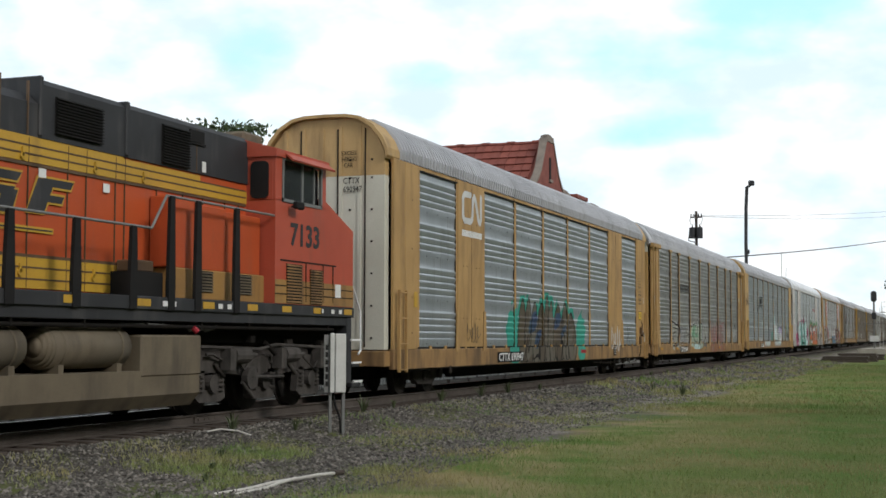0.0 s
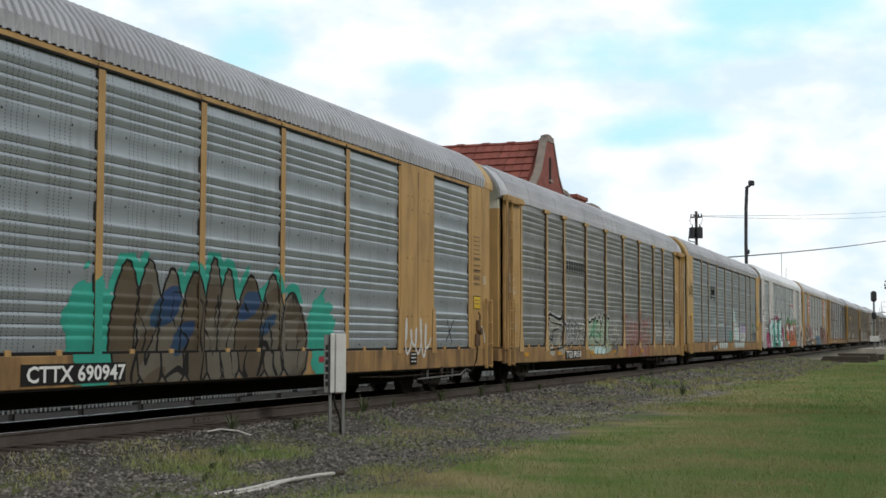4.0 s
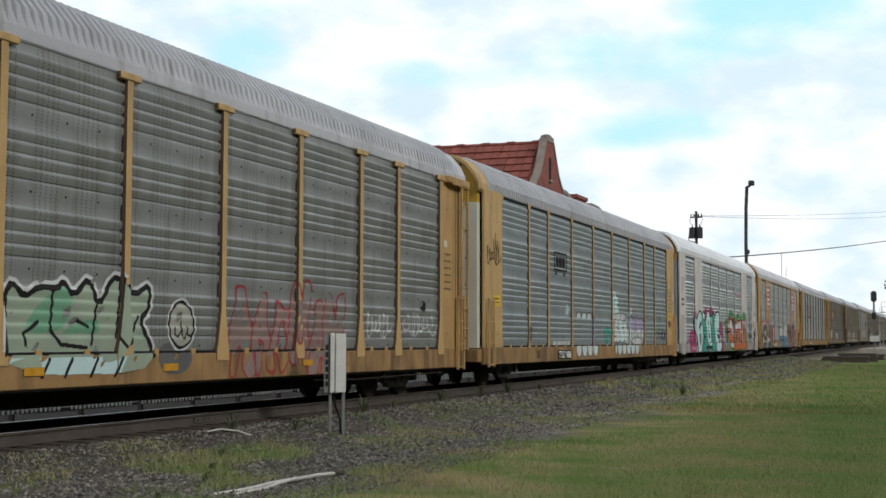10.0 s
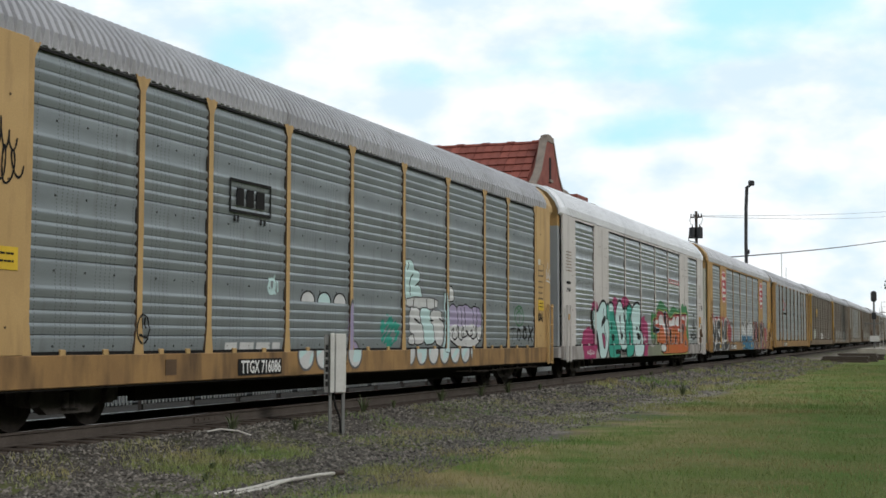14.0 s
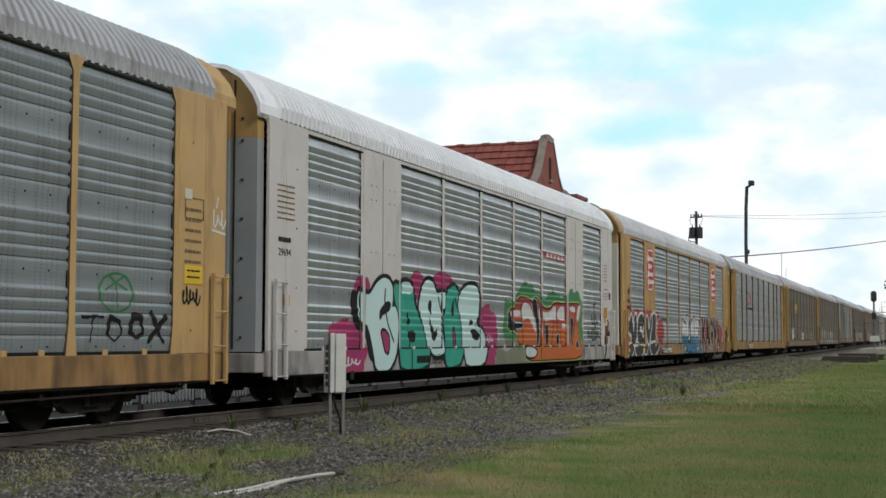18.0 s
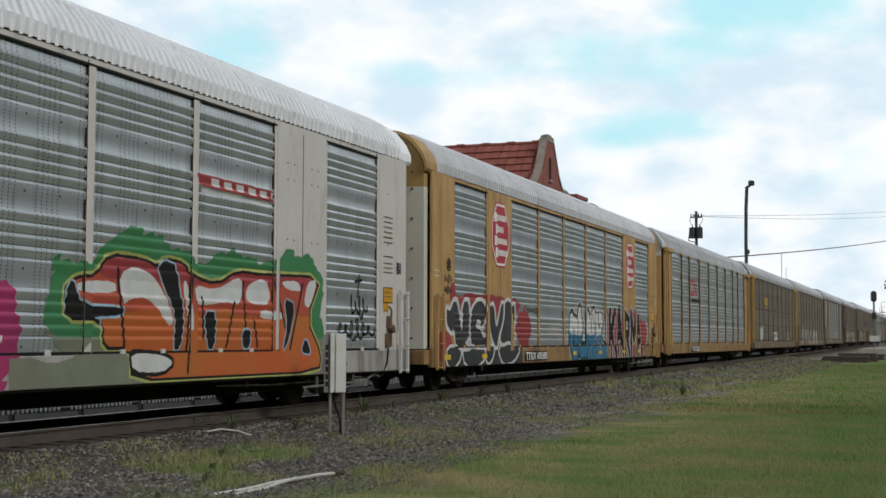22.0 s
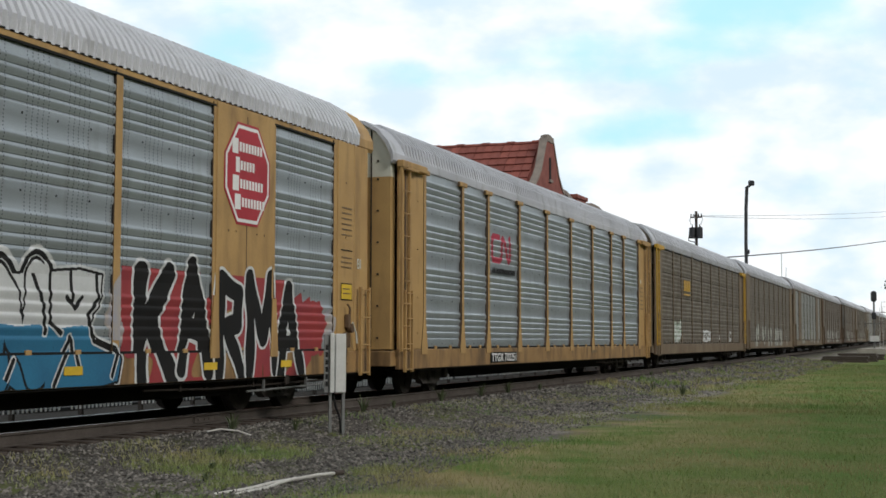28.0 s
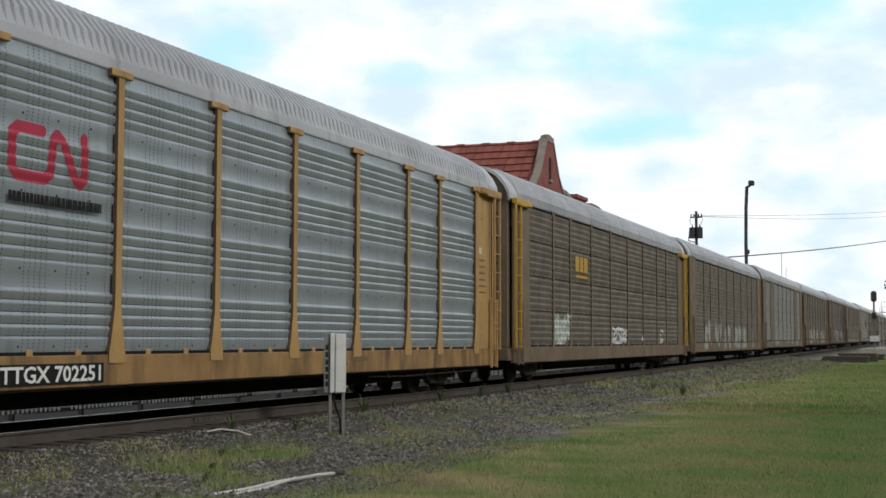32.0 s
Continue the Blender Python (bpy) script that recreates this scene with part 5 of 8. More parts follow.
def number_board(car, x0, x1, mark, z0=0.66, z1=0.94):
    b = plate("number_board", car, x0, x1, z0, z1, -1.54, M["black"], "black number board with white lettering")
    words("lettering", mark, 0.3, M["white"], b, (x0 + 0.1, -1.547, z0 + 0.04), squeeze=(x1 - x0 - 0.2) / (0.155 * len(mark)), bold=0.006)
    return b


def worm(car, style, post, x0, x1, z0, z1, colour):
    """Rounded ribbon emblem."""
    h, w = z1 - z0, x1 - x0
    pts = [(0.42, 0.93), (0.12, 0.93), (0.04, 0.8), (0.04, 0.2), (0.12, 0.07), (0.44, 0.07), (0.52, 0.2), (0.55, 0.78), (0.61, 0.91), (0.68, 0.82), (0.84, 0.18), (0.91, 0.08), (0.97, 0.2), (0.97, 0.95)]
    rows = [(x0 + a * w, z0 + b * h, x0 + c * w, z0 + d * h) for (a, b), (c, d) in zip(pts, pts[1:])]
    ob = spray(car, style, "a", post, x0 - 0.1, x1 + 0.1, z0 - 0.1, z1 + 0.1, lambda X, Z: choose((strokes_field(X, Z, rows) < 0.08, 0)), [colour], "rounded ribbon emblem")
    ob.name = "emblem"
    return ob


def octagon(car, xc, zc, w, h, y):
    def shape(k, yy, m, name, lab=""):
        a, b, c = w / 2 * k, h / 2 * k, w * 0.27 * k
        p = [(xc - a, zc - b + c * 1.3), (xc - a + c, zc - b), (xc + a - c, zc - b), (xc + a, zc - b + c * 1.3), (xc + a, zc + b - c * 1.3), (xc + a - c, zc + b), (xc - a + c, zc + b), (xc - a, zc + b - c * 1.3)]
        return part(name, prism(bmesh.new(), p, "y", yy - 0.003, yy), m, car, lab)
    shape(1.0, y, M["red"], "emblem", "red octagon emblem with white bars")
    shape(0.95, y - 0.003, M["white"], "emblem_border")
    shape(0.88, y - 0.006, M["red"], "emblem_field")
    bm = bmesh.new()
    for i, (dx, ww) in enumerate(((-0.05, 0.95), (-0.1, 0.62), (0.0, 1.0), (0.05, 0.95))):
        z = zc + h * (0.26 - 0.18 * i)
        box(bm, xc + dx - ww * w * 0.33, xc + dx - ww * w * 0.2, y - 0.014, y - 0.009, z - h * 0.075, z + h * 0.075)
        x = xc + dx - ww * w * 0.17
        while x < xc + dx + ww * w * 0.33:
            box(bm, x, x + 0.07, y - 0.014, y - 0.009, z - h * 0.045, z + h * 0.045)
            x += 0.105
    part("emblem_bars", bm, M["white"], car)


# first car
worm(car1, "solid", "plain", -8.85, -7.35, 4.2, 4.98, "white")
bars(car1, -8.85, -7.3, 3.8, 4.08, 1, M["white"], seed=4)
number_board(car1, -6.0, -3.62, "CTTX 690947")
words("lettering", "CTTX\n690947", 0.19, M["black"], car1, (-13.56, -0.42, 4.68), (90, 0, -90), 0.8)
words("lettering", "EXCESS\nHEIGHT\n  CAR", 0.135, M["black"], car1, (-13.56, -0.38, 5.31), (90, 0, -90), 0.8)
bars_end = bars(car1, -0.9, -0.2, 2.0, 3.6, 9, M["print"], y=-1.535)
bars_end.matrix_basis = pose(-12.035, 0.0, 0, 0, 0, -90)


def rule1(X, Z):
    # tall leaf-shaped blades: left, right, tip
    row, ring = -np.ones(X.shape, int), np.full(X.shape, 9.0)
    for i, (x0, x1, top) in enumerate(((-3.95, -3.1, 2.42), (-3.3, -2.55, 2.46), (-2.65, -1.9, 2.36), (-2.0, -1.2, 2.34), (-1.3, -0.7, 2.6), (-0.85, -0.2, 2.44), (-0.25, 0.8, 2.36), (0.65, 1.5, 2.42), (1.4, 2.4, 2.12))):
        w = x1 - x0
        d = stencil(X, Z, [(x0 + 0.1 * w, 0.61), (x0 - 0.06 * w, 1.3), (x0 + 0.12 * w, 1.9), (x0 + 0.42 * w, top), (x0 + 0.62 * w, top - 0.04), (x0 + 0.95 * w, top - 0.6), (x1 + 0.04 * w, 1.3), (x0 + 0.85 * w, 0.61)])
        row = np.where(d < 0, 0 if i % 3 else 4, np.where(d < 0.05, 1, row))
        ring = np.minimum(ring, d)
    inner = letters(X, Z, "msmgam", -3.5, 2.2, 0.7, 2.0, 31, 0.08, 0.2)
    side = np.minimum(np.hypot((X + 4.4) / 0.62, (Z - 1.4) / 0.85), np.hypot((X - 3.1) / 0.55, (Z - 1.35) / 0.85)) + 0.25 * rough(X, Z, 2, 5) + 0.15 * rough(X, Z, 12, 13)
    tips = (ring < 0.2) & (Z > 1.95) & (rough(X, Z, 6, 2.2) > 0.0)
    blue = (rough(X, Z, 8, 2.6) > 0.5) & (Z < 2.1)
    return choose(((row >= 0) & (inner < 0.025), 1), ((row >= 0) & (row != 1) & blue, 3), ((row >= 0) & (row != 1) & (rough(X, Z, 11, 3.3) > 0.25), 4), (row >= 0, row), ((side < 1) | tips, 2), ((ring < 0.09) & (Z < 1.9), 0))


spray(car1, "solid", "a", "plain", -5.4, 4.3, 0.62, 2.7, rule1, ["soot", "black", "teal", "navy", "umber"], "grey, black and green spray lettering")


def rule1b(X, Z):
    a = scribble(X, Z, -8.5, -7.5, 1.15, 1.7, 71, 5)
    b = strokes_field(X, Z, [(10.1, 1.25, 10.6, 1.75), (10.15, 1.75, 10.5, 1.2)])
    c = scribble(X, Z, 7.3, 8.8, 0.85, 1.75, 73, 5)
    return choose((a < 0.012, 1), (b < 0.02, 2), (c < 0.03, 0))


spray(car1, "solid", "a", "plain", -8.8, 11.0, 0.8, 1.9, rule1b, ["white", "umber", "black"], "faint white and brown spray tags")
plate("data_plate", car1, 7.6, 8.0, 0.72, 1.0, -1.548, M["black"], "black data plate")
bars(car1, 7.65, 7.95, 0.74, 0.98, 3, M["white"], y=-1.553, seed=44)
bars(car1, 2.9, 3.6, 0.8, 1.0, 1, M["red"], y=-1.544, seed=45)

for car, tone, mark in ((car1, "sign_yellow", "cream"), (car4, "amber", "black"), (car5, "sign_yellow", "cream")):
    plate("warning_border", car, 11.98, 12.5, 2.06, 2.4, -1.537, M["black"])
    plate("warning_plate", car, 12.0, 12.48, 2.08, 2.38, -1.541, M[tone], "framed warning plate")
    bars(car, 12.06, 12.42, 2.14, 2.32, 2, M["print"], y=-1.546, seed=31)
    bars(car, 12.0, 12.5, 3.3, 3.95, 6, M["print"], y=-1.537, seed=32)
    bars(car, 12.0, 12.5, 2.66, 2.95, 3, M["print"], y=-1.537, seed=33)
    part("panel_line", boxes((11.98, 12.52, -1.539, -1.535, 3.05, 3.07)), M["black"], car)
    if car != car4:
        words("lettering", "BI", 0.3, M[mark], car, (12.75, -1.54, 2.72), squeeze=0.9)

# second car
tall_ladders(car2, "yellow", "yellow")
number_board(car2, -7.05, -5.1, "TTGX 991514")
words("lettering", "FXE\n390133", 0.17, M["black"], car2, (-12.8, -1.537, 2.2), squeeze=0.9)
for x in (-11.5, -7.95, -3.75, -0.4, 4.4):
    plate("reflector", car2, x, x + 0.42, 0.79, 0.9, -1.545, M["amber"], "amber reflector")


def rule2(X, Z):
    big = stencil(X, Z, [(-8.85, 1.84), (-8.7, 2.06), (-8.45, 2.02), (-7.4, 1.88), (-7.25, 2.06), (-7.2, 1.8), (-6.95, 1.72), (-7.05, 1.4), (-7, 1.1), (-7.2, 0.72), (-8.9, 0.72), (-8.85, 1.08), (-8.8, 1.28), (-8.8, 1.56)])
    grn = stencil(X, Z, [(-4.1, 1.88), (-3.95, 2.02), (-3.7, 1.82), (-3.4, 1.98), (-3, 1.96), (-2.85, 2.08), (-2.65, 1.86), (-2.25, 2.16), (-2.05, 1.72), (-1.7, 2.18), (-1.45, 2.14), (-1.15, 1.92), (-0.7, 2.12), (-0.75, 1.7), (-1, 1.56), (-0.55, 1.04), (-1, 0.72), (-4.1, 0.76), (-4.1, 1.44)])
    d, e = grn, big
    curl = strokes_field(X, Z, [(-8.75, 1.95, -8.6, 1.8), (-8.6, 1.8, -7.35, 1.72), (-8.75, 1.3, -8.4, 1.25), (-8.4, 1.25, -8.3, 1.55), (-8.3, 1.55, -7.7, 1.6), (-7.1, 1.7, -7.4, 1.2), (-8.8, 0.95, -7.5, 1.0), (-7.5, 1.0, -7.1, 1.1)])
    stems = strokes_field(X, Z, [(-3.1, 1.95, -3.15, 1.4), (-3.15, 1.4, -2.9, 1.2), (-2.9, 1.2, -2.3, 1.15), (-3.7, 1.35, -3.4, 1.5), (-3.7, 1.35, -3.65, 1.2), (-2.1, 1.75, -2.2, 1.2), (-1.5, 2.1, -1.6, 1.3), (-1.6, 1.3, -1.3, 1.1), (-1.05, 1.6, -1.35, 1.1), (-3.2, 1.0, -3.4, 0.7), (-2.7, 1.0, -2.9, 0.7), (-2.1, 1.0, -2.3, 0.7), (-1.5, 1.0, -1.7, 0.7), (-2.6, 1.55, -2.3, 1.45)])
    flower = np.hypot((X + 4.85) / 0.45, (Z - 1.5) / 0.3) + 0.12 * np.sin(7 * np.arctan2(Z - 1.5, X + 4.85))
    heart = scribble(X, Z, -5.15, -4.55, 1.4, 1.62, 28, 5)
    m, f = fat_row(X, Z, "msro", -6.9, -4.55, 1.15, 1.8, 27, 0.06, 0.025, 0.1, 0.12)
    face = np.hypot((X - 0.2) / 0.42, (Z - 1.5) / 0.42) + 0.06 * rough(X, Z, 3, 7)
    mark = scribble(X, Z, -0.05, 0.5, 1.25, 1.55, 5, 3)
    tail = np.hypot((X + 0.05) / 0.5, (Z - 0.98) / 0.25) + 0.1 * rough(X, Z, 6, 5)
    r, g = fat_row(X, Z, "aaomam", 1.75, 6.25, 0.85, 2.12, 9, 0.12, 0.05, 0.12, 0.16)
    t = np.minimum(scribble(X, Z, 7.5, 8.75, 1.3, 1.85, 4, 6), scribble(X, Z, 9.5, 11.5, 1.35, 1.9, 6, 7))
    spot = np.hypot((X - 10.75) / 0.2, (Z - 2.05) / 0.12)
    low = (Z < 1.03) & (X < -0.6) & (X > -9.0)
    tint = rough(X, Z, 12, 2.4)
    inn = letters(X, Z, "smxeo", -3.9, -1.1, 0.95, 1.8, 77, 0.05, 0.15)
    worn = rough(X, Z, 19, 9) > 0.62
    return choose((worn, -1), ((e < 0) & (curl < 0.027), 0), ((d < 0) & (stems < 0.028), 0), ((d < -0.05) & low & (tint > -0.2), 6), ((d < -0.05) & (tint > 0.4) & (Z > 1.35), 9), ((d < -0.05), 2), ((e < -0.05) & (rough(X, Z, 13, 6) > 0.1), 5), (((d < 0.035) | (np.abs(e) < 0.05)) & (Z > 1.0), 0), ((np.minimum(d, np.abs(e)) < 0.09) & (Z > 1.1), 1), ((flower < 0.8) & (heart < 0.02), 0), ((flower < 0.85), 5), (flower < 1.0, 0), (flower < 1.12, 1), ((m == 50), 1), ((m >= 0), 8), ((mark < 0.018), 0), (face < 0.8, 5), (face < 0.92, 0), (face < 1.02, 1), (tail < 1, 8), ((r == 50), 3), ((r >= 0) & (tint > -0.1) & (Z < 2.0), 4), ((t < 0.02), 1), (spot < 1, 0))


spray(car2, "open", "b", "flared", -9.5, 11.8, 0.62, 2.5, rule2, ["black", "white", "pale", "red", "dust", "bone", "mint", "green", "grey", "jade"], "white, pale green and dull red spray lettering")


def rule2b(X, Z):
    a = np.minimum(scribble(X, Z, -12.95, -12.55, 2.75, 3.2, 81, 2), scribble(X, Z, -12.9, -12.4, 2.45, 2.8, 83, 3))
    cloud = np.hypot((X + 12.65) / 0.36, (Z - 1.72) / 0.33) + 0.45 * rough(X, Z, 9, 9)
    return choose((a < 0.012, 0), (cloud < 0.72, 1))


spray(car2, "open", "b", "flared", -13.2, -12.0, 1.35, 3.3, rule2b, ["white", "haze"], "white scribble over a pale cloud of paint")


ob = spray(car2, "open", "b", "flared", -7.0, -4.4, 3.3, 4.0, lambda X, Z: choose(((np.abs(Z - 3.62) < 0.17) & (np.mod(X + 7.0, 0.31) < 0.22), 0)), ["charcoal"], "row of dark emblem bars")
ob.name = "emblem"

# third car
bm = boxes((-6.45, -4.95, -1.51, -1.505, 3.95, 4.0), (-6.45, -4.95, -1.51, -1.505, 3.42, 3.47), (-6.45, -6.4, -1.51, -1.505, 3.47, 3.95), (-5.0, -4.95, -1.51, -1.505, 3.47, 3.95), (-6.2, -5.95, -1.51, -1.505, 3.55, 3.85), (-5.85, -5.6, -1.51, -1.505, 3.55, 3.85), (-5.5, -5.2, -1.51, -1.505, 3.55, 3.85), (-6.3, -6.24, -1.51, -1.505, 3.27, 3.38), (-6.18, -6.12, -1.51, -1.505, 3.27, 3.38), (-5.36, -5.3, -1.51, -1.505, 3.27, 3.38), (-5.22, -5.16, -1.51, -1.505, 3.27, 3.38))
part("emblem", bm, M["black"], car3, "black boxed emblem")
number_board(car3, -6.15, -4.55, "TTGX 716086")
for x0 in (-12.55, 11.99):
    plate("warning_plate", car3, x0, x0 + 0.55, 2.15, 2.45, -1.537, M["sign_yellow"], "yellow warning plate")
    bars(car3, x0 + 0.08, x0 + 0.47, 2.2, 2.4, 2, M["black"], y=-1.542, seed=2)
plate("sill_hatch", car3, -8.42, -8.1, 0.72, 0.96, -1.535, M["brown_side"], "rust-brown patch on the sill")


def rule3(X, Z):
    tall = stencil(X, Z, [(1.45, 3.04), (2, 3.08), (2.05, 2.86), (2.4, 2.84), (2.45, 2.66), (2.25, 2.54), (2.5, 2.46), (2.65, 2.04), (1.65, 2), (1.45, 2.24)])
    row = stencil(X, Z, [(1.65, 2.22), (3.65, 2.24), (3.6, 2), (1.65, 2)])
    w1 = stencil(X, Z, [(1.8, 2), (2.4, 2), (2.45, 1.72), (2.7, 1.46), (2.7, 1.2), (2.2, 1.16), (2.15, 1.28), (1.95, 1.4), (1.8, 1.5)])
    ball = stencil(X, Z, [(1.7, 1.2), (1.8, 1.36), (2.05, 1.4), (2.15, 1.16)])
    m1 = stencil(X, Z, [(2.45, 2), (3.1, 2), (3.1, 1.74), (3.35, 1.56), (3.45, 1.2), (2.75, 1.16), (2.7, 1.52), (2.5, 1.72)])
    w2 = stencil(X, Z, [(3.15, 1.96), (3.85, 1.96), (3.9, 1.76), (4.05, 1.72), (3.95, 1.1), (3.45, 1.2), (3.35, 1.6), (3.15, 1.74)])
    strip = stencil(X, Z, [(4.05, 2.4), (4.25, 2.4), (4.45, 0.96), (3.95, 1), (4.15, 1.44)])
    lil = stencil(X, Z, [(4.35, 2), (4.7, 2.16), (5, 2.04), (5.15, 2.12), (5.45, 2.1), (5.65, 2.16), (6.1, 2.04), (6.25, 2.12), (6.85, 2.06), (6.85, 1.08), (4.55, 1.14), (4.4, 1.72)])
    bit = stencil(X, Z, [(4.35, 2.56), (4.65, 2.56), (4.8, 2.24), (4.35, 2.2)])
    piece = layers((tall, 0, 6, 0.04), (row, 2, 6, 0.03), (w1, 2, 4, 0.03), (ball, 2, 4, 0.03), (m1, 0, 4, 0.03), (w2, 2, 4, 0.03), (lil, 1, 4, 0.035), (strip, 0, 4, 0.02), (bit, 2, 4, 0.03))
    piece = np.where((piece == 1) & (Z < 1.62 + 0.08 * rough(X, Z, 5, 5)), 2, piece)
    lines = np.minimum(strokes_field(X, Z, [(1.75, 3.0, 1.72, 2.85), (2.0, 2.75, 1.8, 2.6), (1.8, 2.6, 1.85, 2.3), (2.4, 2.6, 2.2, 2.5), (2.1, 2.2, 2.05, 2.0), (2.9, 2.2, 2.95, 2.0), (3.4, 2.2, 3.45, 2.0), (2.1, 1.75, 2.45, 1.65), (3.3, 1.72, 3.1, 1.72), (3.7, 1.78, 4.0, 1.7)]), scribble(X, Z, 4.6, 6.7, 1.25, 1.62, 15, 6))
    lines = np.minimum(lines, strokes_field(X, Z, [(5.0, 2.05, 5.05, 1.7), (5.3, 2.05, 5.35, 1.6), (5.55, 2.1, 5.6, 1.6), (6.2, 2.05, 6.2, 1.6), (6.5, 2.05, 6.5, 1.65)]))
    arch = np.hypot((np.mod(X + 3.72, 0.72) - 0.36) / 0.32, np.maximum(Z - 2.0, -0.02) / 0.2)
    on_arch = (X > -3.72) & (X < -1.55) & (Z > 1.985)
    kind = np.mod(np.floor((X + 3.72) / 0.72), 2)
    under = np.hypot((np.mod(X + 3.9, 0.75) - 0.37) / 0.36, (Z - 1.0) / 0.32)
    on_u = ((X > -3.9) & (X < -0.9) | (X > 1.75) & (X < 6.0)) & (Z < 1.06)
    bone = np.hypot((X + 1.4) / 0.14, (Z - 1.45) / 0.62)
    bone2 = np.hypot((X + 1.25) / 0.3, (Z - 1.0) / 0.25)
    fig = np.minimum(strokes_field(X, Z, [(-5.0, 2.2, -4.7, 2.1), (-4.95, 2.35, -4.9, 2.1), (-4.75, 2.4, -4.8, 2.1), (-4.65, 2.3, -4.6, 2.15)]), np.abs(np.hypot(X + 4.85, Z - 2.22) - 0.13))
    oval = np.abs(np.hypot((X + 9.0) / 0.22, (Z - 1.42) / 0.26) - 0.85)
    eyes = strokes_field(X, Z, [(-9.04, 1.45, -9.05, 1.58), (-8.92, 1.45, -8.94, 1.58), (-9.12, 1.33, -8.88, 1.3)])
    faint = np.hypot((X - 0.7) / 0.55, (Z - 1.5) / 0.48) + 0.3 * rough(X, Z, 2, 6)
    rim = (Z > 1.1) & (Z < 1.22) & (X > -6.5) & (X < -4.5) & (np.mod(X, 0.6) < 0.5)
    dark, f = fat_row(X, Z, "toox", 9.35, 11.6, 1.22, 1.62, 17, 0.028, 0.01, 0.1, 0.06)
    palm = np.minimum(strokes_field(X, Z, [(10.25, 1.75, 10.22, 2.1), (10.22, 2.1, 9.95, 1.98), (10.22, 2.1, 10.5, 2.0), (10.22, 2.1, 10.05, 2.18), (10.22, 2.1, 10.42, 2.2)]), np.abs(np.hypot((X - 10.22) / 0.42, (Z - 1.95) / 0.28) - 1) * 0.3)
    return choose(((piece >= 0) & (lines < 0.022), 4), (piece >= 0, piece), (on_arch & (arch < 0.85) & (kind < 1), 2), (on_arch & (arch < 0.85), 0), (on_arch & (arch < 1), 4), (on_u & (under < 0.8) & (rough(X, Z, 4, 5) > 0.2), 0), (on_u & (under < 0.85), 2), (on_u & (under < 1), 6), ((bone < 0.9) | (bone2 < 0.9), 1), ((bone < 1.05) | (bone2 < 1.05), 6), (fig < 0.03, 0), ((oval < 0.07) | (eyes < 0.02), 4), (rim, 2), ((faint < 0.85) & (rough(X, Z, 3, 14) > -0.1), 3), ((dark >= 0), 4), (palm < 0.018, 5))


spray(car3, "open", "b", "slim", -9.5, 11.8, 0.62, 3.12, rule3, ["mint", "lilac", "white", "teal", "black", "green", "grey"], "pastel mint and lilac spray lettering with black and green tags")


def rule3b(X, Z):
    a = np.minimum(scribble(X, Z, -13.1, -12.0, 3.25, 3.75, 21, 6), scribble(X, Z, -12.6, -12.1, 3.6, 4.1, 24, 3))
    return choose((a < 0.016, 0))


spray(car3, "open", "b", "slim", -13.25, -11.9, 3.1, 4.2, rule3b, ["black"], "thin black scribble")


def rule3c(X, Z):
    a = np.minimum(scribble(X, Z, 12.85, 13.25, 3.1, 3.4, 91, 3), strokes_field(X, Z, [(12.85, 3.06, 13.25, 3.02), (12.98, 3.45, 13.02, 3.6)]))
    b = scribble(X, Z, 11.95, 12.45, 1.82, 2.1, 93, 5)
    box_ = np.maximum(np.abs(X - 12.28) / 0.29, np.abs(Z - 3.36) / 0.17)
    return choose((a < 0.022, 0), (b < 0.02, 1), (np.abs(box_ - 0.95) < 0.05, 2))


spray(car3, "open", "b", "slim", 11.88, 13.29, 1.7, 3.7, rule3c, ["white", "black", "umber"], "white and black corner scribbles")

# fourth car
words("lettering", "29694", 0.2, M["black"], car4, (-12.95, -1.535, 2.78), squeeze=1.0)
words("lettering", "BI", 0.34, M["black"], car4, (12.72, -1.54, 2.72), squeeze=0.9, bold=0.008)
words("lettering", "301594", 0.34, M["black"], car4, (-5.2, -1.543, 0.7), squeeze=0.9)
bars(car4, -6.1, -5.3, 0.68, 0.98, 1, M["black"], y=-1.543, seed=8)
bars(car4, -12.95, -12.45, 3.0, 3.16, 1, M["black"], seed=3)
bars(car4, -13.0, -12.3, 3.4, 4.1, 7, M["print"], seed=6)
for x in (-12.75, 12.0):
    plate("placard", car4, x, x + 0.26, 1.88, 2.08, -1.537, M["amber"], "orange placard")


def rule_stripe(X, Z):
    top = 3.86 - 0.012 * (X - 4.3)
    red = (np.abs(Z - top) < 0.1) & (X + 1.2 * (Z - top) > 4.35)
    bar = (np.abs(Z - top) < 0.06) & (np.mod(X + 0.5 * Z, 0.42) < 0.26) & (X > 4.7)
    return choose((bar, 0), (red, 1), ((np.abs(Z - top + 0.17) < 0.03) & (X > 4.5), 0))


ob = spray(car4, "solid", "a", "plain", 4.3, 6.95, 3.5, 4.1, rule_stripe, ["white", "red"], "red stripe emblem with pale bars")
ob.name = "emblem"


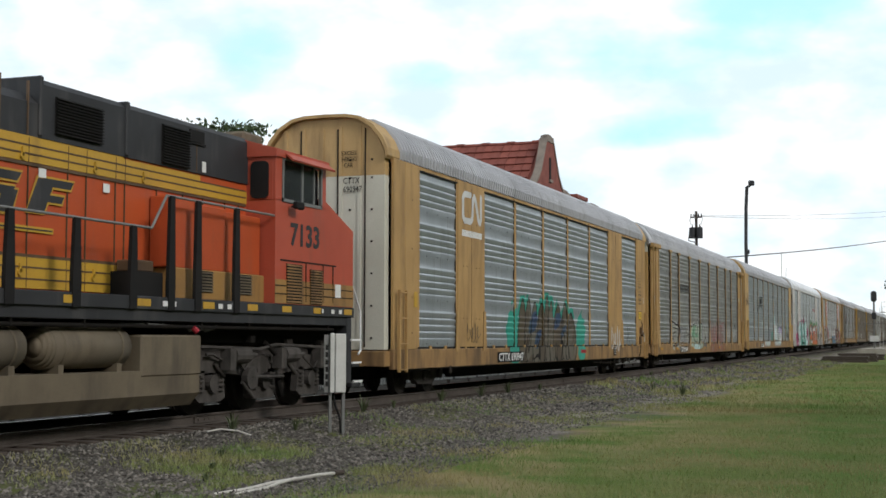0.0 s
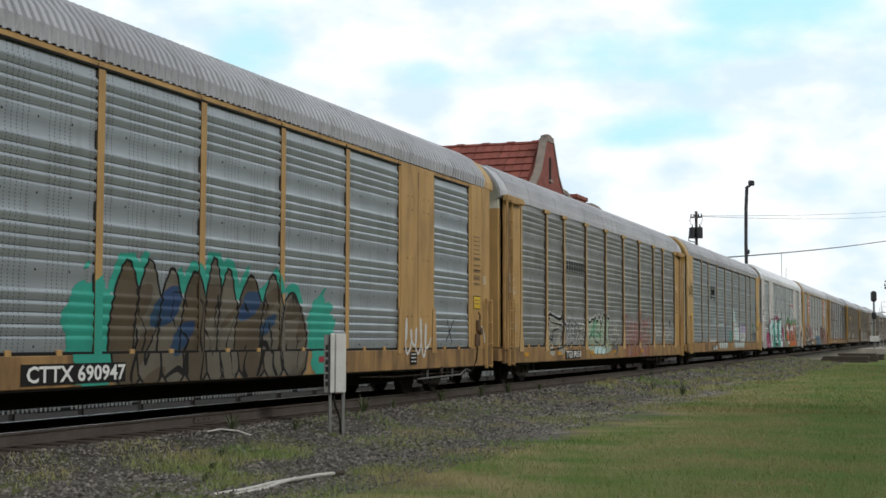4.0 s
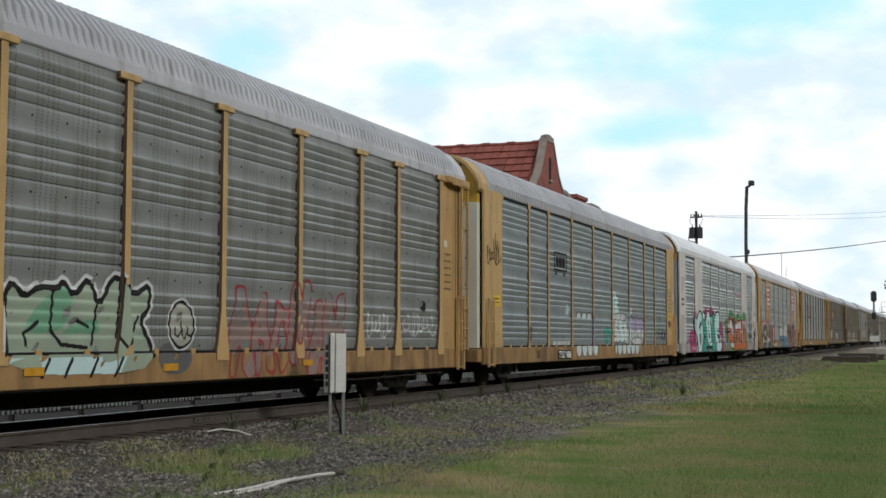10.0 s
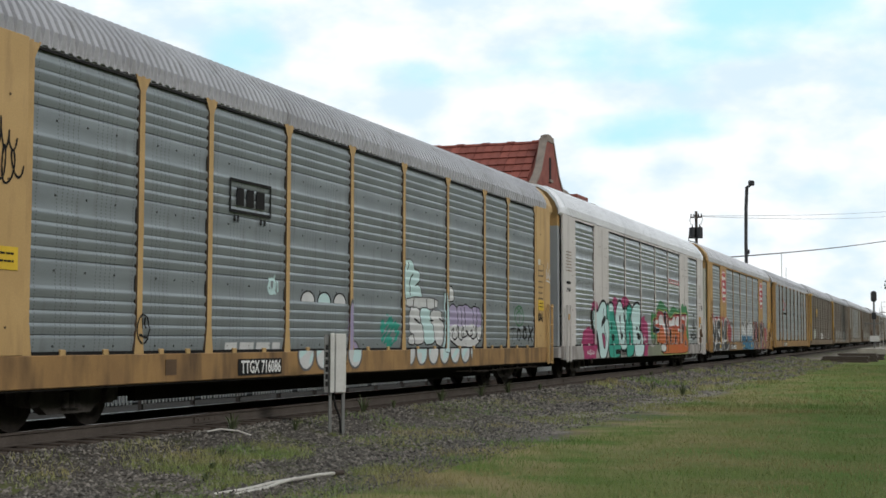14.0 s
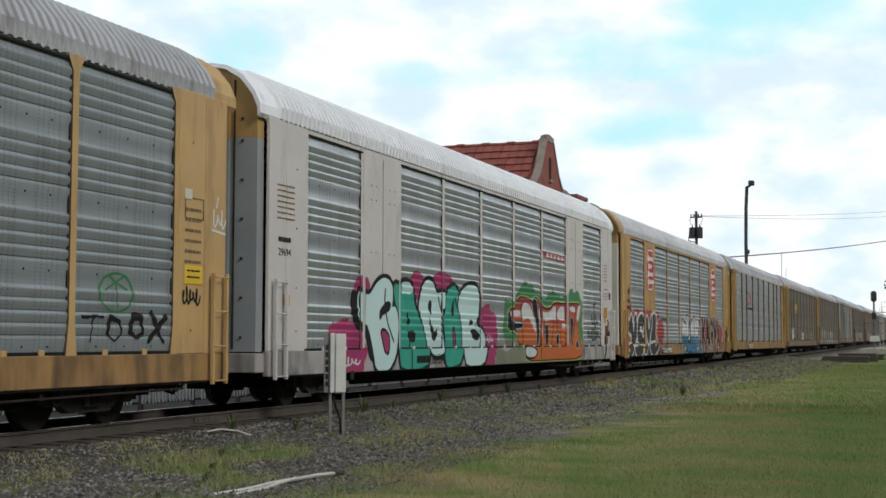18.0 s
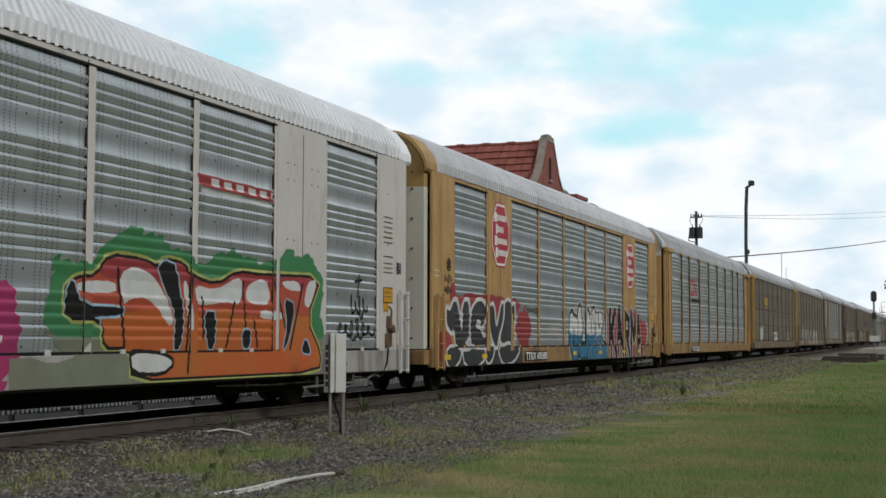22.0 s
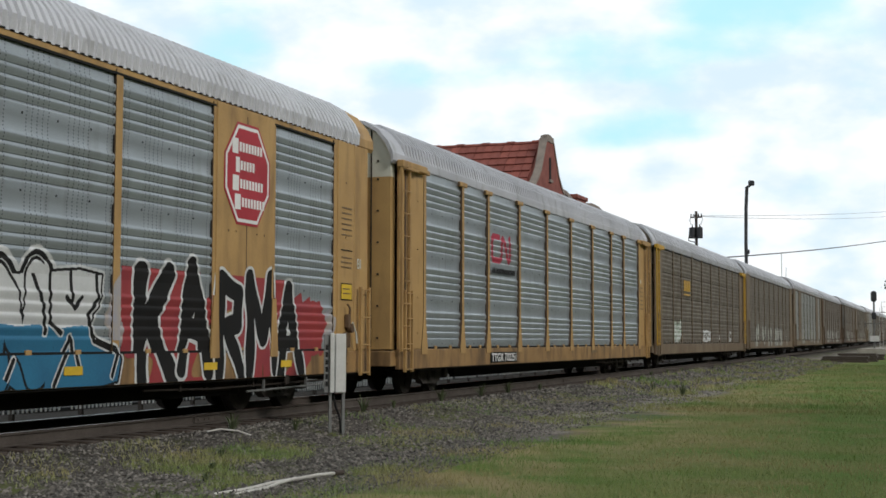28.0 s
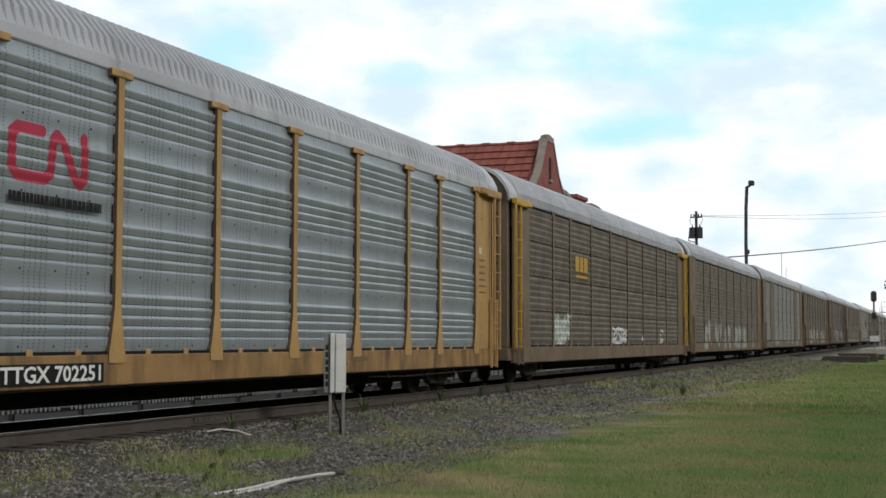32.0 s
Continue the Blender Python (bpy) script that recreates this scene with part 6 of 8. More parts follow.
def rule4(X, Z):
    e = stencil(X, Z, [(-9.3, 2.28), (-9.1, 2.22), (-8.8, 2.2), (-8.5, 2.44), (-8.15, 2.58), (-7.8, 2.58), (-7.55, 2.42), (-7.55, 2.14), (-7.6, 1.96), (-7.4, 2), (-7.25, 1.82), (-7.2, 1.58), (-7.25, 1.26), (-7.35, 0.9), (-7.75, 0.6), (-8.45, 0.6), (-8.65, 1.14), (-8.9, 1.56), (-9.1, 1.6), (-9.3, 1.72)])
    e1 = stencil(X, Z, [(-8.3, 1.76), (-8.25, 1.92), (-7.85, 2.1), (-7.65, 2.06), (-7.7, 1.92), (-7.9, 1.84), (-8.1, 1.8), (-8.25, 1.68)])
    e2 = stencil(X, Z, [(-8.25, 1.44), (-8.1, 1.52), (-7.9, 1.48), (-7.7, 1.34), (-7.7, 1.06), (-7.8, 0.92), (-8, 1), (-8.1, 1.18)])
    a = stencil(X, Z, [(-7.45, 2.5), (-7.15, 2.46), (-6.8, 2.56), (-6.45, 2.56), (-6.25, 2.46), (-6.2, 2.24), (-5.9, 1.82), (-5.55, 1.52), (-5.3, 1.22), (-5.25, 0.92), (-5.4, 0.64), (-7, 0.6), (-7.15, 0.94), (-7.25, 1.74), (-7.5, 2.3)])
    a1 = stencil(X, Z, [(-6.6, 1.92), (-6.5, 1.76), (-6.4, 1.62), (-6.6, 1.6)])
    a2 = stencil(X, Z, [(-6.6, 1.44), (-6.15, 1.48), (-6.05, 1.3), (-6.2, 1.2), (-6.45, 1.26)])
    g = stencil(X, Z, [(-5.8, 2.2), (-5.7, 2.44), (-5.5, 2.62), (-5.15, 2.68), (-4.85, 2.56), (-4.75, 2.36), (-4.2, 2.42), (-4.05, 2.28), (-4.05, 2.04), (-4.3, 1.96), (-4.4, 1.72), (-4.35, 1.36), (-4.2, 1.04), (-4.45, 0.9), (-4.9, 0.88), (-5.2, 1), (-5.55, 1.56), (-5.85, 1.96)])
    g1 = stencil(X, Z, [(-5.25, 2.06), (-5.15, 2.2), (-5, 2.16), (-5.05, 1.92), (-5.15, 1.84)])
    g2 = stencil(X, Z, [(-5.25, 1.84), (-5.1, 1.48), (-4.95, 1.22), (-4.7, 1.32), (-4.65, 1.58), (-4.8, 1.42), (-5, 1.56)])
    k = stencil(X, Z, [(-4, 2.44), (-3.7, 2.56), (-3.45, 2.6), (-3.2, 2.48), (-3.1, 2.18), (-3.2, 2.02), (-3, 1.88), (-2.85, 1.2), (-2.95, 0.88), (-3.2, 0.66), (-4.1, 0.6), (-4.25, 0.88), (-4.15, 1.26), (-4.35, 1.8), (-4.1, 1.98)])
    k1 = stencil(X, Z, [(-3.7, 1.88), (-3.5, 2.32), (-3.45, 1.98), (-3.6, 1.84)])
    k2 = stencil(X, Z, [(-3.65, 1.54), (-3.5, 1.62), (-3.35, 1.36), (-3.35, 1.08), (-3.5, 1.04)])
    b = stencil(X, Z, [(-3.05, 2.42), (-2.7, 2.6), (-2.15, 2.68), (-1.75, 2.64), (-1.55, 2.4), (-1.55, 1.98), (-1.8, 1.64), (-1.35, 1.52), (-1.1, 1.36), (-1, 1), (-1.3, 0.62), (-2.65, 0.6), (-2.85, 0.96), (-2.9, 1.6), (-3.2, 2.18)])
    b1 = stencil(X, Z, [(-2.35, 1.78), (-2.1, 1.76), (-2.1, 1.66), (-2.35, 1.64)])
    b2 = stencil(X, Z, [(-2.3, 1.52), (-1.9, 1.54), (-1.5, 1.4), (-1.65, 1.26), (-2.05, 1.28)])
    shade = stencil(X, Z, [(-9.6, 2.3), (-9.35, 2.2), (-9.25, 1.6), (-8.9, 1.56), (-8.55, 0.8), (-8.8, 0.88), (-9.05, 1.44), (-9.45, 1.52), (-9.65, 1.88)])
    eyes = np.minimum.reduce([e1, e2, a1, a2, g1, g2, k1, k2, b1, b2])
    row = layers((shade, 2, 2, 0.02), (a, 1, 2, 0.06), (e, 0, 2, 0.06), (g, 0, 2, 0.06), (k, 1, 2, 0.055), (b, 0, 2, 0.06))
    row = np.where((row >= 0) & (eyes < -0.05), np.where((np.minimum(e2, k2) < -0.05), 4, 2), np.where((row >= 0) & (eyes < 0.01), 2, row))
    row = np.where((row == 1) & (Z > 2.3 + 0.06 * rough(X, Z, 4, 9)) & (X > -6.9) & (X < -6.2), 0, row)
    cuts = strokes_field(X, Z, [(-7.97, 2.34, -8.0, 2.14), (-8.0, 2.14, -7.94, 1.84), (-7.94, 1.84, -7.8, 1.58), (-7.8, 1.58, -7.5, 1.24), (-6.55, 1.44, -6.4, 1.2), (-6.4, 1.2, -6.38, 0.62), (-3.42, 2.28, -3.16, 1.98), (-1.55, 1.95, -1.85, 1.64), (-4.05, 2.05, -4.35, 1.95), (-4.35, 1.95, -4.6, 2.28)])
    row = np.where((row >= 0) & (cuts < 0.032), 2, row)
    ring = np.minimum.reduce([e, a, g, k, b])
    o = stencil(X, Z, [(0.85, 1.96), (1.15, 2.16), (1.6, 2.2), (1.9, 2.52), (2.85, 2.5), (3.2, 2.4), (3.4, 2.54), (4, 2.5), (4.15, 2.32), (5, 2.2), (5.7, 2.46), (6.55, 2.44), (8.95, 2.5), (8.3, 1.66), (8.95, 1.02), (8.85, 0.64), (5.05, 0.64), (2.45, 0.64), (2.45, 1.12), (1.8, 1.12), (1.75, 1.54), (0.9, 1.52)])
    w1 = stencil(X, Z, [(1.2, 2.08), (2.1, 2.12), (2.15, 1.94), (1.2, 1.92)])
    w2 = stencil(X, Z, [(2.2, 2.24), (2.6, 2.36), (3.1, 2.24), (3.45, 1.96), (3.7, 1.54), (3.55, 1.46), (3.25, 1.74), (2.9, 1.9), (2.5, 1.88), (2.3, 1.76)])
    w3 = stencil(X, Z, [(3.95, 2.2), (4.1, 2.2), (4.25, 1.66), (4.25, 1.4), (4.15, 1.44)])
    w4 = stencil(X, Z, [(4.25, 2.16), (5, 2.08), (5.7, 2.34), (5.95, 2.2), (5.8, 1.86), (5.25, 1.9), (4.8, 1.84), (4.35, 1.82)])
    w5 = stencil(X, Z, [(6, 1.98), (6.1, 2.24), (6.7, 2.36), (6.95, 2.06), (6.8, 1.88), (6.25, 1.88)])
    w6 = stencil(X, Z, [(7.2, 2.32), (7.9, 2.36), (8.05, 2.16), (7.45, 2.18)])
    w7 = stencil(X, Z, [(8.3, 2.36), (8.75, 2.42), (8.4, 1.86), (8.15, 1.92)])
    w8 = stencil(X, Z, [(6.55, 1.8), (7.35, 1.76), (7.3, 1.62), (6.5, 1.64)])
    w9 = stencil(X, Z, [(2.45, 1.08), (3.3, 1.04), (3.65, 0.92), (3.3, 0.76), (2.5, 0.8)])
    d1 = stencil(X, Z, [(0.9, 1.88), (1.1, 2.14), (1.25, 1.74), (2.3, 1.74), (2.3, 1.62), (1.5, 1.58), (1.75, 1.54), (1.75, 1.12), (1.6, 1.12), (1.5, 1.48), (0.9, 1.52)])
    d2 = stencil(X, Z, [(3.2, 2.36), (3.4, 2.5), (3.75, 2.42), (4, 1.64), (3.9, 1.12), (3.7, 1.12), (3.75, 1.64), (3.45, 2.06)])
    d3 = stencil(X, Z, [(4.6, 1.72), (5, 1.72), (4.95, 1.12), (4.75, 1.12)])
    d4 = stencil(X, Z, [(5.9, 1.44), (6.2, 1.44), (6.15, 1.1), (5.9, 1.16)])
    d5 = stencil(X, Z, [(7.35, 2.02), (7.8, 1.92), (7.55, 1.28), (7.3, 1.04), (7.5, 1.52)])
    d6 = stencil(X, Z, [(8.05, 1.04), (8.25, 1.32), (8.5, 1)])
    white = np.minimum.reduce([w1, w2, w3, w4, w5, w6, w7, w8])
    dark = np.minimum.reduce([d1, d2, d3, d4, d5, d6])
    seams = strokes_field(X, Z, [(2.15, 2.3, 2.35, 1.15), (4.2, 2.25, 4.05, 0.75), (4.55, 1.95, 4.6, 1.3), (5.6, 1.9, 5.35, 1.15), (6.3, 1.6, 6.45, 1.15), (7.0, 2.3, 7.4, 1.5), (8.1, 2.3, 7.6, 1.1), (5.9, 2.25, 6.0, 1.5)])
    glow = Z + 0.1 * rough(X, Z, 8, 3)
    pink = np.minimum.reduce([np.hypot((X + 9.9) / 1.0, (Z - 0.95) / 0.8), np.hypot((X + 9.15) / 0.35, (Z - 2.35) / 0.25), np.hypot((X + 6.0) / 0.5, (Z - 2.5) / 0.35), np.hypot((X + 4.3) / 0.75, (Z - 2.55) / 0.35), np.hypot((X + 0.95) / 0.9, (Z - 1.35) / 0.95)]) + 0.14 * rough(X, Z, 3, 3.5) + 0.1 * rough(X, Z, 23, 11)
    green = o + 0.16 * rough(X, Z, 5, 3.2) + 0.08 * rough(X, Z, 25, 10) - 0.1 * np.sin(X * 2.6) * (Z > 2.2)
    s = np.minimum(scribble(X, Z, 9.8, 11.5, 1.25, 1.7, 35, 6), np.minimum(scribble(X, Z, 10.4, 11.2, 1.7, 2.2, 36, 4), strokes_field(X, Z, [(10.75, 2.15, 10.8, 2.6), (10.6, 2.45, 10.95, 2.5)])))
    tag = np.minimum(scribble(X, Z, -10.3, -9.35, 0.74, 0.92, 37, 5), scribble(X, Z, -1.05, -0.45, 1.2, 1.4, 38, 4))
    purple = (X > -0.3) & (X < 9.3) & (Z < 1.02 + 0.1 * rough(X, Z, 9, 3))
    ends = np.maximum(np.abs(X - 5.0) / 0.28, np.abs(Z - 0.88) / 0.05)
    return choose(((row >= 0), row), (w9 < 0, 8), (w9 < 0.06, 2), ((o < 0) & (seams < 0.03), 2), ((o < 0) & (white < 0), 8), ((o < 0) & (dark < 0), 2), ((o < 0) & (dark < 0.035), 11), ((o < 0) & (Z < 0.98) & (X > 4.2) & (X < 6.1) & (rough(X, Z, 12, 1.6) > -0.1), 6), ((o < -0.05) & (glow > 2.15), 7), ((o < -0.05) & (glow > 1.72), 12), ((o < -0.05), 3), (o < 0, 2), (o < 0.045, 9), (tag < 0.02, 8), (purple & (rough(X, Z, 12, 1.3) > 0.25), 6), (purple & (X < 2.4), 13), ((green < 0.3) & (Z > 1.3) & (X > 0.3), 5), ((green < 0.4) & (Z < 1.4) & (X > -0.4), 13), (ring < 0.1, 2), (pink < 0.95, 4), (s < 0.028, 2))


spray(car4, "solid", "a", "plain", -11.0, 11.7, 0.62, 2.95, rule4, ["mint", "teal", "black", "orange", "pink", "green", "purple", "red", "white", "lime", "navy", "sky", "vermilion", "sage"], "large mint, teal, magenta and orange spray lettering")

# fifth car
octagon(car5, -8.1, 4.1, 1.62, 1.75, -1.536)
octagon(car5, 8.1, 4.1, 1.62, 1.75, -1.536)
number_board(car5, -5.85, -3.5, "TTGX 692885")
bars(car5, -13.15, -12.85, 2.7, 2.95, 2, M["cream"], seed=17, y=-1.537)


def rule5(X, Z):
    u = stencil(X, Z, [(-12.35, 2.02), (-12.1, 1.94), (-11.85, 2.2), (-11.4, 2.2), (-11.2, 1.6), (-11.1, 1.44), (-11, 2.2), (-10.55, 2.24), (-10.5, 1.76), (-10.55, 1.32), (-10.9, 1.2), (-10.55, 1.08), (-11.5, 1.08), (-11.8, 1.56), (-12, 1.44), (-12.35, 1.64)])
    c = stencil(X, Z, [(-10.45, 1.76), (-10.3, 2.02), (-10, 2.22), (-9.6, 2.28), (-9.25, 2.16), (-9.2, 1.86), (-9.6, 1.56), (-9.7, 1.8), (-9.95, 1.78), (-10.05, 1.56), (-9.6, 1.52), (-9.55, 1.36), (-9.1, 1.28), (-9.05, 1.12), (-10.35, 1.12), (-10.45, 1.36)])
    a = stencil(X, Z, [(-9.1, 2.12), (-8.7, 2.2), (-8.55, 1.66), (-8.4, 1.6), (-8.05, 2.24), (-7.8, 2.24), (-7.9, 1.72), (-8.25, 1.44), (-8.45, 1), (-8.95, 1.38)])
    n = stencil(X, Z, [(-7.75, 2.28), (-7.35, 2.34), (-6.95, 2.16), (-6.7, 2.28), (-6.6, 2), (-6.8, 1.64), (-6.65, 1.28), (-7.1, 1.2), (-7.45, 1.24), (-7.9, 1.16), (-8.2, 1.28), (-7.75, 1.84)])
    l1 = stencil(X, Z, [(-12.3, 1.08), (-11.25, 1.08), (-11.35, 0.8), (-11.75, 0.6), (-12.3, 0.64)])
    l2 = stencil(X, Z, [(-11.2, 1.04), (-9.45, 1.04), (-9.4, 0.8), (-10.05, 0.58), (-11, 0.64)])
    l3 = stencil(X, Z, [(-9.35, 1.06), (-8.65, 1.12), (-8.75, 0.8), (-9.15, 0.64), (-9.35, 0.76)])
    l4 = stencil(X, Z, [(-8.35, 1.04), (-7.45, 1.16), (-6.25, 1.04), (-6.85, 0.68), (-7.9, 0.6)])
    row = layers((l1, 6, 1, 0.07), (l2, 6, 1, 0.07), (l3, 6, 1, 0.07), (l4, 6, 1, 0.07), (u, 6, 1, 0.11), (c, 6, 1, 0.11), (a, 6, 1, 0.1), (n, 6, 1, 0.1))
    bl = stencil(X, Z, [(1.4, 2.06), (3.95, 2.28), (3.9, 1.8), (3.65, 1.56), (3.7, 1.28), (4.4, 1.1), (4.25, 0.56), (1.45, 0.6)])
    word, f = fat_row(X, Z, "karma", 4.75, 10.35, 0.72, 2.35, 45, 0.16, 0.055, 0.03, 0.06)
    second = np.where(word == 50, 1, np.where(word >= 0, 0, -1))
    b, e = fat_row(X, Z, "oln", -0.75, 2.6, 0.82, 2.1, 43, 0.22, 0.045, 0.04, 0.1)
    ribbon = strokes_field(X, Z, [(2.35, 2.2, 2.6, 1.75), (2.6, 1.75, 2.65, 1.35), (2.75, 2.2, 2.75, 1.5), (2.75, 1.5, 3.0, 1.35), (3.2, 2.2, 3.25, 1.8), (3.1, 1.85, 3.3, 1.7), (3.3, 1.7, 3.45, 1.85), (3.8, 2.25, 3.85, 1.85), (3.85, 1.85, 3.6, 1.6), (3.6, 1.6, 3.75, 1.25), (3.75, 1.25, 4.3, 1.1), (4.3, 1.1, 4.15, 0.75), (1.95, 1.0, 1.75, 0.65), (3.2, 1.3, 2.8, 0.65), (3.2, 1.3, 3.35, 0.9)])
    base = np.minimum(bl, 0.5 * (e - 0.28))
    red = np.minimum(np.hypot((X - 10.6) / 0.85, (Z - 1.5) / 0.6), np.minimum(np.hypot((X + 5.8) / 0.75, (Z - 1.6) / 0.6), np.hypot((X + 9.0) / 3.4, (Z - 2.15) / 0.3))) + 0.18 * rough(X, Z, 4, 5) + 0.15 * rough(X, Z, 24, 12)
    red = np.minimum(red, np.hypot((X + 11.85) / 0.3, (Z - 2.4) / 0.4) + np.clip(Z - 2.4, 0, 1))
    red = np.minimum(red, np.hypot((X + 12.5) / 0.6, (Z - 1.1) / 0.4))
    blue = (X > -1.0) & (X < 4.4) & (Z < 1.45 + 0.06 * rough(X, Z, 6, 4))
    side = np.minimum(np.hypot((X - 11.3) / 0.55, (Z - 1.6) / 0.35), np.minimum(np.hypot((X + 2.6) / 1.1, (Z - 1.6) / 0.3), np.hypot((X - 4.3) / 0.35, (Z - 1.7) / 0.6))) + 0.4 * rough(X, Z, 14, 7)
    tags = np.minimum(np.abs(np.hypot(X + 12.2, Z - 3.08) - 0.14), strokes_field(X, Z, [(-12.3, 2.97, -12.18, 3.22), (-12.18, 3.22, -12.1, 2.97), (-12.1, 2.97, -12.33, 3.13), (-12.33, 3.13, -12.07, 3.13), (-12.07, 3.13, -12.3, 2.97)]))
    tags = np.minimum(tags, np.minimum(scribble(X, Z, -12.5, -12.0, 2.62, 2.86, 47, 4), scribble(X, Z, -12.5, -12.05, 2.36, 2.58, 48, 5)))
    small = scribble(X, Z, -5.5, -4.4, 2.05, 2.2, 49, 8)
    return choose((tags < 0.016, 0), (small < 0.014, 5), (row >= 0, row), (second >= 0, second), ((bl < 0) & (ribbon < 0.035), 0), ((bl < 0) & (ribbon < 0.06), 1), ((b == 50) & (X < 2.6), 0), ((base < 0) & blue, 3), (base < 0, 1), (base < 0.04, 0), (base < 0.075, 1), ((f < 0.5) & (rough(X, Z, 71, 2.2) > -0.2) & (Z < 2.35) & (Z > 0.62), 2), (red < 0.95, 2), ((Z < 1.05) & (X < -6.1) & (X > -12.4) & (rough(X, Z, 31, 3.0) > -0.2), 6), ((side < 0.75) & (X > 4), 7), (side < 0.6, 7))


spray(car5, "solid", "a", "plain", -13.1, 12.0, 0.62, 3.3, rule5, ["black", "white", "red", "blue", "grey", "umber", "charcoal", "haze"], "black, white, blue and red spray lettering")
for x in (-12.5, -9.7, -0.5, 3.0, 6.7, 9.4):
    plate("reflector", car5, x, x + 0.42, 0.78, 0.9, -1.548, M["sign_yellow"], "yellow reflector")

# sixth car
tall_ladders(car6, "yellow", "yellow")
worm(car6, "open", "flared", -6.72, -5.02, 3.35, 4.1, "crimson")
bars(car6, -6.75, -4.7, 3.0, 3.24, 1, M["black"], y=-1.53, seed=11)
number_board(car6, -6.95, -4.6, "TTGX 702251")
bars(car6, 4.0, 4.8, 0.8, 0.98, 1, M["print"], seed=12)

# seventh car
tall_ladders(car7, "loco_yellow", "loco_yellow")
bm = boxes((-6.5, -6.0, -1.52, -1.515, 3.5, 4.0), (-5.9, -5.5, -1.52, -1.515, 3.5, 4.0), (-5.4, -4.9, -1.52, -1.515, 3.5, 4.0), (-6.5, -4.9, -1.52, -1.515, 3.3, 3.38))
part("emblem", bm, M["loco_yellow"], car7, "yellow emblem bars")


def rule7(X, Z):
    a = np.minimum(letters(X, Z, "msgsmkosm", -9.0, -4.4, 1.2, 2.0, 51, 0.2, 0.2), scribble(X, Z, -3.5, 8.5, 1.15, 1.7, 52, 16))
    gate = (rough(X, Z * 0.2, 5, 0.8) > -0.1)
    return choose(((a < 0.06) & gate, 0), ((a < 0.16) & gate & (X < -4), 1))


spray(car7, "open", "c", "slim", -9.4, 9.4, 1.12, 2.3, rule7, ["white", "pale"], "faded white spray lettering")


def far_rule(seed, w):
    def rule(X, Z):
        a = strokes_field(X, Z, glyph_row("seamogkrmsae", -w, w, 1.0, 1.9, seed, 0.2)) + 0.15 * rough(X, Z, seed, 4)
        gate = rough(X, Z * 0.2, seed + 2, 0.9) > 0.0
        return choose(((a < 0.2) & gate, 0), ((a < 0.3) & gate, 1))
    return rule


for i, (car, c) in enumerate(CARS):
    if 7 <= i < 13:
        spray(car, "open", "b", "slim", -10, 10, 0.75, 2.2, far_rule(60 + i, 9.5), ["bone", "grey"], "faded pale spray lettering", 0.04, 0.06)
for car in (car1,):
    plate("placard", car, -12.1, -11.9, 2.0, 2.35, -1.537, M["loco_yellow"], "small yellow placard")
    bars(car, 12.0, 12.5, 2.6, 3.4, 5, M["print"], seed=14)
for car in (car2, car3, car6):
    bars(car, 12.0, 12.5, 2.4, 3.4, 6, M["print"], seed=15)
    plate("placard", car, 11.98, 12.2, 3.5, 3.66, -1.537, M["cream"])


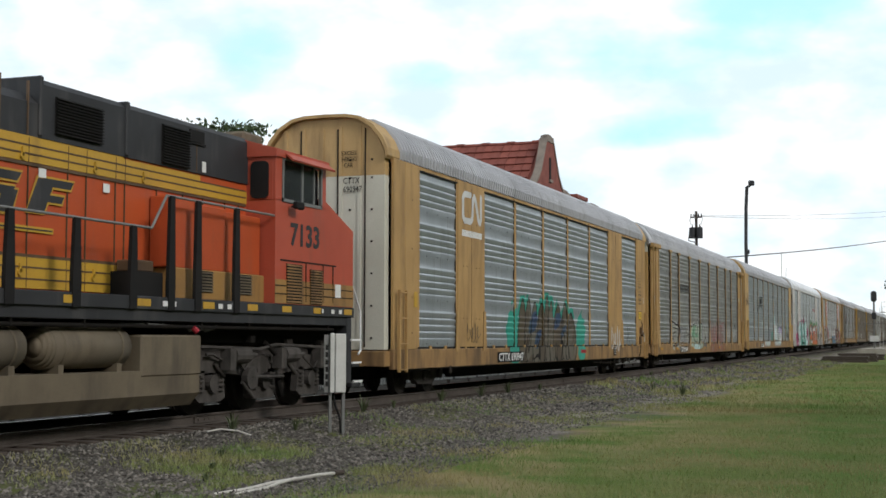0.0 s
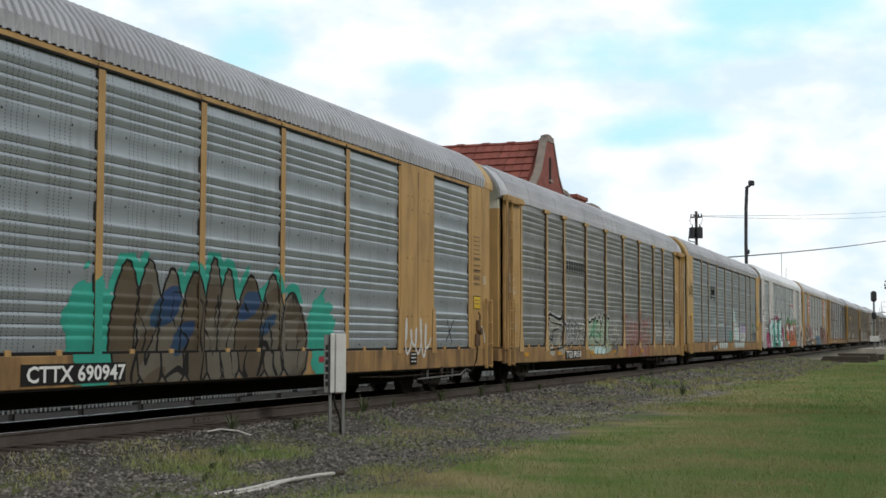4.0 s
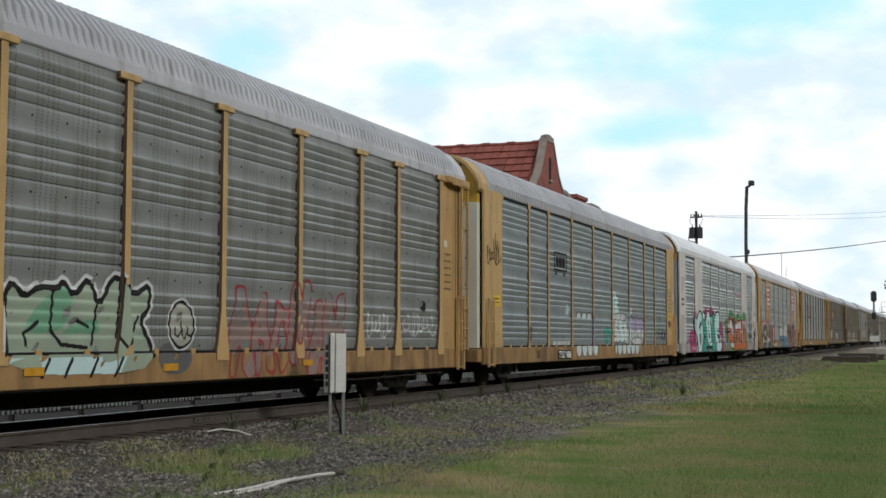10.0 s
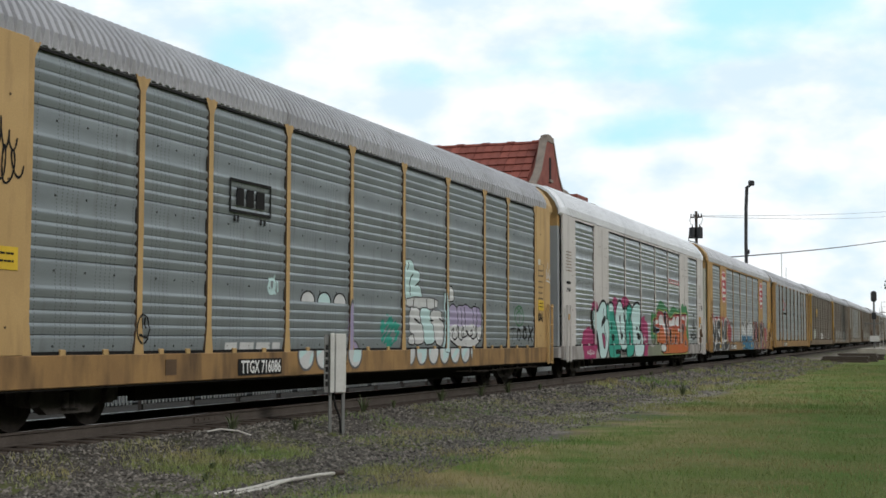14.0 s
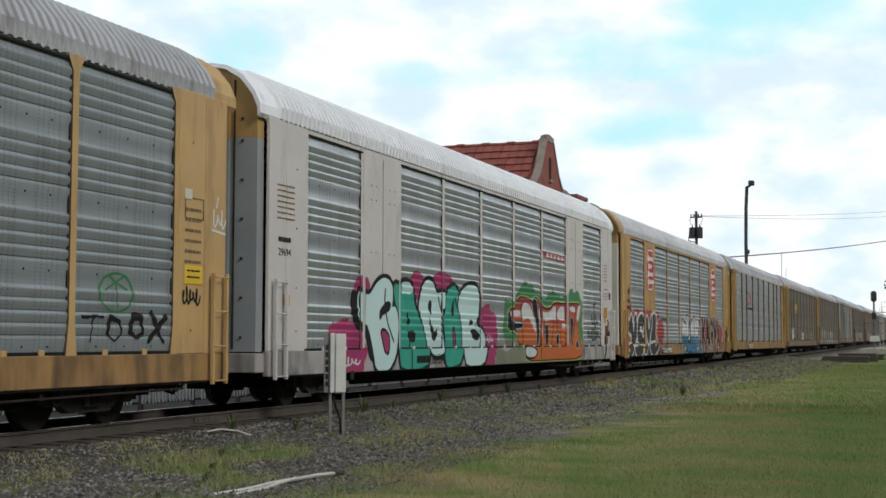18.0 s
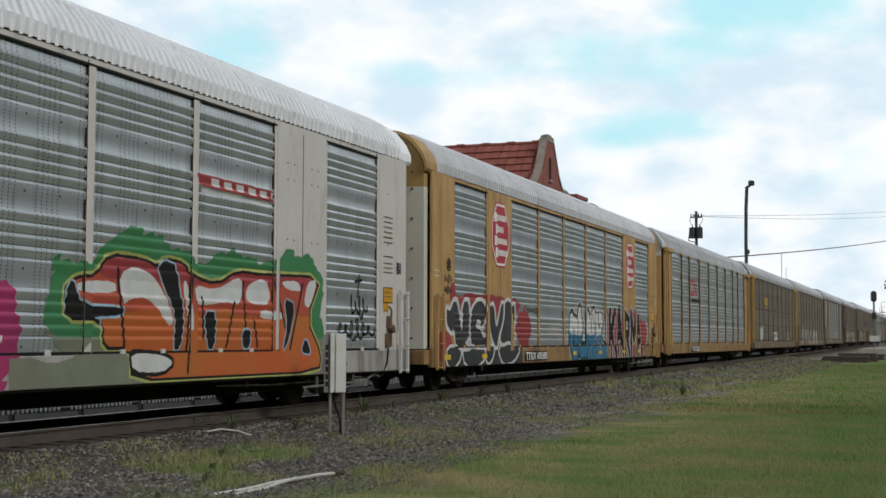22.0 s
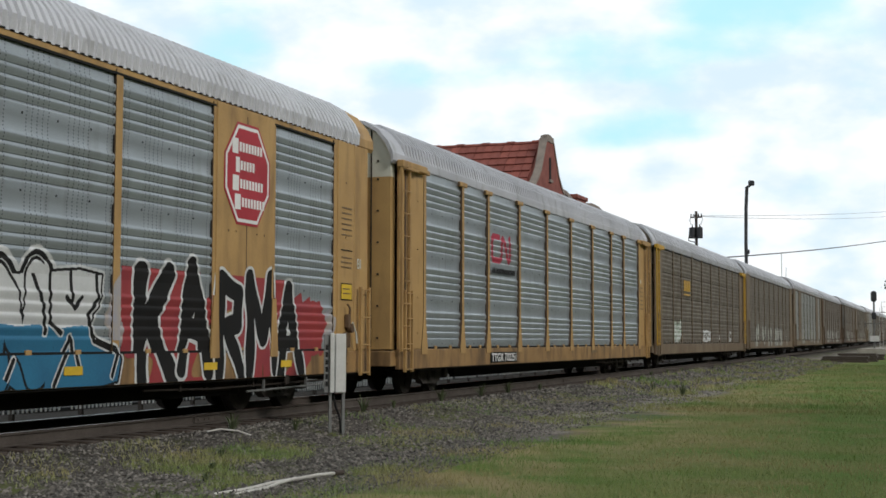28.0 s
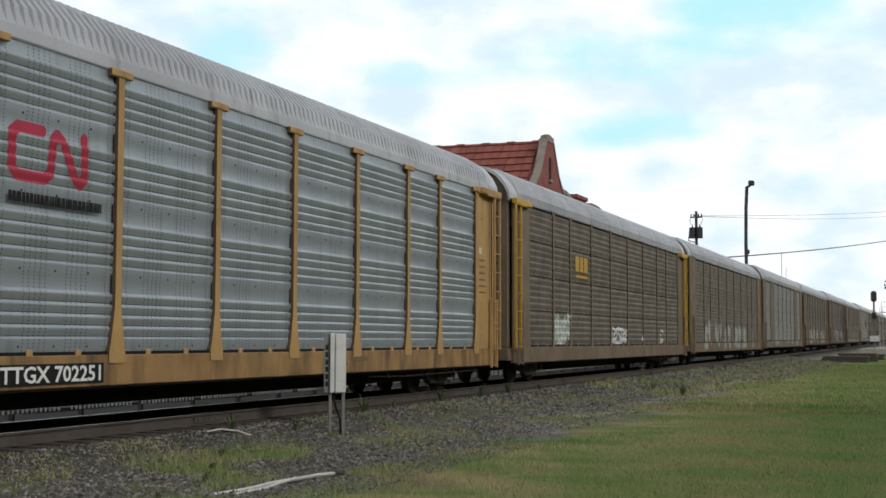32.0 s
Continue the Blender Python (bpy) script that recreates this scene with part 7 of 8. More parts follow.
# ---- beyond the track ----
def make_clouds():
    bm = bmesh.new()
    bands = [-2, 0, 3, 6, 10, 15, 20, 26]
    n = 72
    g = []
    for e in bands:
        g.append([bm.verts.new((3000 * math.cos(radians(e)) * math.cos(2 * math.pi * i / n), 3000 * math.cos(radians(e)) * math.sin(2 * math.pi * i / n), 3000 * math.sin(radians(e)))) for i in range(n)])
    for a, b in zip(g, g[1:]):
        for i in range(n):
            bm.faces.new((a[i], a[(i + 1) % n], b[(i + 1) % n], b[i]))
    m = bpy.data.materials.new("drifting clouds")
    m.use_nodes = True
    nd, l = m.node_tree.nodes, m.node_tree.links
    nd.clear()
    out, em = nd.new("ShaderNodeOutputMaterial"), nd.new("ShaderNodeEmission")
    co, sep = nd.new("ShaderNodeTexCoord"), nd.new("ShaderNodeSeparateXYZ")
    l.new(co.outputs["Object"], sep.inputs[0])

    def calc(op, a, b=0.0, c=0.0):
        t = nd.new("ShaderNodeMath")
        t.operation = op
        for s, v in zip(t.inputs, (a, b, c)):
            if isinstance(v, (int, float)):
                s.default_value = v
            else:
                l.new(v, s)
        return t.outputs[0]

    def smooth(v, a, b, lo=0.0, hi=1.0):
        t = nd.new("ShaderNodeMapRange")
        t.interpolation_type = "SMOOTHSTEP"
        for s, x in zip(list(t.inputs)[1:5], (a, b, lo, hi)):
            s.default_value = x
        l.new(v, t.inputs[0])
        return t.outputs[0]

    def blend(f, a, b):
        t = nd.new("ShaderNodeMix")
        t.data_type = "RGBA"
        for s, v in ((t.inputs[0], f), (t.inputs[6], a), (t.inputs[7], b)):
            if isinstance(v, tuple):
                s.default_value = (*v, 1)
            else:
                l.new(v, s)
        return t.outputs[2]
    az = calc("ARCTAN2", sep.outputs["Y"], sep.outputs["X"])
    el = calc("ARCSINE", calc("DIVIDE", sep.outputs["Z"], 3000.0))
    uv = nd.new("ShaderNodeCombineXYZ")
    l.new(calc("MULTIPLY", az, 1.0), uv.inputs[0])
    l.new(calc("MULTIPLY", el, 1.9), uv.inputs[1])

    def fog(scale, detail, w):
        t = nd.new("ShaderNodeTexNoise")
        t.noise_dimensions = "4D"
        t.inputs["Scale"].default_value, t.inputs["Detail"].default_value, t.inputs["W"].default_value = scale, detail, w
        l.new(uv.outputs[0], t.inputs["Vector"])
        return t.outputs["Fac"]
    cover = calc("ADD", calc("MULTIPLY", calc("SUBTRACT", fog(9.0, 9, 5.1), 0.5), 1.5), 0.66)
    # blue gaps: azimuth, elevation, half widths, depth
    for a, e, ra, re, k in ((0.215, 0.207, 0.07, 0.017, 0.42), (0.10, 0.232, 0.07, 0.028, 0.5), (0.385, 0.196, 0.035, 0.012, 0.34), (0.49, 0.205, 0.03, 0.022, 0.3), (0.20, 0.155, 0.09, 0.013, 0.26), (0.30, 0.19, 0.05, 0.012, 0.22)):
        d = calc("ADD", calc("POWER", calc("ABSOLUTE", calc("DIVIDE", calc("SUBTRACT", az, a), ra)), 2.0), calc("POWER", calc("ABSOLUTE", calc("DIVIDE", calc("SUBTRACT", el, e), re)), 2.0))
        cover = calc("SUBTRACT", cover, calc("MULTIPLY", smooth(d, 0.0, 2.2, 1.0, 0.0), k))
    body = blend(smooth(fog(13.0, 9, 7.7), 0.34, 0.62), (0.69, 0.84, 0.95), (1.0, 1.02, 1.03))
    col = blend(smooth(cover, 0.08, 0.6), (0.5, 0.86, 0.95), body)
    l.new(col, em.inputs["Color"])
    em.inputs["Strength"].default_value = 1.0
    l.new(em.outputs[0], out.inputs["Surface"])
    return tagged(new("backdrop", mesh_of("backdrop", bm, m)), "white and grey clouds drifting over a pale blue sky", "sky", kind="structure")


clouds = make_clouds()


def make_fence():
    fence = thing("picket_fence", "white painted picket fence beyond the track", "fence")
    pk = mesh_of("picket", prism(bmesh.new(), [(-0.03, -0.25), (0.03, -0.25), (0.03, 0.55), (0.0, 0.6), (-0.03, 0.55)], "y", -0.007, 0.007), M["fence"])
    z0 = -0.02
    for i in range(300):
        if i % 18 < 2:
            continue
        p = link("picket", pk, fence)
        p.location = (16.5 + i * 0.155, 18.0 + random.uniform(-0.01, 0.01), z0 + rise(16.5 + i * 0.155))
    bm = bmesh.new()
    for i in range(300):
        x = 57.0 + i * 0.135
        box(bm, x - 0.035, x + 0.035, 17.99, 18.01, z0 - 0.24 + rise(x), z0 + 0.6 + rise(x))
    tagged(part("picket_fence_end", bm, M["fence"], fence), kind="stuff")
    for z in (0.3, 0.5):
        part("fence_rail", boxes((16, 98, 18.012, 18.05, z - 0.04, z + 0.04)), M["fence"], fence)
    for i in range(34):
        part("fence_post", boxes((16 + i * 2.4, 16.09 + i * 2.4, 18.05, 18.14, -0.5, 0.62)), M["pole"], fence, "dark timber fence post")


make_fence()
tagged(new("platform", mesh_of("platform", boxes((5, 120, 19.6, 24.0, -0.6, -0.34)), M["asphalt"])), "worn grey paved station platform behind the fence", "platform", kind="structure")


def make_box_sign():
    sg = thing("trackside_cabinet", "pale grey metal equipment cabinet on two steel posts beside ballast", "cabinet", at=(22.1, 10.22, 0))
    z0 = ground_z(22.1, 10.22)
    sg.matrix_basis = pose(22.1, 10.22, 0, 0, 0, -52)
    part("front_panel", boxes((-0.03, 0.165, -0.16, -0.13, 0.34, 1.39), bevel=0.012), M["box_white"], sg, "pale grey door panel")
    part("front_panel", boxes((-0.125, -0.045, -0.16, -0.13, 0.34, 1.4), bevel=0.012), M["box_white"], sg)
    part("back_box", boxes((-0.125, 0.165, -0.125, 0.06, 0.36, 1.37), bevel=0.01), M["box_grey"], sg)
    bm = boxes((-0.225, -0.13, -0.1, -0.085, 0.34, 1.37), bevel=0.004)
    pn = part("side_panel", bm, M["box_grey"], sg, "grey side panel with dark print")
    b2 = bmesh.new()
    for i in range(6):
        box(b2, -0.2, -0.15, -0.104, -0.1, 1.1 - i * 0.13, 1.19 - i * 0.13)
    part("print", b2, M["black"], pn)
    for x in (-0.1, 0.14):
        part("post", boxes((x - 0.025, x + 0.025, -0.08, -0.03, z0 - 0.2, 0.4), (x - 0.025, x + 0.025, -0.03, -0.022, z0 - 0.2, 0.4)), M["box_grey"], sg)
    part("conduit", tube(bmesh.new(), [(-0.05, -0.05, 0.36), (0.0, -0.05, 0.1), (0.08, -0.05, -0.1), (0.1, -0.05, z0 - 0.1)], 0.02, 6), M["black"], sg)
    part("bolt", cyl(bmesh.new(), (0.18, -0.166, 0.85), (0.18, -0.16, 0.85), 0.012, 8), M["black"], sg)


make_box_sign()


def make_depot():
    d = thing("station_building", "red brick station with steep clay tile roof and stone-capped gables", "building")
    gx, gy, top, hw = 84.0, 23.62, 14.1, 6.2
    eave = 8.0
    slope = (top - eave) / hw
    part("gable_wall", prism(bmesh.new(), [(gx - hw, -0.5), (gx + hw, -0.5), (gx + hw, eave), (gx + 3.4, 11.0), (gx + 2.1, 12.1), (gx + 0.75, 14.3), (gx - 0.75, 14.3), (gx - 2.1, 12.1), (gx - 3.4, 11.0), (gx - hw, eave)], "y", gy, gy + 0.5), M["brick"], d, "red brick gable")
    part("gable_cap", boxes((gx - 0.75, gx + 0.8, gy - 0.05, gy + 0.42, 14.1, 14.5), (gx - 0.3, gx + 0.4, gy, gy + 0.38, 14.5, 14.62), bevel=0.03), M["limestone"], d, "weathered stone cap")
    for s in (-1, 1):
        pts = [(0.78, 14.25), (1.35, 13.3), (2.1, 12.1), (2.7, 11.55), (3.4, 11.05), (4.6, 9.9), (hw, eave)]
        bm = bmesh.new()
        prism(bm, [(gx + s * x, z - 0.1) for x, z in pts] + [(gx + s * (x + 0.06), z + 0.08) for x, z in pts[::-1]], "y", gy - 0.05, gy + 0.42)
        part("coping", bm, M["limestone"], d, "curved stone coping")
    part("slot_window", boxes((gx - 0.22, gx + 0.22, gy - 0.03, gy, 11.7, 13.1)), M["black"], d)
    part("window_sill", boxes((gx - 0.35, gx + 0.35, gy - 0.12, gy, 11.5, 11.68)), M["limestone"], d)
    for s in (-1, 1):
        part("roof_slope", prism(bmesh.new(), [(gx, top - 0.25), (gx + s * hw, eave - 0.25), (gx + s * hw, eave - 0.05), (gx, top - 0.05)], "y", gy + 0.5, gy + 22), M["tile"], d)
    for q in ((gx - hw + 0.2, gx - hw + 0.6), (gx + hw - 0.6, gx + hw - 0.2)):
        part("side_wall", boxes((*q, gy + 0.5, gy + 22, -0.5, eave)), M["brick"], d)
    n_rows, w = 12, 0.62
    ang = math.atan(slope)
    tile = mesh_of("roof_tile", prism(bmesh.new(), [(-0.4, -0.02), (0.4, -0.02), (0.4, 0.02), (-0.4, 0.13)], "y", -0.285, 0.285), M["tile"])
    count = 0
    for r in range(n_rows):
        dist = 0.45 + r * 0.72
        z, x = top - dist * math.sin(ang), gx - dist * math.cos(ang)
        for c in range(24):
            t = link("roof_tile", tile, d)
            t.matrix_basis = pose(x, gy + 1.0 + c * 0.6, z + random.uniform(0, 0.03), 0, -math.degrees(ang), 0)
            count += 1
    ridge = mesh_of("ridge_tile", cyl(bmesh.new(), (0, -0.28, 0), (0, 0.28, 0), 0.14, 8), M["tile"])
    for c in range(26):
        t = link("ridge_tile", ridge, d)
        t.location = (gx, gy + 0.9 + c * 0.58, top + 0.02 + (0.05 if c % 3 == 0 else 0))
    # lower wing with a curved parapet
    pts = [(86.2, 11.6), (88.2, 11.45), (90.0, 11.35), (92.0, 10.9), (94.0, 10.9), (97.0, 11.2), (99.0, 11.15), (101.0, 10.9), (104.5, 10.2), (110, 9.2)]
    part("wing_parapet", prism(bmesh.new(), [(86.2, -0.5)] + pts + [(110, -0.5)], "y", gy + 0.6, gy + 1.0), M["brick"], d)
    part("wing_coping", prism(bmesh.new(), [(x, z - 0.05) for x, z in pts] + [(x, z + 0.22) for x, z in pts[::-1]], "y", gy + 0.45, gy + 1.15), M["limestone"], d)
    part("chimney", boxes((93.6, 96.2, gy + 0.7, gy + 2.2, 10.0, 11.65), (93.4, 96.4, gy + 0.6, gy + 2.3, 11.45, 11.75), bevel=0.04), M["brick"], d)


make_depot()


def make_poles():
    p = thing("utility_pole", "dark timber utility pole carrying transformers and crossarms", "utility pole", at=(130.2, 22.0, 0))
    part("pole", cyl(bmesh.new(), (0, 0, -0.4), (0, 0, 13.75), 0.19, 10, 0.13), M["pole"], p)
    part("crossarm", boxes((-0.06, 0.06, -0.58, 0.58, 13.1, 13.22), (-0.5, 0.5, -0.05, 0.05, 12.9, 13.02)), M["pole"], p)
    for y in (-0.5, -0.22, 0.22, 0.5):
        part("insulator", cyl(bmesh.new(), (0, y, 13.2), (0, y, 13.5), 0.06, 8), M["pole_metal"], p)
    for y in (-0.34, 0.34):
        bm = cyl(bmesh.new(), (-0.2, y, 11.25), (-0.2, y, 12.15), 0.31, 14)
        cyl(bm, (-0.2, y, 12.15), (-0.2, y, 12.45), 0.05, 8)
        cyl(bm, (0.1, y * 1.2, 12.15), (0.1, y * 1.2, 12.35), 0.04, 8)
        part("transformer", bm, M["pole_metal"], p)
    for y in (-0.9, 0.9):
        part("drop_wire", tube(bmesh.new(), [(0, y * 0.6, 13.2), (-0.1, y * 0.7, 12.9), (-0.15, y * 0.5, 12.4)], 0.025, 5), M["pole_metal"], p)
    part("platform_arm", boxes((-0.3, 0.1, -0.62, 0.62, 11.12, 11.22)), M["pole_metal"], p)
    part("drop_pipe", tube(bmesh.new(), [(-0.2, 0.62, 12.0), (-0.2, 0.72, 10.9), (-0.1, 0.15, 10.75)], 0.04, 6), M["pole_metal"], p)
    q = thing("light_pole", "tall dark metal light pole with a small lamp head", "light pole", at=(128.2, 17.0, 0))
    part("pole", tube(bmesh.new(), [(0, 0, -0.5), (0.05, 0.02, 6.0), (0.2, 0.06, 10.5), (0.5, 0.05, 13.8), (0.5, -0.05, 15.75)], 0.16, 10), M["pole_metal"], q)
    part("lamp_head", boxes((0.25, 0.75, -0.75, -0.2, 15.85, 16.35), (0.4, 0.6, -0.4, 0.0, 15.7, 15.9), bevel=0.1), M["pole_metal"], q)
    part("junction_box", boxes((0.05, 0.32, -0.26, -0.08, 9.4, 9.8), bevel=0.02), M["pole_metal"], q)
    for x, z in ((204.4, 14.2), (210.3, 12.4)):
        a = thing("antenna_mast", "thin grey antenna mast far off", "antenna", at=(x, 22.0, 0))
        part("mast", cyl(bmesh.new(), (0, 0, -0.4), (0, 0, z), 0.09, 6, 0.04), M["box_grey"], a)

    def wire(name, p0, p1, sag, r):
        pts = []
        for i in range(15):
            k = i / 14
            pts.append(Vector(p0).lerp(Vector(p1), k) - Vector((0, 0, sag * 4 * k * (1 - k))))
        tagged(new(name, mesh_of(name, tube(bmesh.new(), pts, r, 5), M["pole_metal"])), "dark overhead cable strung between poles", "cable")
    wire("overhead_cable", (140.0, 23.25, 9.7), (300.0, 4.6, 23.4), 0.5, 0.075)
    wire("overhead_wire", (130.2, 21.5, 13.3), (300.0, 0.9, 29.3), 0.5, 0.022)
    wire("overhead_wire", (130.2, 22.4, 13.3), (300.0, 1.2, 28.4), 0.8, 0.022)


make_poles()


def make_signal():
    s = thing("railway_signal", "black headed railway signal on a grey mast with ladder", "railway signal", at=(160.0, 7.12, 0))
    z0 = ground_z(160, 7.12)
    part("mast", cyl(bmesh.new(), (0, 0, z0 - 0.2), (0, 0, 6.0), 0.11, 10), M["box_grey"], s)
    part("signal_head", boxes((-0.3, 0.0, -0.32, 0.32, 5.7, 6.9), bevel=0.15), M["pole_metal"], s)
    part("signal_head", boxes((-0.25, 0.0, -0.24, 0.24, 3.7, 4.5), bevel=0.1), M["pole_metal"], s)
    part("ladder", boxes((0.3, 0.34, -0.6, -0.55, z0, 5.0), (0.3, 0.34, -0.95, -0.9, z0, 5.0), *[(0.3, 0.33, -0.95, -0.55, 0.6 + 0.33 * i, 0.63 + 0.33 * i) for i in range(13)]), M["box_white"], s)
    part("bracket", boxes((-0.3, 0.3, -1.0, 1.0, 3.2, 3.3), (-0.2, 0.2, 0.9, 1.0, 2.8, 3.4)), M["box_grey"], s)
    part("relay_box", boxes((-0.4, 0.3, -0.5, 0.5, 1.2, 1.85), bevel=0.03), M["box_white"], s)
    part("base", boxes((-0.5, 0.5, -0.5, 0.5, z0 - 0.3, z0 + 0.25), bevel=0.03), M["concrete"], s)
    g = thing("signal_platform", "grey metal signal gantry platform with railing", "platform", at=(160.0, 5.4, 0))
    part("post", boxes((-0.1, 0.1, -1.2, -1.0, ground_z(160, 4.3) - 0.2, 4.6)), M["box_grey"], g)
    part("deck", boxes((-0.5, 0.5, -1.6, 1.0, 4.45, 4.55)), M["box_grey"], g)
    bm = bmesh.new()
    for y in (-1.5, -0.7, 0.1, 0.9):
        cyl(bm, (-0.4, y, 4.5), (-0.4, y, 5.65), 0.03, 6)
    for z in (5.1, 5.65):
        tube(bm, [(-0.4, -1.5, z), (-0.4, 0.9, z)], 0.03, 6)
    part("railing", bm, M["box_white"], g)
    pad = new("concrete_pad", mesh_of("concrete_pad", boxes((150, 185, 2.5, 8.4, -0.3, 0.72)), M["concrete"]))
    pad.matrix_basis = pose(0, 0, -0.28)
    tagged(pad, "pale concrete pad beside the signal mast", "pavement", kind="structure")


make_signal()


def make_panels():
    rows = [(104.0, 6.65, 0.5, 3.2), (108.5, 6.0, 0.68, 2.8), (116.0, 5.6, 0.5, 2.4)]
    for x, y, h, w in rows:
        t = thing("crossing_panel_stack", "stack of dark timber crossing panels lying on grass", "timber stack", "timber stacks", at=(x, y, ground_z(x, y)))
        for i in range(max(1, int(h / 0.16))):
            for j in range(4):
                part("timber", boxes((-1.0 + j * 0.5 + 0.01, -0.51 + j * 0.5, -w / 2 + 0.1 * (i % 2), w / 2 + 0.1 * (i % 2), i * 0.165 - 0.05, i * 0.165 + 0.11), bevel=0.015), M["tie"], t)


make_panels()


def tree(x, y, height, spread, crown_from, seed, label, leaves=2600, size=0.32):
    rng = random.Random(seed)
    z0 = ground_z(x, y)
    t = thing("tree", label, "tree", at=(x, y, z0))
    bm = bmesh.new()
    cyl(bm, (0, 0, -0.2), (0.1, 0, height * 0.55), height * 0.022, 9, height * 0.013)
    ends = []
    for i in range(9):
        a = i * 2.4
        zz = crown_from + (height - crown_from) * (0.1 + 0.75 * i / 9)
        e = Vector((math.cos(a) * spread * 0.7, math.sin(a) * spread * 0.7, min(height * 0.95, zz + spread * 0.35)))
        cyl(bm, (0.05, 0, zz * 0.75), e, height * 0.008, 6, height * 0.003)
        ends.append(e)
    part("trunk", bm, M["bark"], t)
    centres = [Vector((rng.gauss(0, 0.45) * spread, rng.gauss(0, 0.45) * spread, crown_from + (height - crown_from) * rng.random() ** 0.8)) for _ in range(26)] + ends
    verts, faces = [], []
    for _ in range(leaves):
        c = rng.choice(centres)
        p = c + Vector((rng.gauss(0, 1), rng.gauss(0, 1), rng.gauss(0, 0.8))) * spread * 0.17
        if p.z > height:
            p.z = height - rng.random()
        u = Vector((rng.gauss(0, 1), rng.gauss(0, 1), rng.gauss(0, 1))).normalized() * size * rng.uniform(0.5, 1.1)
        v = u.cross(Vector((rng.gauss(0, 1), rng.gauss(0, 1), rng.gauss(0, 1)))).normalized() * size * 0.4
        k = len(verts)
        verts += [tuple(p - u), tuple(p + v), tuple(p + u), tuple(p - v)]
        faces.append((k, k + 1, k + 2, k + 3))
    me = bpy.data.meshes.new("crown")
    me.from_pydata(verts, [], faces)
    me.materials.append(M["leaf"])
    link("crown", me, t)


tree(70.2, 40.0, 14.6, 3.0, 7.0, 3, "broad green tree behind the station fence", 2600, 0.24)
tree(168.0, 1.0, 13.5, 3.6, 6.8, 8, "green lawn tree with drooping leafy branches", 2400, 0.3)


def far_woods():
    rng = np.random.RandomState(5)
    n = 7000
    y = rng.uniform(-160, 60, n)
    x = 470 + rng.uniform(0, 40, n)
    h = 9 + 3 * np.sin(y * 0.21) + 2 * np.sin(y * 0.53 + 1)
    z = rng.uniform(0, 1, n) * h + 1.0
    d = rng.normal(size=(n, 3)) * 0.9
    e = rng.normal(size=(n, 3)) * 0.9
    c = np.stack([x, y, z], 1)
    verts = np.concatenate([c - d, c + e, c + d, c - e], 1).reshape(-1, 3)
    me = bpy.data.meshes.new("far_woods")
    me.from_pydata(verts.tolist(), [], np.arange(4 * n).reshape(-1, 4).tolist())
    me.materials.append(M["leaf"])
    tagged(new("far_woods", me), "dark green woods at the end of the line", "woods", kind="stuff")


far_woods()


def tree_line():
    """Unseen trees added behind the eye, across the lawn, to close the place and darken reflections."""
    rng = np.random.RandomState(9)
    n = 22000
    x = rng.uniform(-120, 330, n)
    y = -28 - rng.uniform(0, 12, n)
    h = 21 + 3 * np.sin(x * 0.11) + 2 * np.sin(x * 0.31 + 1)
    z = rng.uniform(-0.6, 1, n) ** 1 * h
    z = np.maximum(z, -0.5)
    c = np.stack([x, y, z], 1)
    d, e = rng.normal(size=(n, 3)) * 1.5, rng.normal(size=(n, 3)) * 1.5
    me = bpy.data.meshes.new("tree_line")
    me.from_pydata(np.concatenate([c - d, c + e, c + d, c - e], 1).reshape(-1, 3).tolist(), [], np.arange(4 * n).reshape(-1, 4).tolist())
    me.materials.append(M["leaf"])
    tagged(new("tree_line", me), "unseen dark green trees added across the lawn to darken reflections", "woods", kind="stuff")


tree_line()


# ---- ground cover ----
def ground_grid(xs, ys):
    return np.array([ground_z(float(a), float(b)) for a, b in zip(xs, ys)])


def lawn_edge(x, y):
    return y - 1.9 * np.clip((x - 42) / 53, 0, 1) + 1.6 * np.sin(x * 0.31 + 0.8 * np.sin(y * 0.7)) * 0.5 + 0.5 * np.sin(x * 1.1 + y * 0.6)


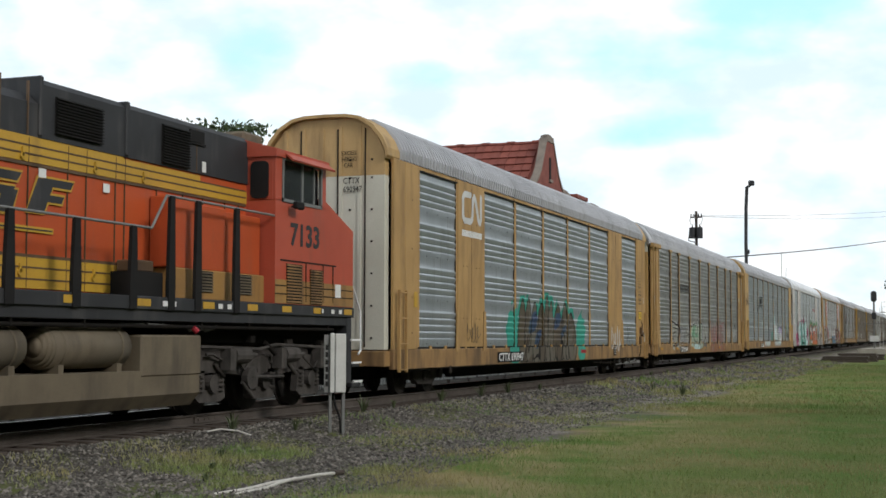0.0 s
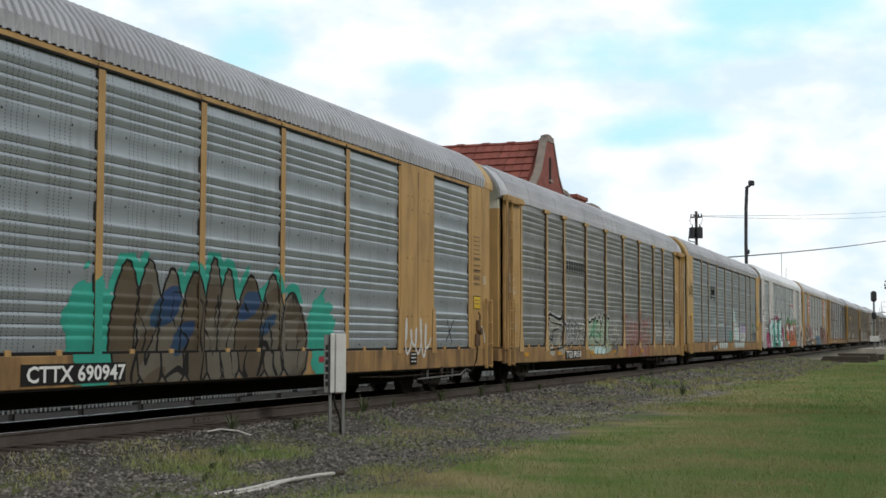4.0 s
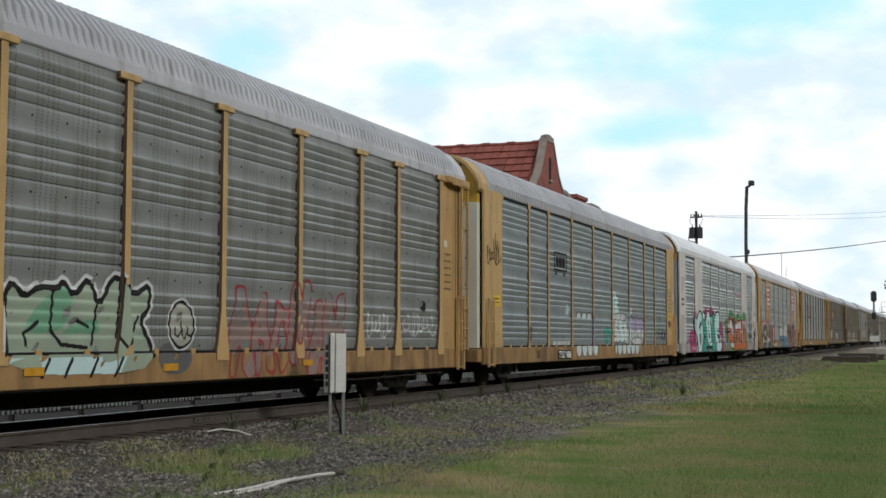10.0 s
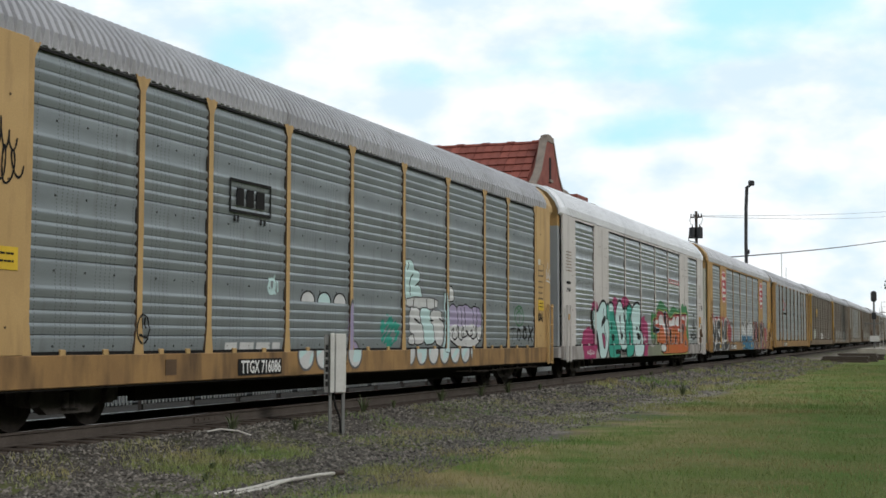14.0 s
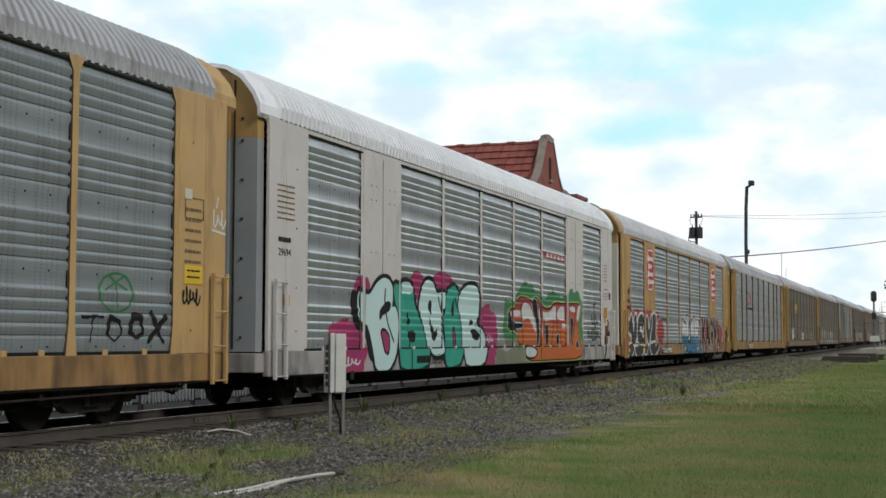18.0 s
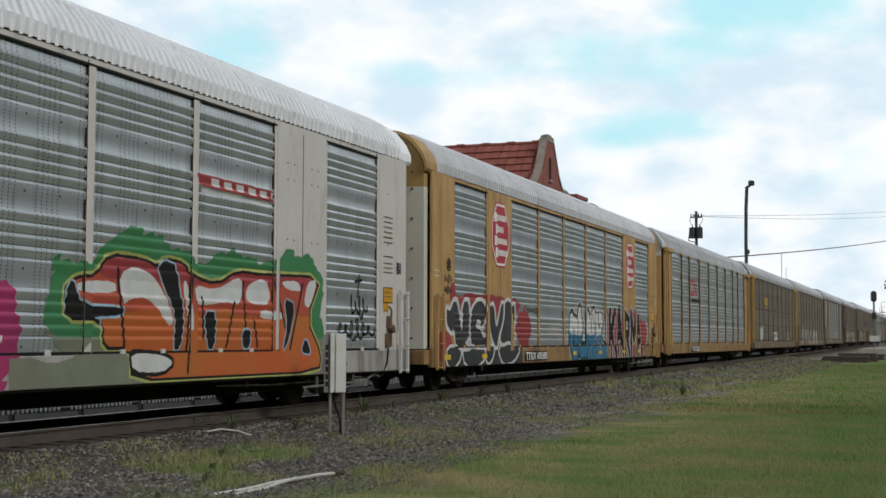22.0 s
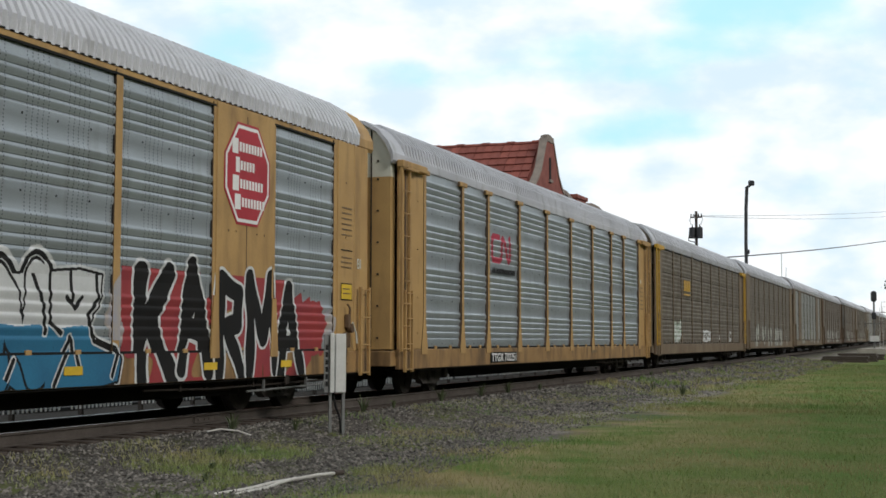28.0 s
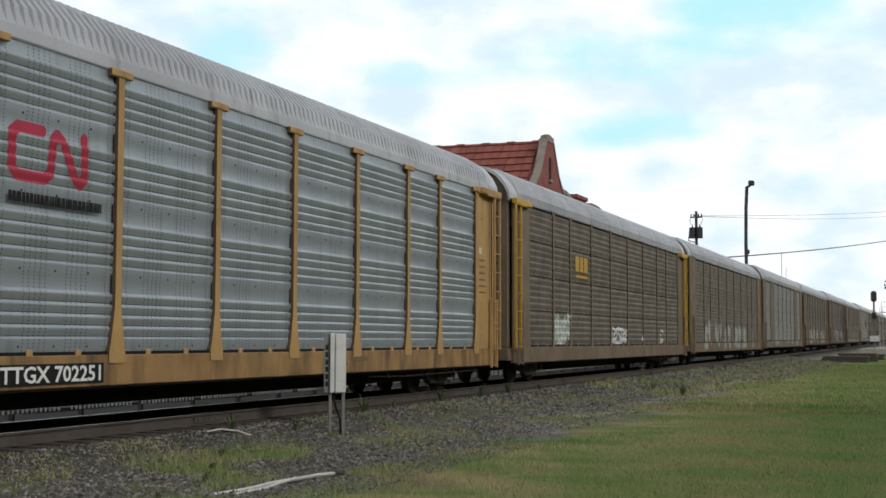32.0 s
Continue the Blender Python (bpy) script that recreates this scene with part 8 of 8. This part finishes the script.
def make_grass():
    rng = np.random.RandomState(11)
    parts = []
    for n, x0, x1, y0, y1, h, w, keep in ((52000, 10.5, 34, 0.0, 7.6, 0.06, 0.005, "lawn"), (26000, 34, 95, 0.0, 8.2, 0.08, 0.014, "lawn"), (34000, 10, 46, 5.6, 11.1, 0.075, 0.006, "tuft"), (20000, 12.0, 19.5, 7.0, 10.3, 0.055, 0.006, "tuft"), (12000, 44, 110, 6.3, 11.2, 0.13, 0.022, "tuft")):
        x = x0 + (x1 - x0) * rng.rand(n) ** (1.5 if keep == "lawn" else 1.2)
        y = rng.uniform(y0, y1, n)
        if keep == "lawn":
            k = lawn_edge(x, y) < 6.2 + rng.normal(0, 0.7, n)
        else:
            patch = np.sin(x * 0.9 + 1.3 * np.sin(y * 1.1)) + np.sin(y * 2.1 + x * 0.35) + 0.8 * np.sin(x * 2.3 - y * 1.7)
            k = (patch > 0.45 + rng.normal(0, 0.35, n)) & ~((np.abs(x - 14.7) < 1.6) & (np.abs(y - 7.4) < 0.5))
        x, y = x[k], y[k]
        m = len(x)
        z = ground_grid(x, y)
        a = rng.uniform(0, 6.283, m)
        hh = h * rng.uniform(0.5, 1.5, m) * (1.0 if keep == "lawn" else 1.2)
        lean = rng.normal(0, 0.45, (m, 2)) * hh[:, None]
        b0 = np.stack([x - np.cos(a) * w, y - np.sin(a) * w, z - 0.005], 1)
        b1 = np.stack([x + np.cos(a) * w, y + np.sin(a) * w, z - 0.005], 1)
        tip = np.stack([x + lean[:, 0], y + lean[:, 1], z + hh], 1)
        parts.append(np.stack([b0, b1, tip], 1).reshape(-1, 3))
    v = np.concatenate(parts)
    me = bpy.data.meshes.new("grass")
    me.from_pydata(v.tolist(), [], np.arange(len(v)).reshape(-1, 3).tolist())
    me.materials.append(M["grass_blade"])
    tagged(new("grass", me), "short mown grass with straggling tufts on gravel", "grass", kind="stuff")


make_grass()


def make_stones():
    rng = np.random.RandomState(21)
    base = np.array([(1, 0, 0), (-1, 0, 0), (0, 1, 0), (0, -1, 0), (0, 0, 1), (0, 0, -1)], float)
    tri = np.array([(0, 2, 4), (2, 1, 4), (1, 3, 4), (3, 0, 4), (2, 0, 5), (1, 2, 5), (3, 1, 5), (0, 3, 5)])
    vs, fs, k = [], [], 0
    for n, x0, x1, y0, y1, s0, s1 in ((15000, 9.5, 30, 7.3, 11.6, 0.016, 0.04), (8000, 30, 62, 8.2, 11.6, 0.03, 0.06), (3500, 11, 22, 6.4, 7.6, 0.012, 0.03), (2200, 22, 60, 6.9, 8.3, 0.015, 0.035), (5000, 60, 110, 6.5, 11.6, 0.045, 0.09)):
        x = x0 + (x1 - x0) * rng.rand(n) ** 1.3
        y = rng.uniform(y0, y1, n)
        z = ground_grid(x, y)
        s = rng.uniform(s0, s1, n)
        p = base[None] * rng.uniform(0.6, 1.25, (n, 6, 1)) * s[:, None, None]
        p += rng.normal(0, 0.22, (n, 6, 3)) * s[:, None, None]
        p[:, :, 2] *= 0.7
        p += np.stack([x, y, z + s * 0.2], 1)[:, None]
        vs.append(p.reshape(-1, 3))
        fs.append((tri[None] + (np.arange(n) * 6)[:, None, None] + k).reshape(-1, 3))
        k += n * 6
    me = bpy.data.meshes.new("gravel")
    me.from_pydata(np.concatenate(vs).tolist(), [], np.concatenate(fs).tolist())
    m = mat("loose ballast stones", (0.17, 0.155, 0.135), (0.1, 0.09, 0.078), rough=0.9, scale=6, fine=60, bump=0.3)
    nd, l = m.node_tree.nodes, m.node_tree.links
    g, r, mx = nd.new("ShaderNodeNewGeometry"), nd.new("ShaderNodeMapRange"), nd.new("ShaderNodeMix")
    r.inputs[3].default_value, r.inputs[4].default_value = 0.35, 1.75
    mx.data_type, mx.blend_type = "RGBA", "MULTIPLY"
    mx.inputs[0].default_value = 1.0
    b = nd["Principled BSDF"]
    src = b.inputs["Base Color"].links[0].from_socket
    l.new(g.outputs["Random Per Island"], r.inputs[0])
    l.new(src, mx.inputs[6])
    l.new(r.outputs[0], mx.inputs[7])
    l.new(mx.outputs[2], b.inputs["Base Color"])
    me.materials.append(m)
    tagged(new("gravel", me), "loose grey ballast stones along the track", "gravel", kind="stuff")


make_stones()


def weed(x, y, h, seed, n=26):
    rng = random.Random(seed)
    t = thing("weed", "straggly green weed growing in the ballast", "weed", "trackside weeds", at=(x, y, ground_z(x, y)))
    bm = bmesh.new()
    for _ in range(n):
        a, l = rng.uniform(0, 6.283), h * rng.uniform(0.5, 1.0)
        d = Vector((math.cos(a), math.sin(a), 0))
        out = rng.uniform(0.1, 0.8) * h
        s = Vector((-d.y, d.x, 0)) * 0.008
        p0, p1, p2 = d * 0.02, d * out * 0.5 + Vector((0, 0, l * 0.7)), d * out + Vector((0, 0, l))
        v = [bm.verts.new(c) for c in (p0 - s, p0 + s, p1 + s * 1.6, p1 - s * 1.6, p2)]
        bm.faces.new(v[:4])
        bm.faces.new((v[3], v[2], v[4]))
    part("leaves", bm, M["weed"], t)


for i, (x, y, h) in enumerate(((19.6, 10.9, 0.42), (25.6, 11.2, 0.5), (27.5, 11.3, 0.3), (30.5, 11.3, 0.45), (33.5, 11.3, 0.5), (36.0, 11.35, 0.5), (39.0, 11.3, 0.32), (17.5, 9.9, 0.2), (14.8, 8.6, 0.14), (16.0, 9.2, 0.16), (42.7, 7.7, 0.55), (47.0, 9.5, 0.4), (55.0, 11.2, 0.35), (58.5, 11.2, 0.3), (62.0, 11.2, 0.3), (21.3, 10.6, 0.25), (23.8, 10.8, 0.3), (12.6, 7.9, 0.18))):
    weed(x, y, h * 0.85, 100 + i, 14 if h < 0.4 else (44 if y < 8 else 24))

pp = thing("plastic_pipe", "bent white plastic pipes lying in the grass", "pipe", at=(14.8, 7.5, ground_z(14.8, 7.5)))
part("pipe", tube(bmesh.new(), [(-1.3, 0.25, 0.02), (-0.7, 0.12, 0.03), (-0.2, 0.08, 0.05), (0.3, -0.02, 0.06), (0.8, -0.06, 0.06), (1.15, -0.12, 0.05)], 0.022, 8), M["pvc"], pp)
part("pipe", tube(bmesh.new(), [(-1.2, 0.02, 0.02), (-0.5, -0.02, 0.03), (-0.1, 0.03, 0.04), (0.15, -0.01, 0.06), (0.35, 0.04, 0.06)], 0.02, 8), M["pvc"], pp)
part("pipe_end", cyl(bmesh.new(), (1.15, -0.12, 0.05), (1.35, -0.15, 0.05), 0.035, 10), M["tie"], pp)
hs = thing("hose", "thin pale curved hose end on the ballast", "hose", at=(19.0, 10.75, ground_z(19.0, 10.75)))
part("tube", tube(bmesh.new(), [(-0.25, 0.12, 0.1), (0.05, 0.05, 0.12), (0.35, -0.1, 0.08), (0.5, -0.25, 0.0)], 0.012, 6), M["pvc"], hs)


# ---- motion ----
def train_at(t):
    """Metres that the train has come by t seconds, from its place at half time."""
    rows = [(0.0, -80.32), (3.5, -62.84), (6.0, -50.46), (8.5, -37.82), (11.0, -25.15), (14.5, -7.44), (17.0, 4.92), (19.5, 17.58), (22.0, 30.03), (25.5, 47.78), (28.0, 60.46), (30.0, 70.42), (32.0, 80.32)]
    for (a, p), (b, q) in zip(rows, rows[1:]):
        if t <= b:
            return p + (q - p) * (t - a) / (b - a)
    return rows[-1][1]


def motions():
    times = [0.0, 3.5, 6.0, 8.5, 11.0, 14.5, 17.0, 19.5, 22.0, 25.5, 28.0, 30.0, 32.0]
    for car, c in CARS:
        walk(car, [(t, pose(c - train_at(t), TRACK_Y, rise(c - train_at(t)))) for t in times])
    for wheel, at, r, c in WHEELS:
        # turn only while the car is within some forty-five metres
        rows, t = [], 0.0
        while t < 32.0001:
            rows.append((t, pose(*at, 0, -math.degrees(train_at(t) / r), 0)))
            t += 4 / 30
        walk(wheel, rows)
    walk(clouds, [(0.0, pose(0, 0, 0)), (32.0, pose(0, 0, 0, 0, 0, 1.0))])


motions()
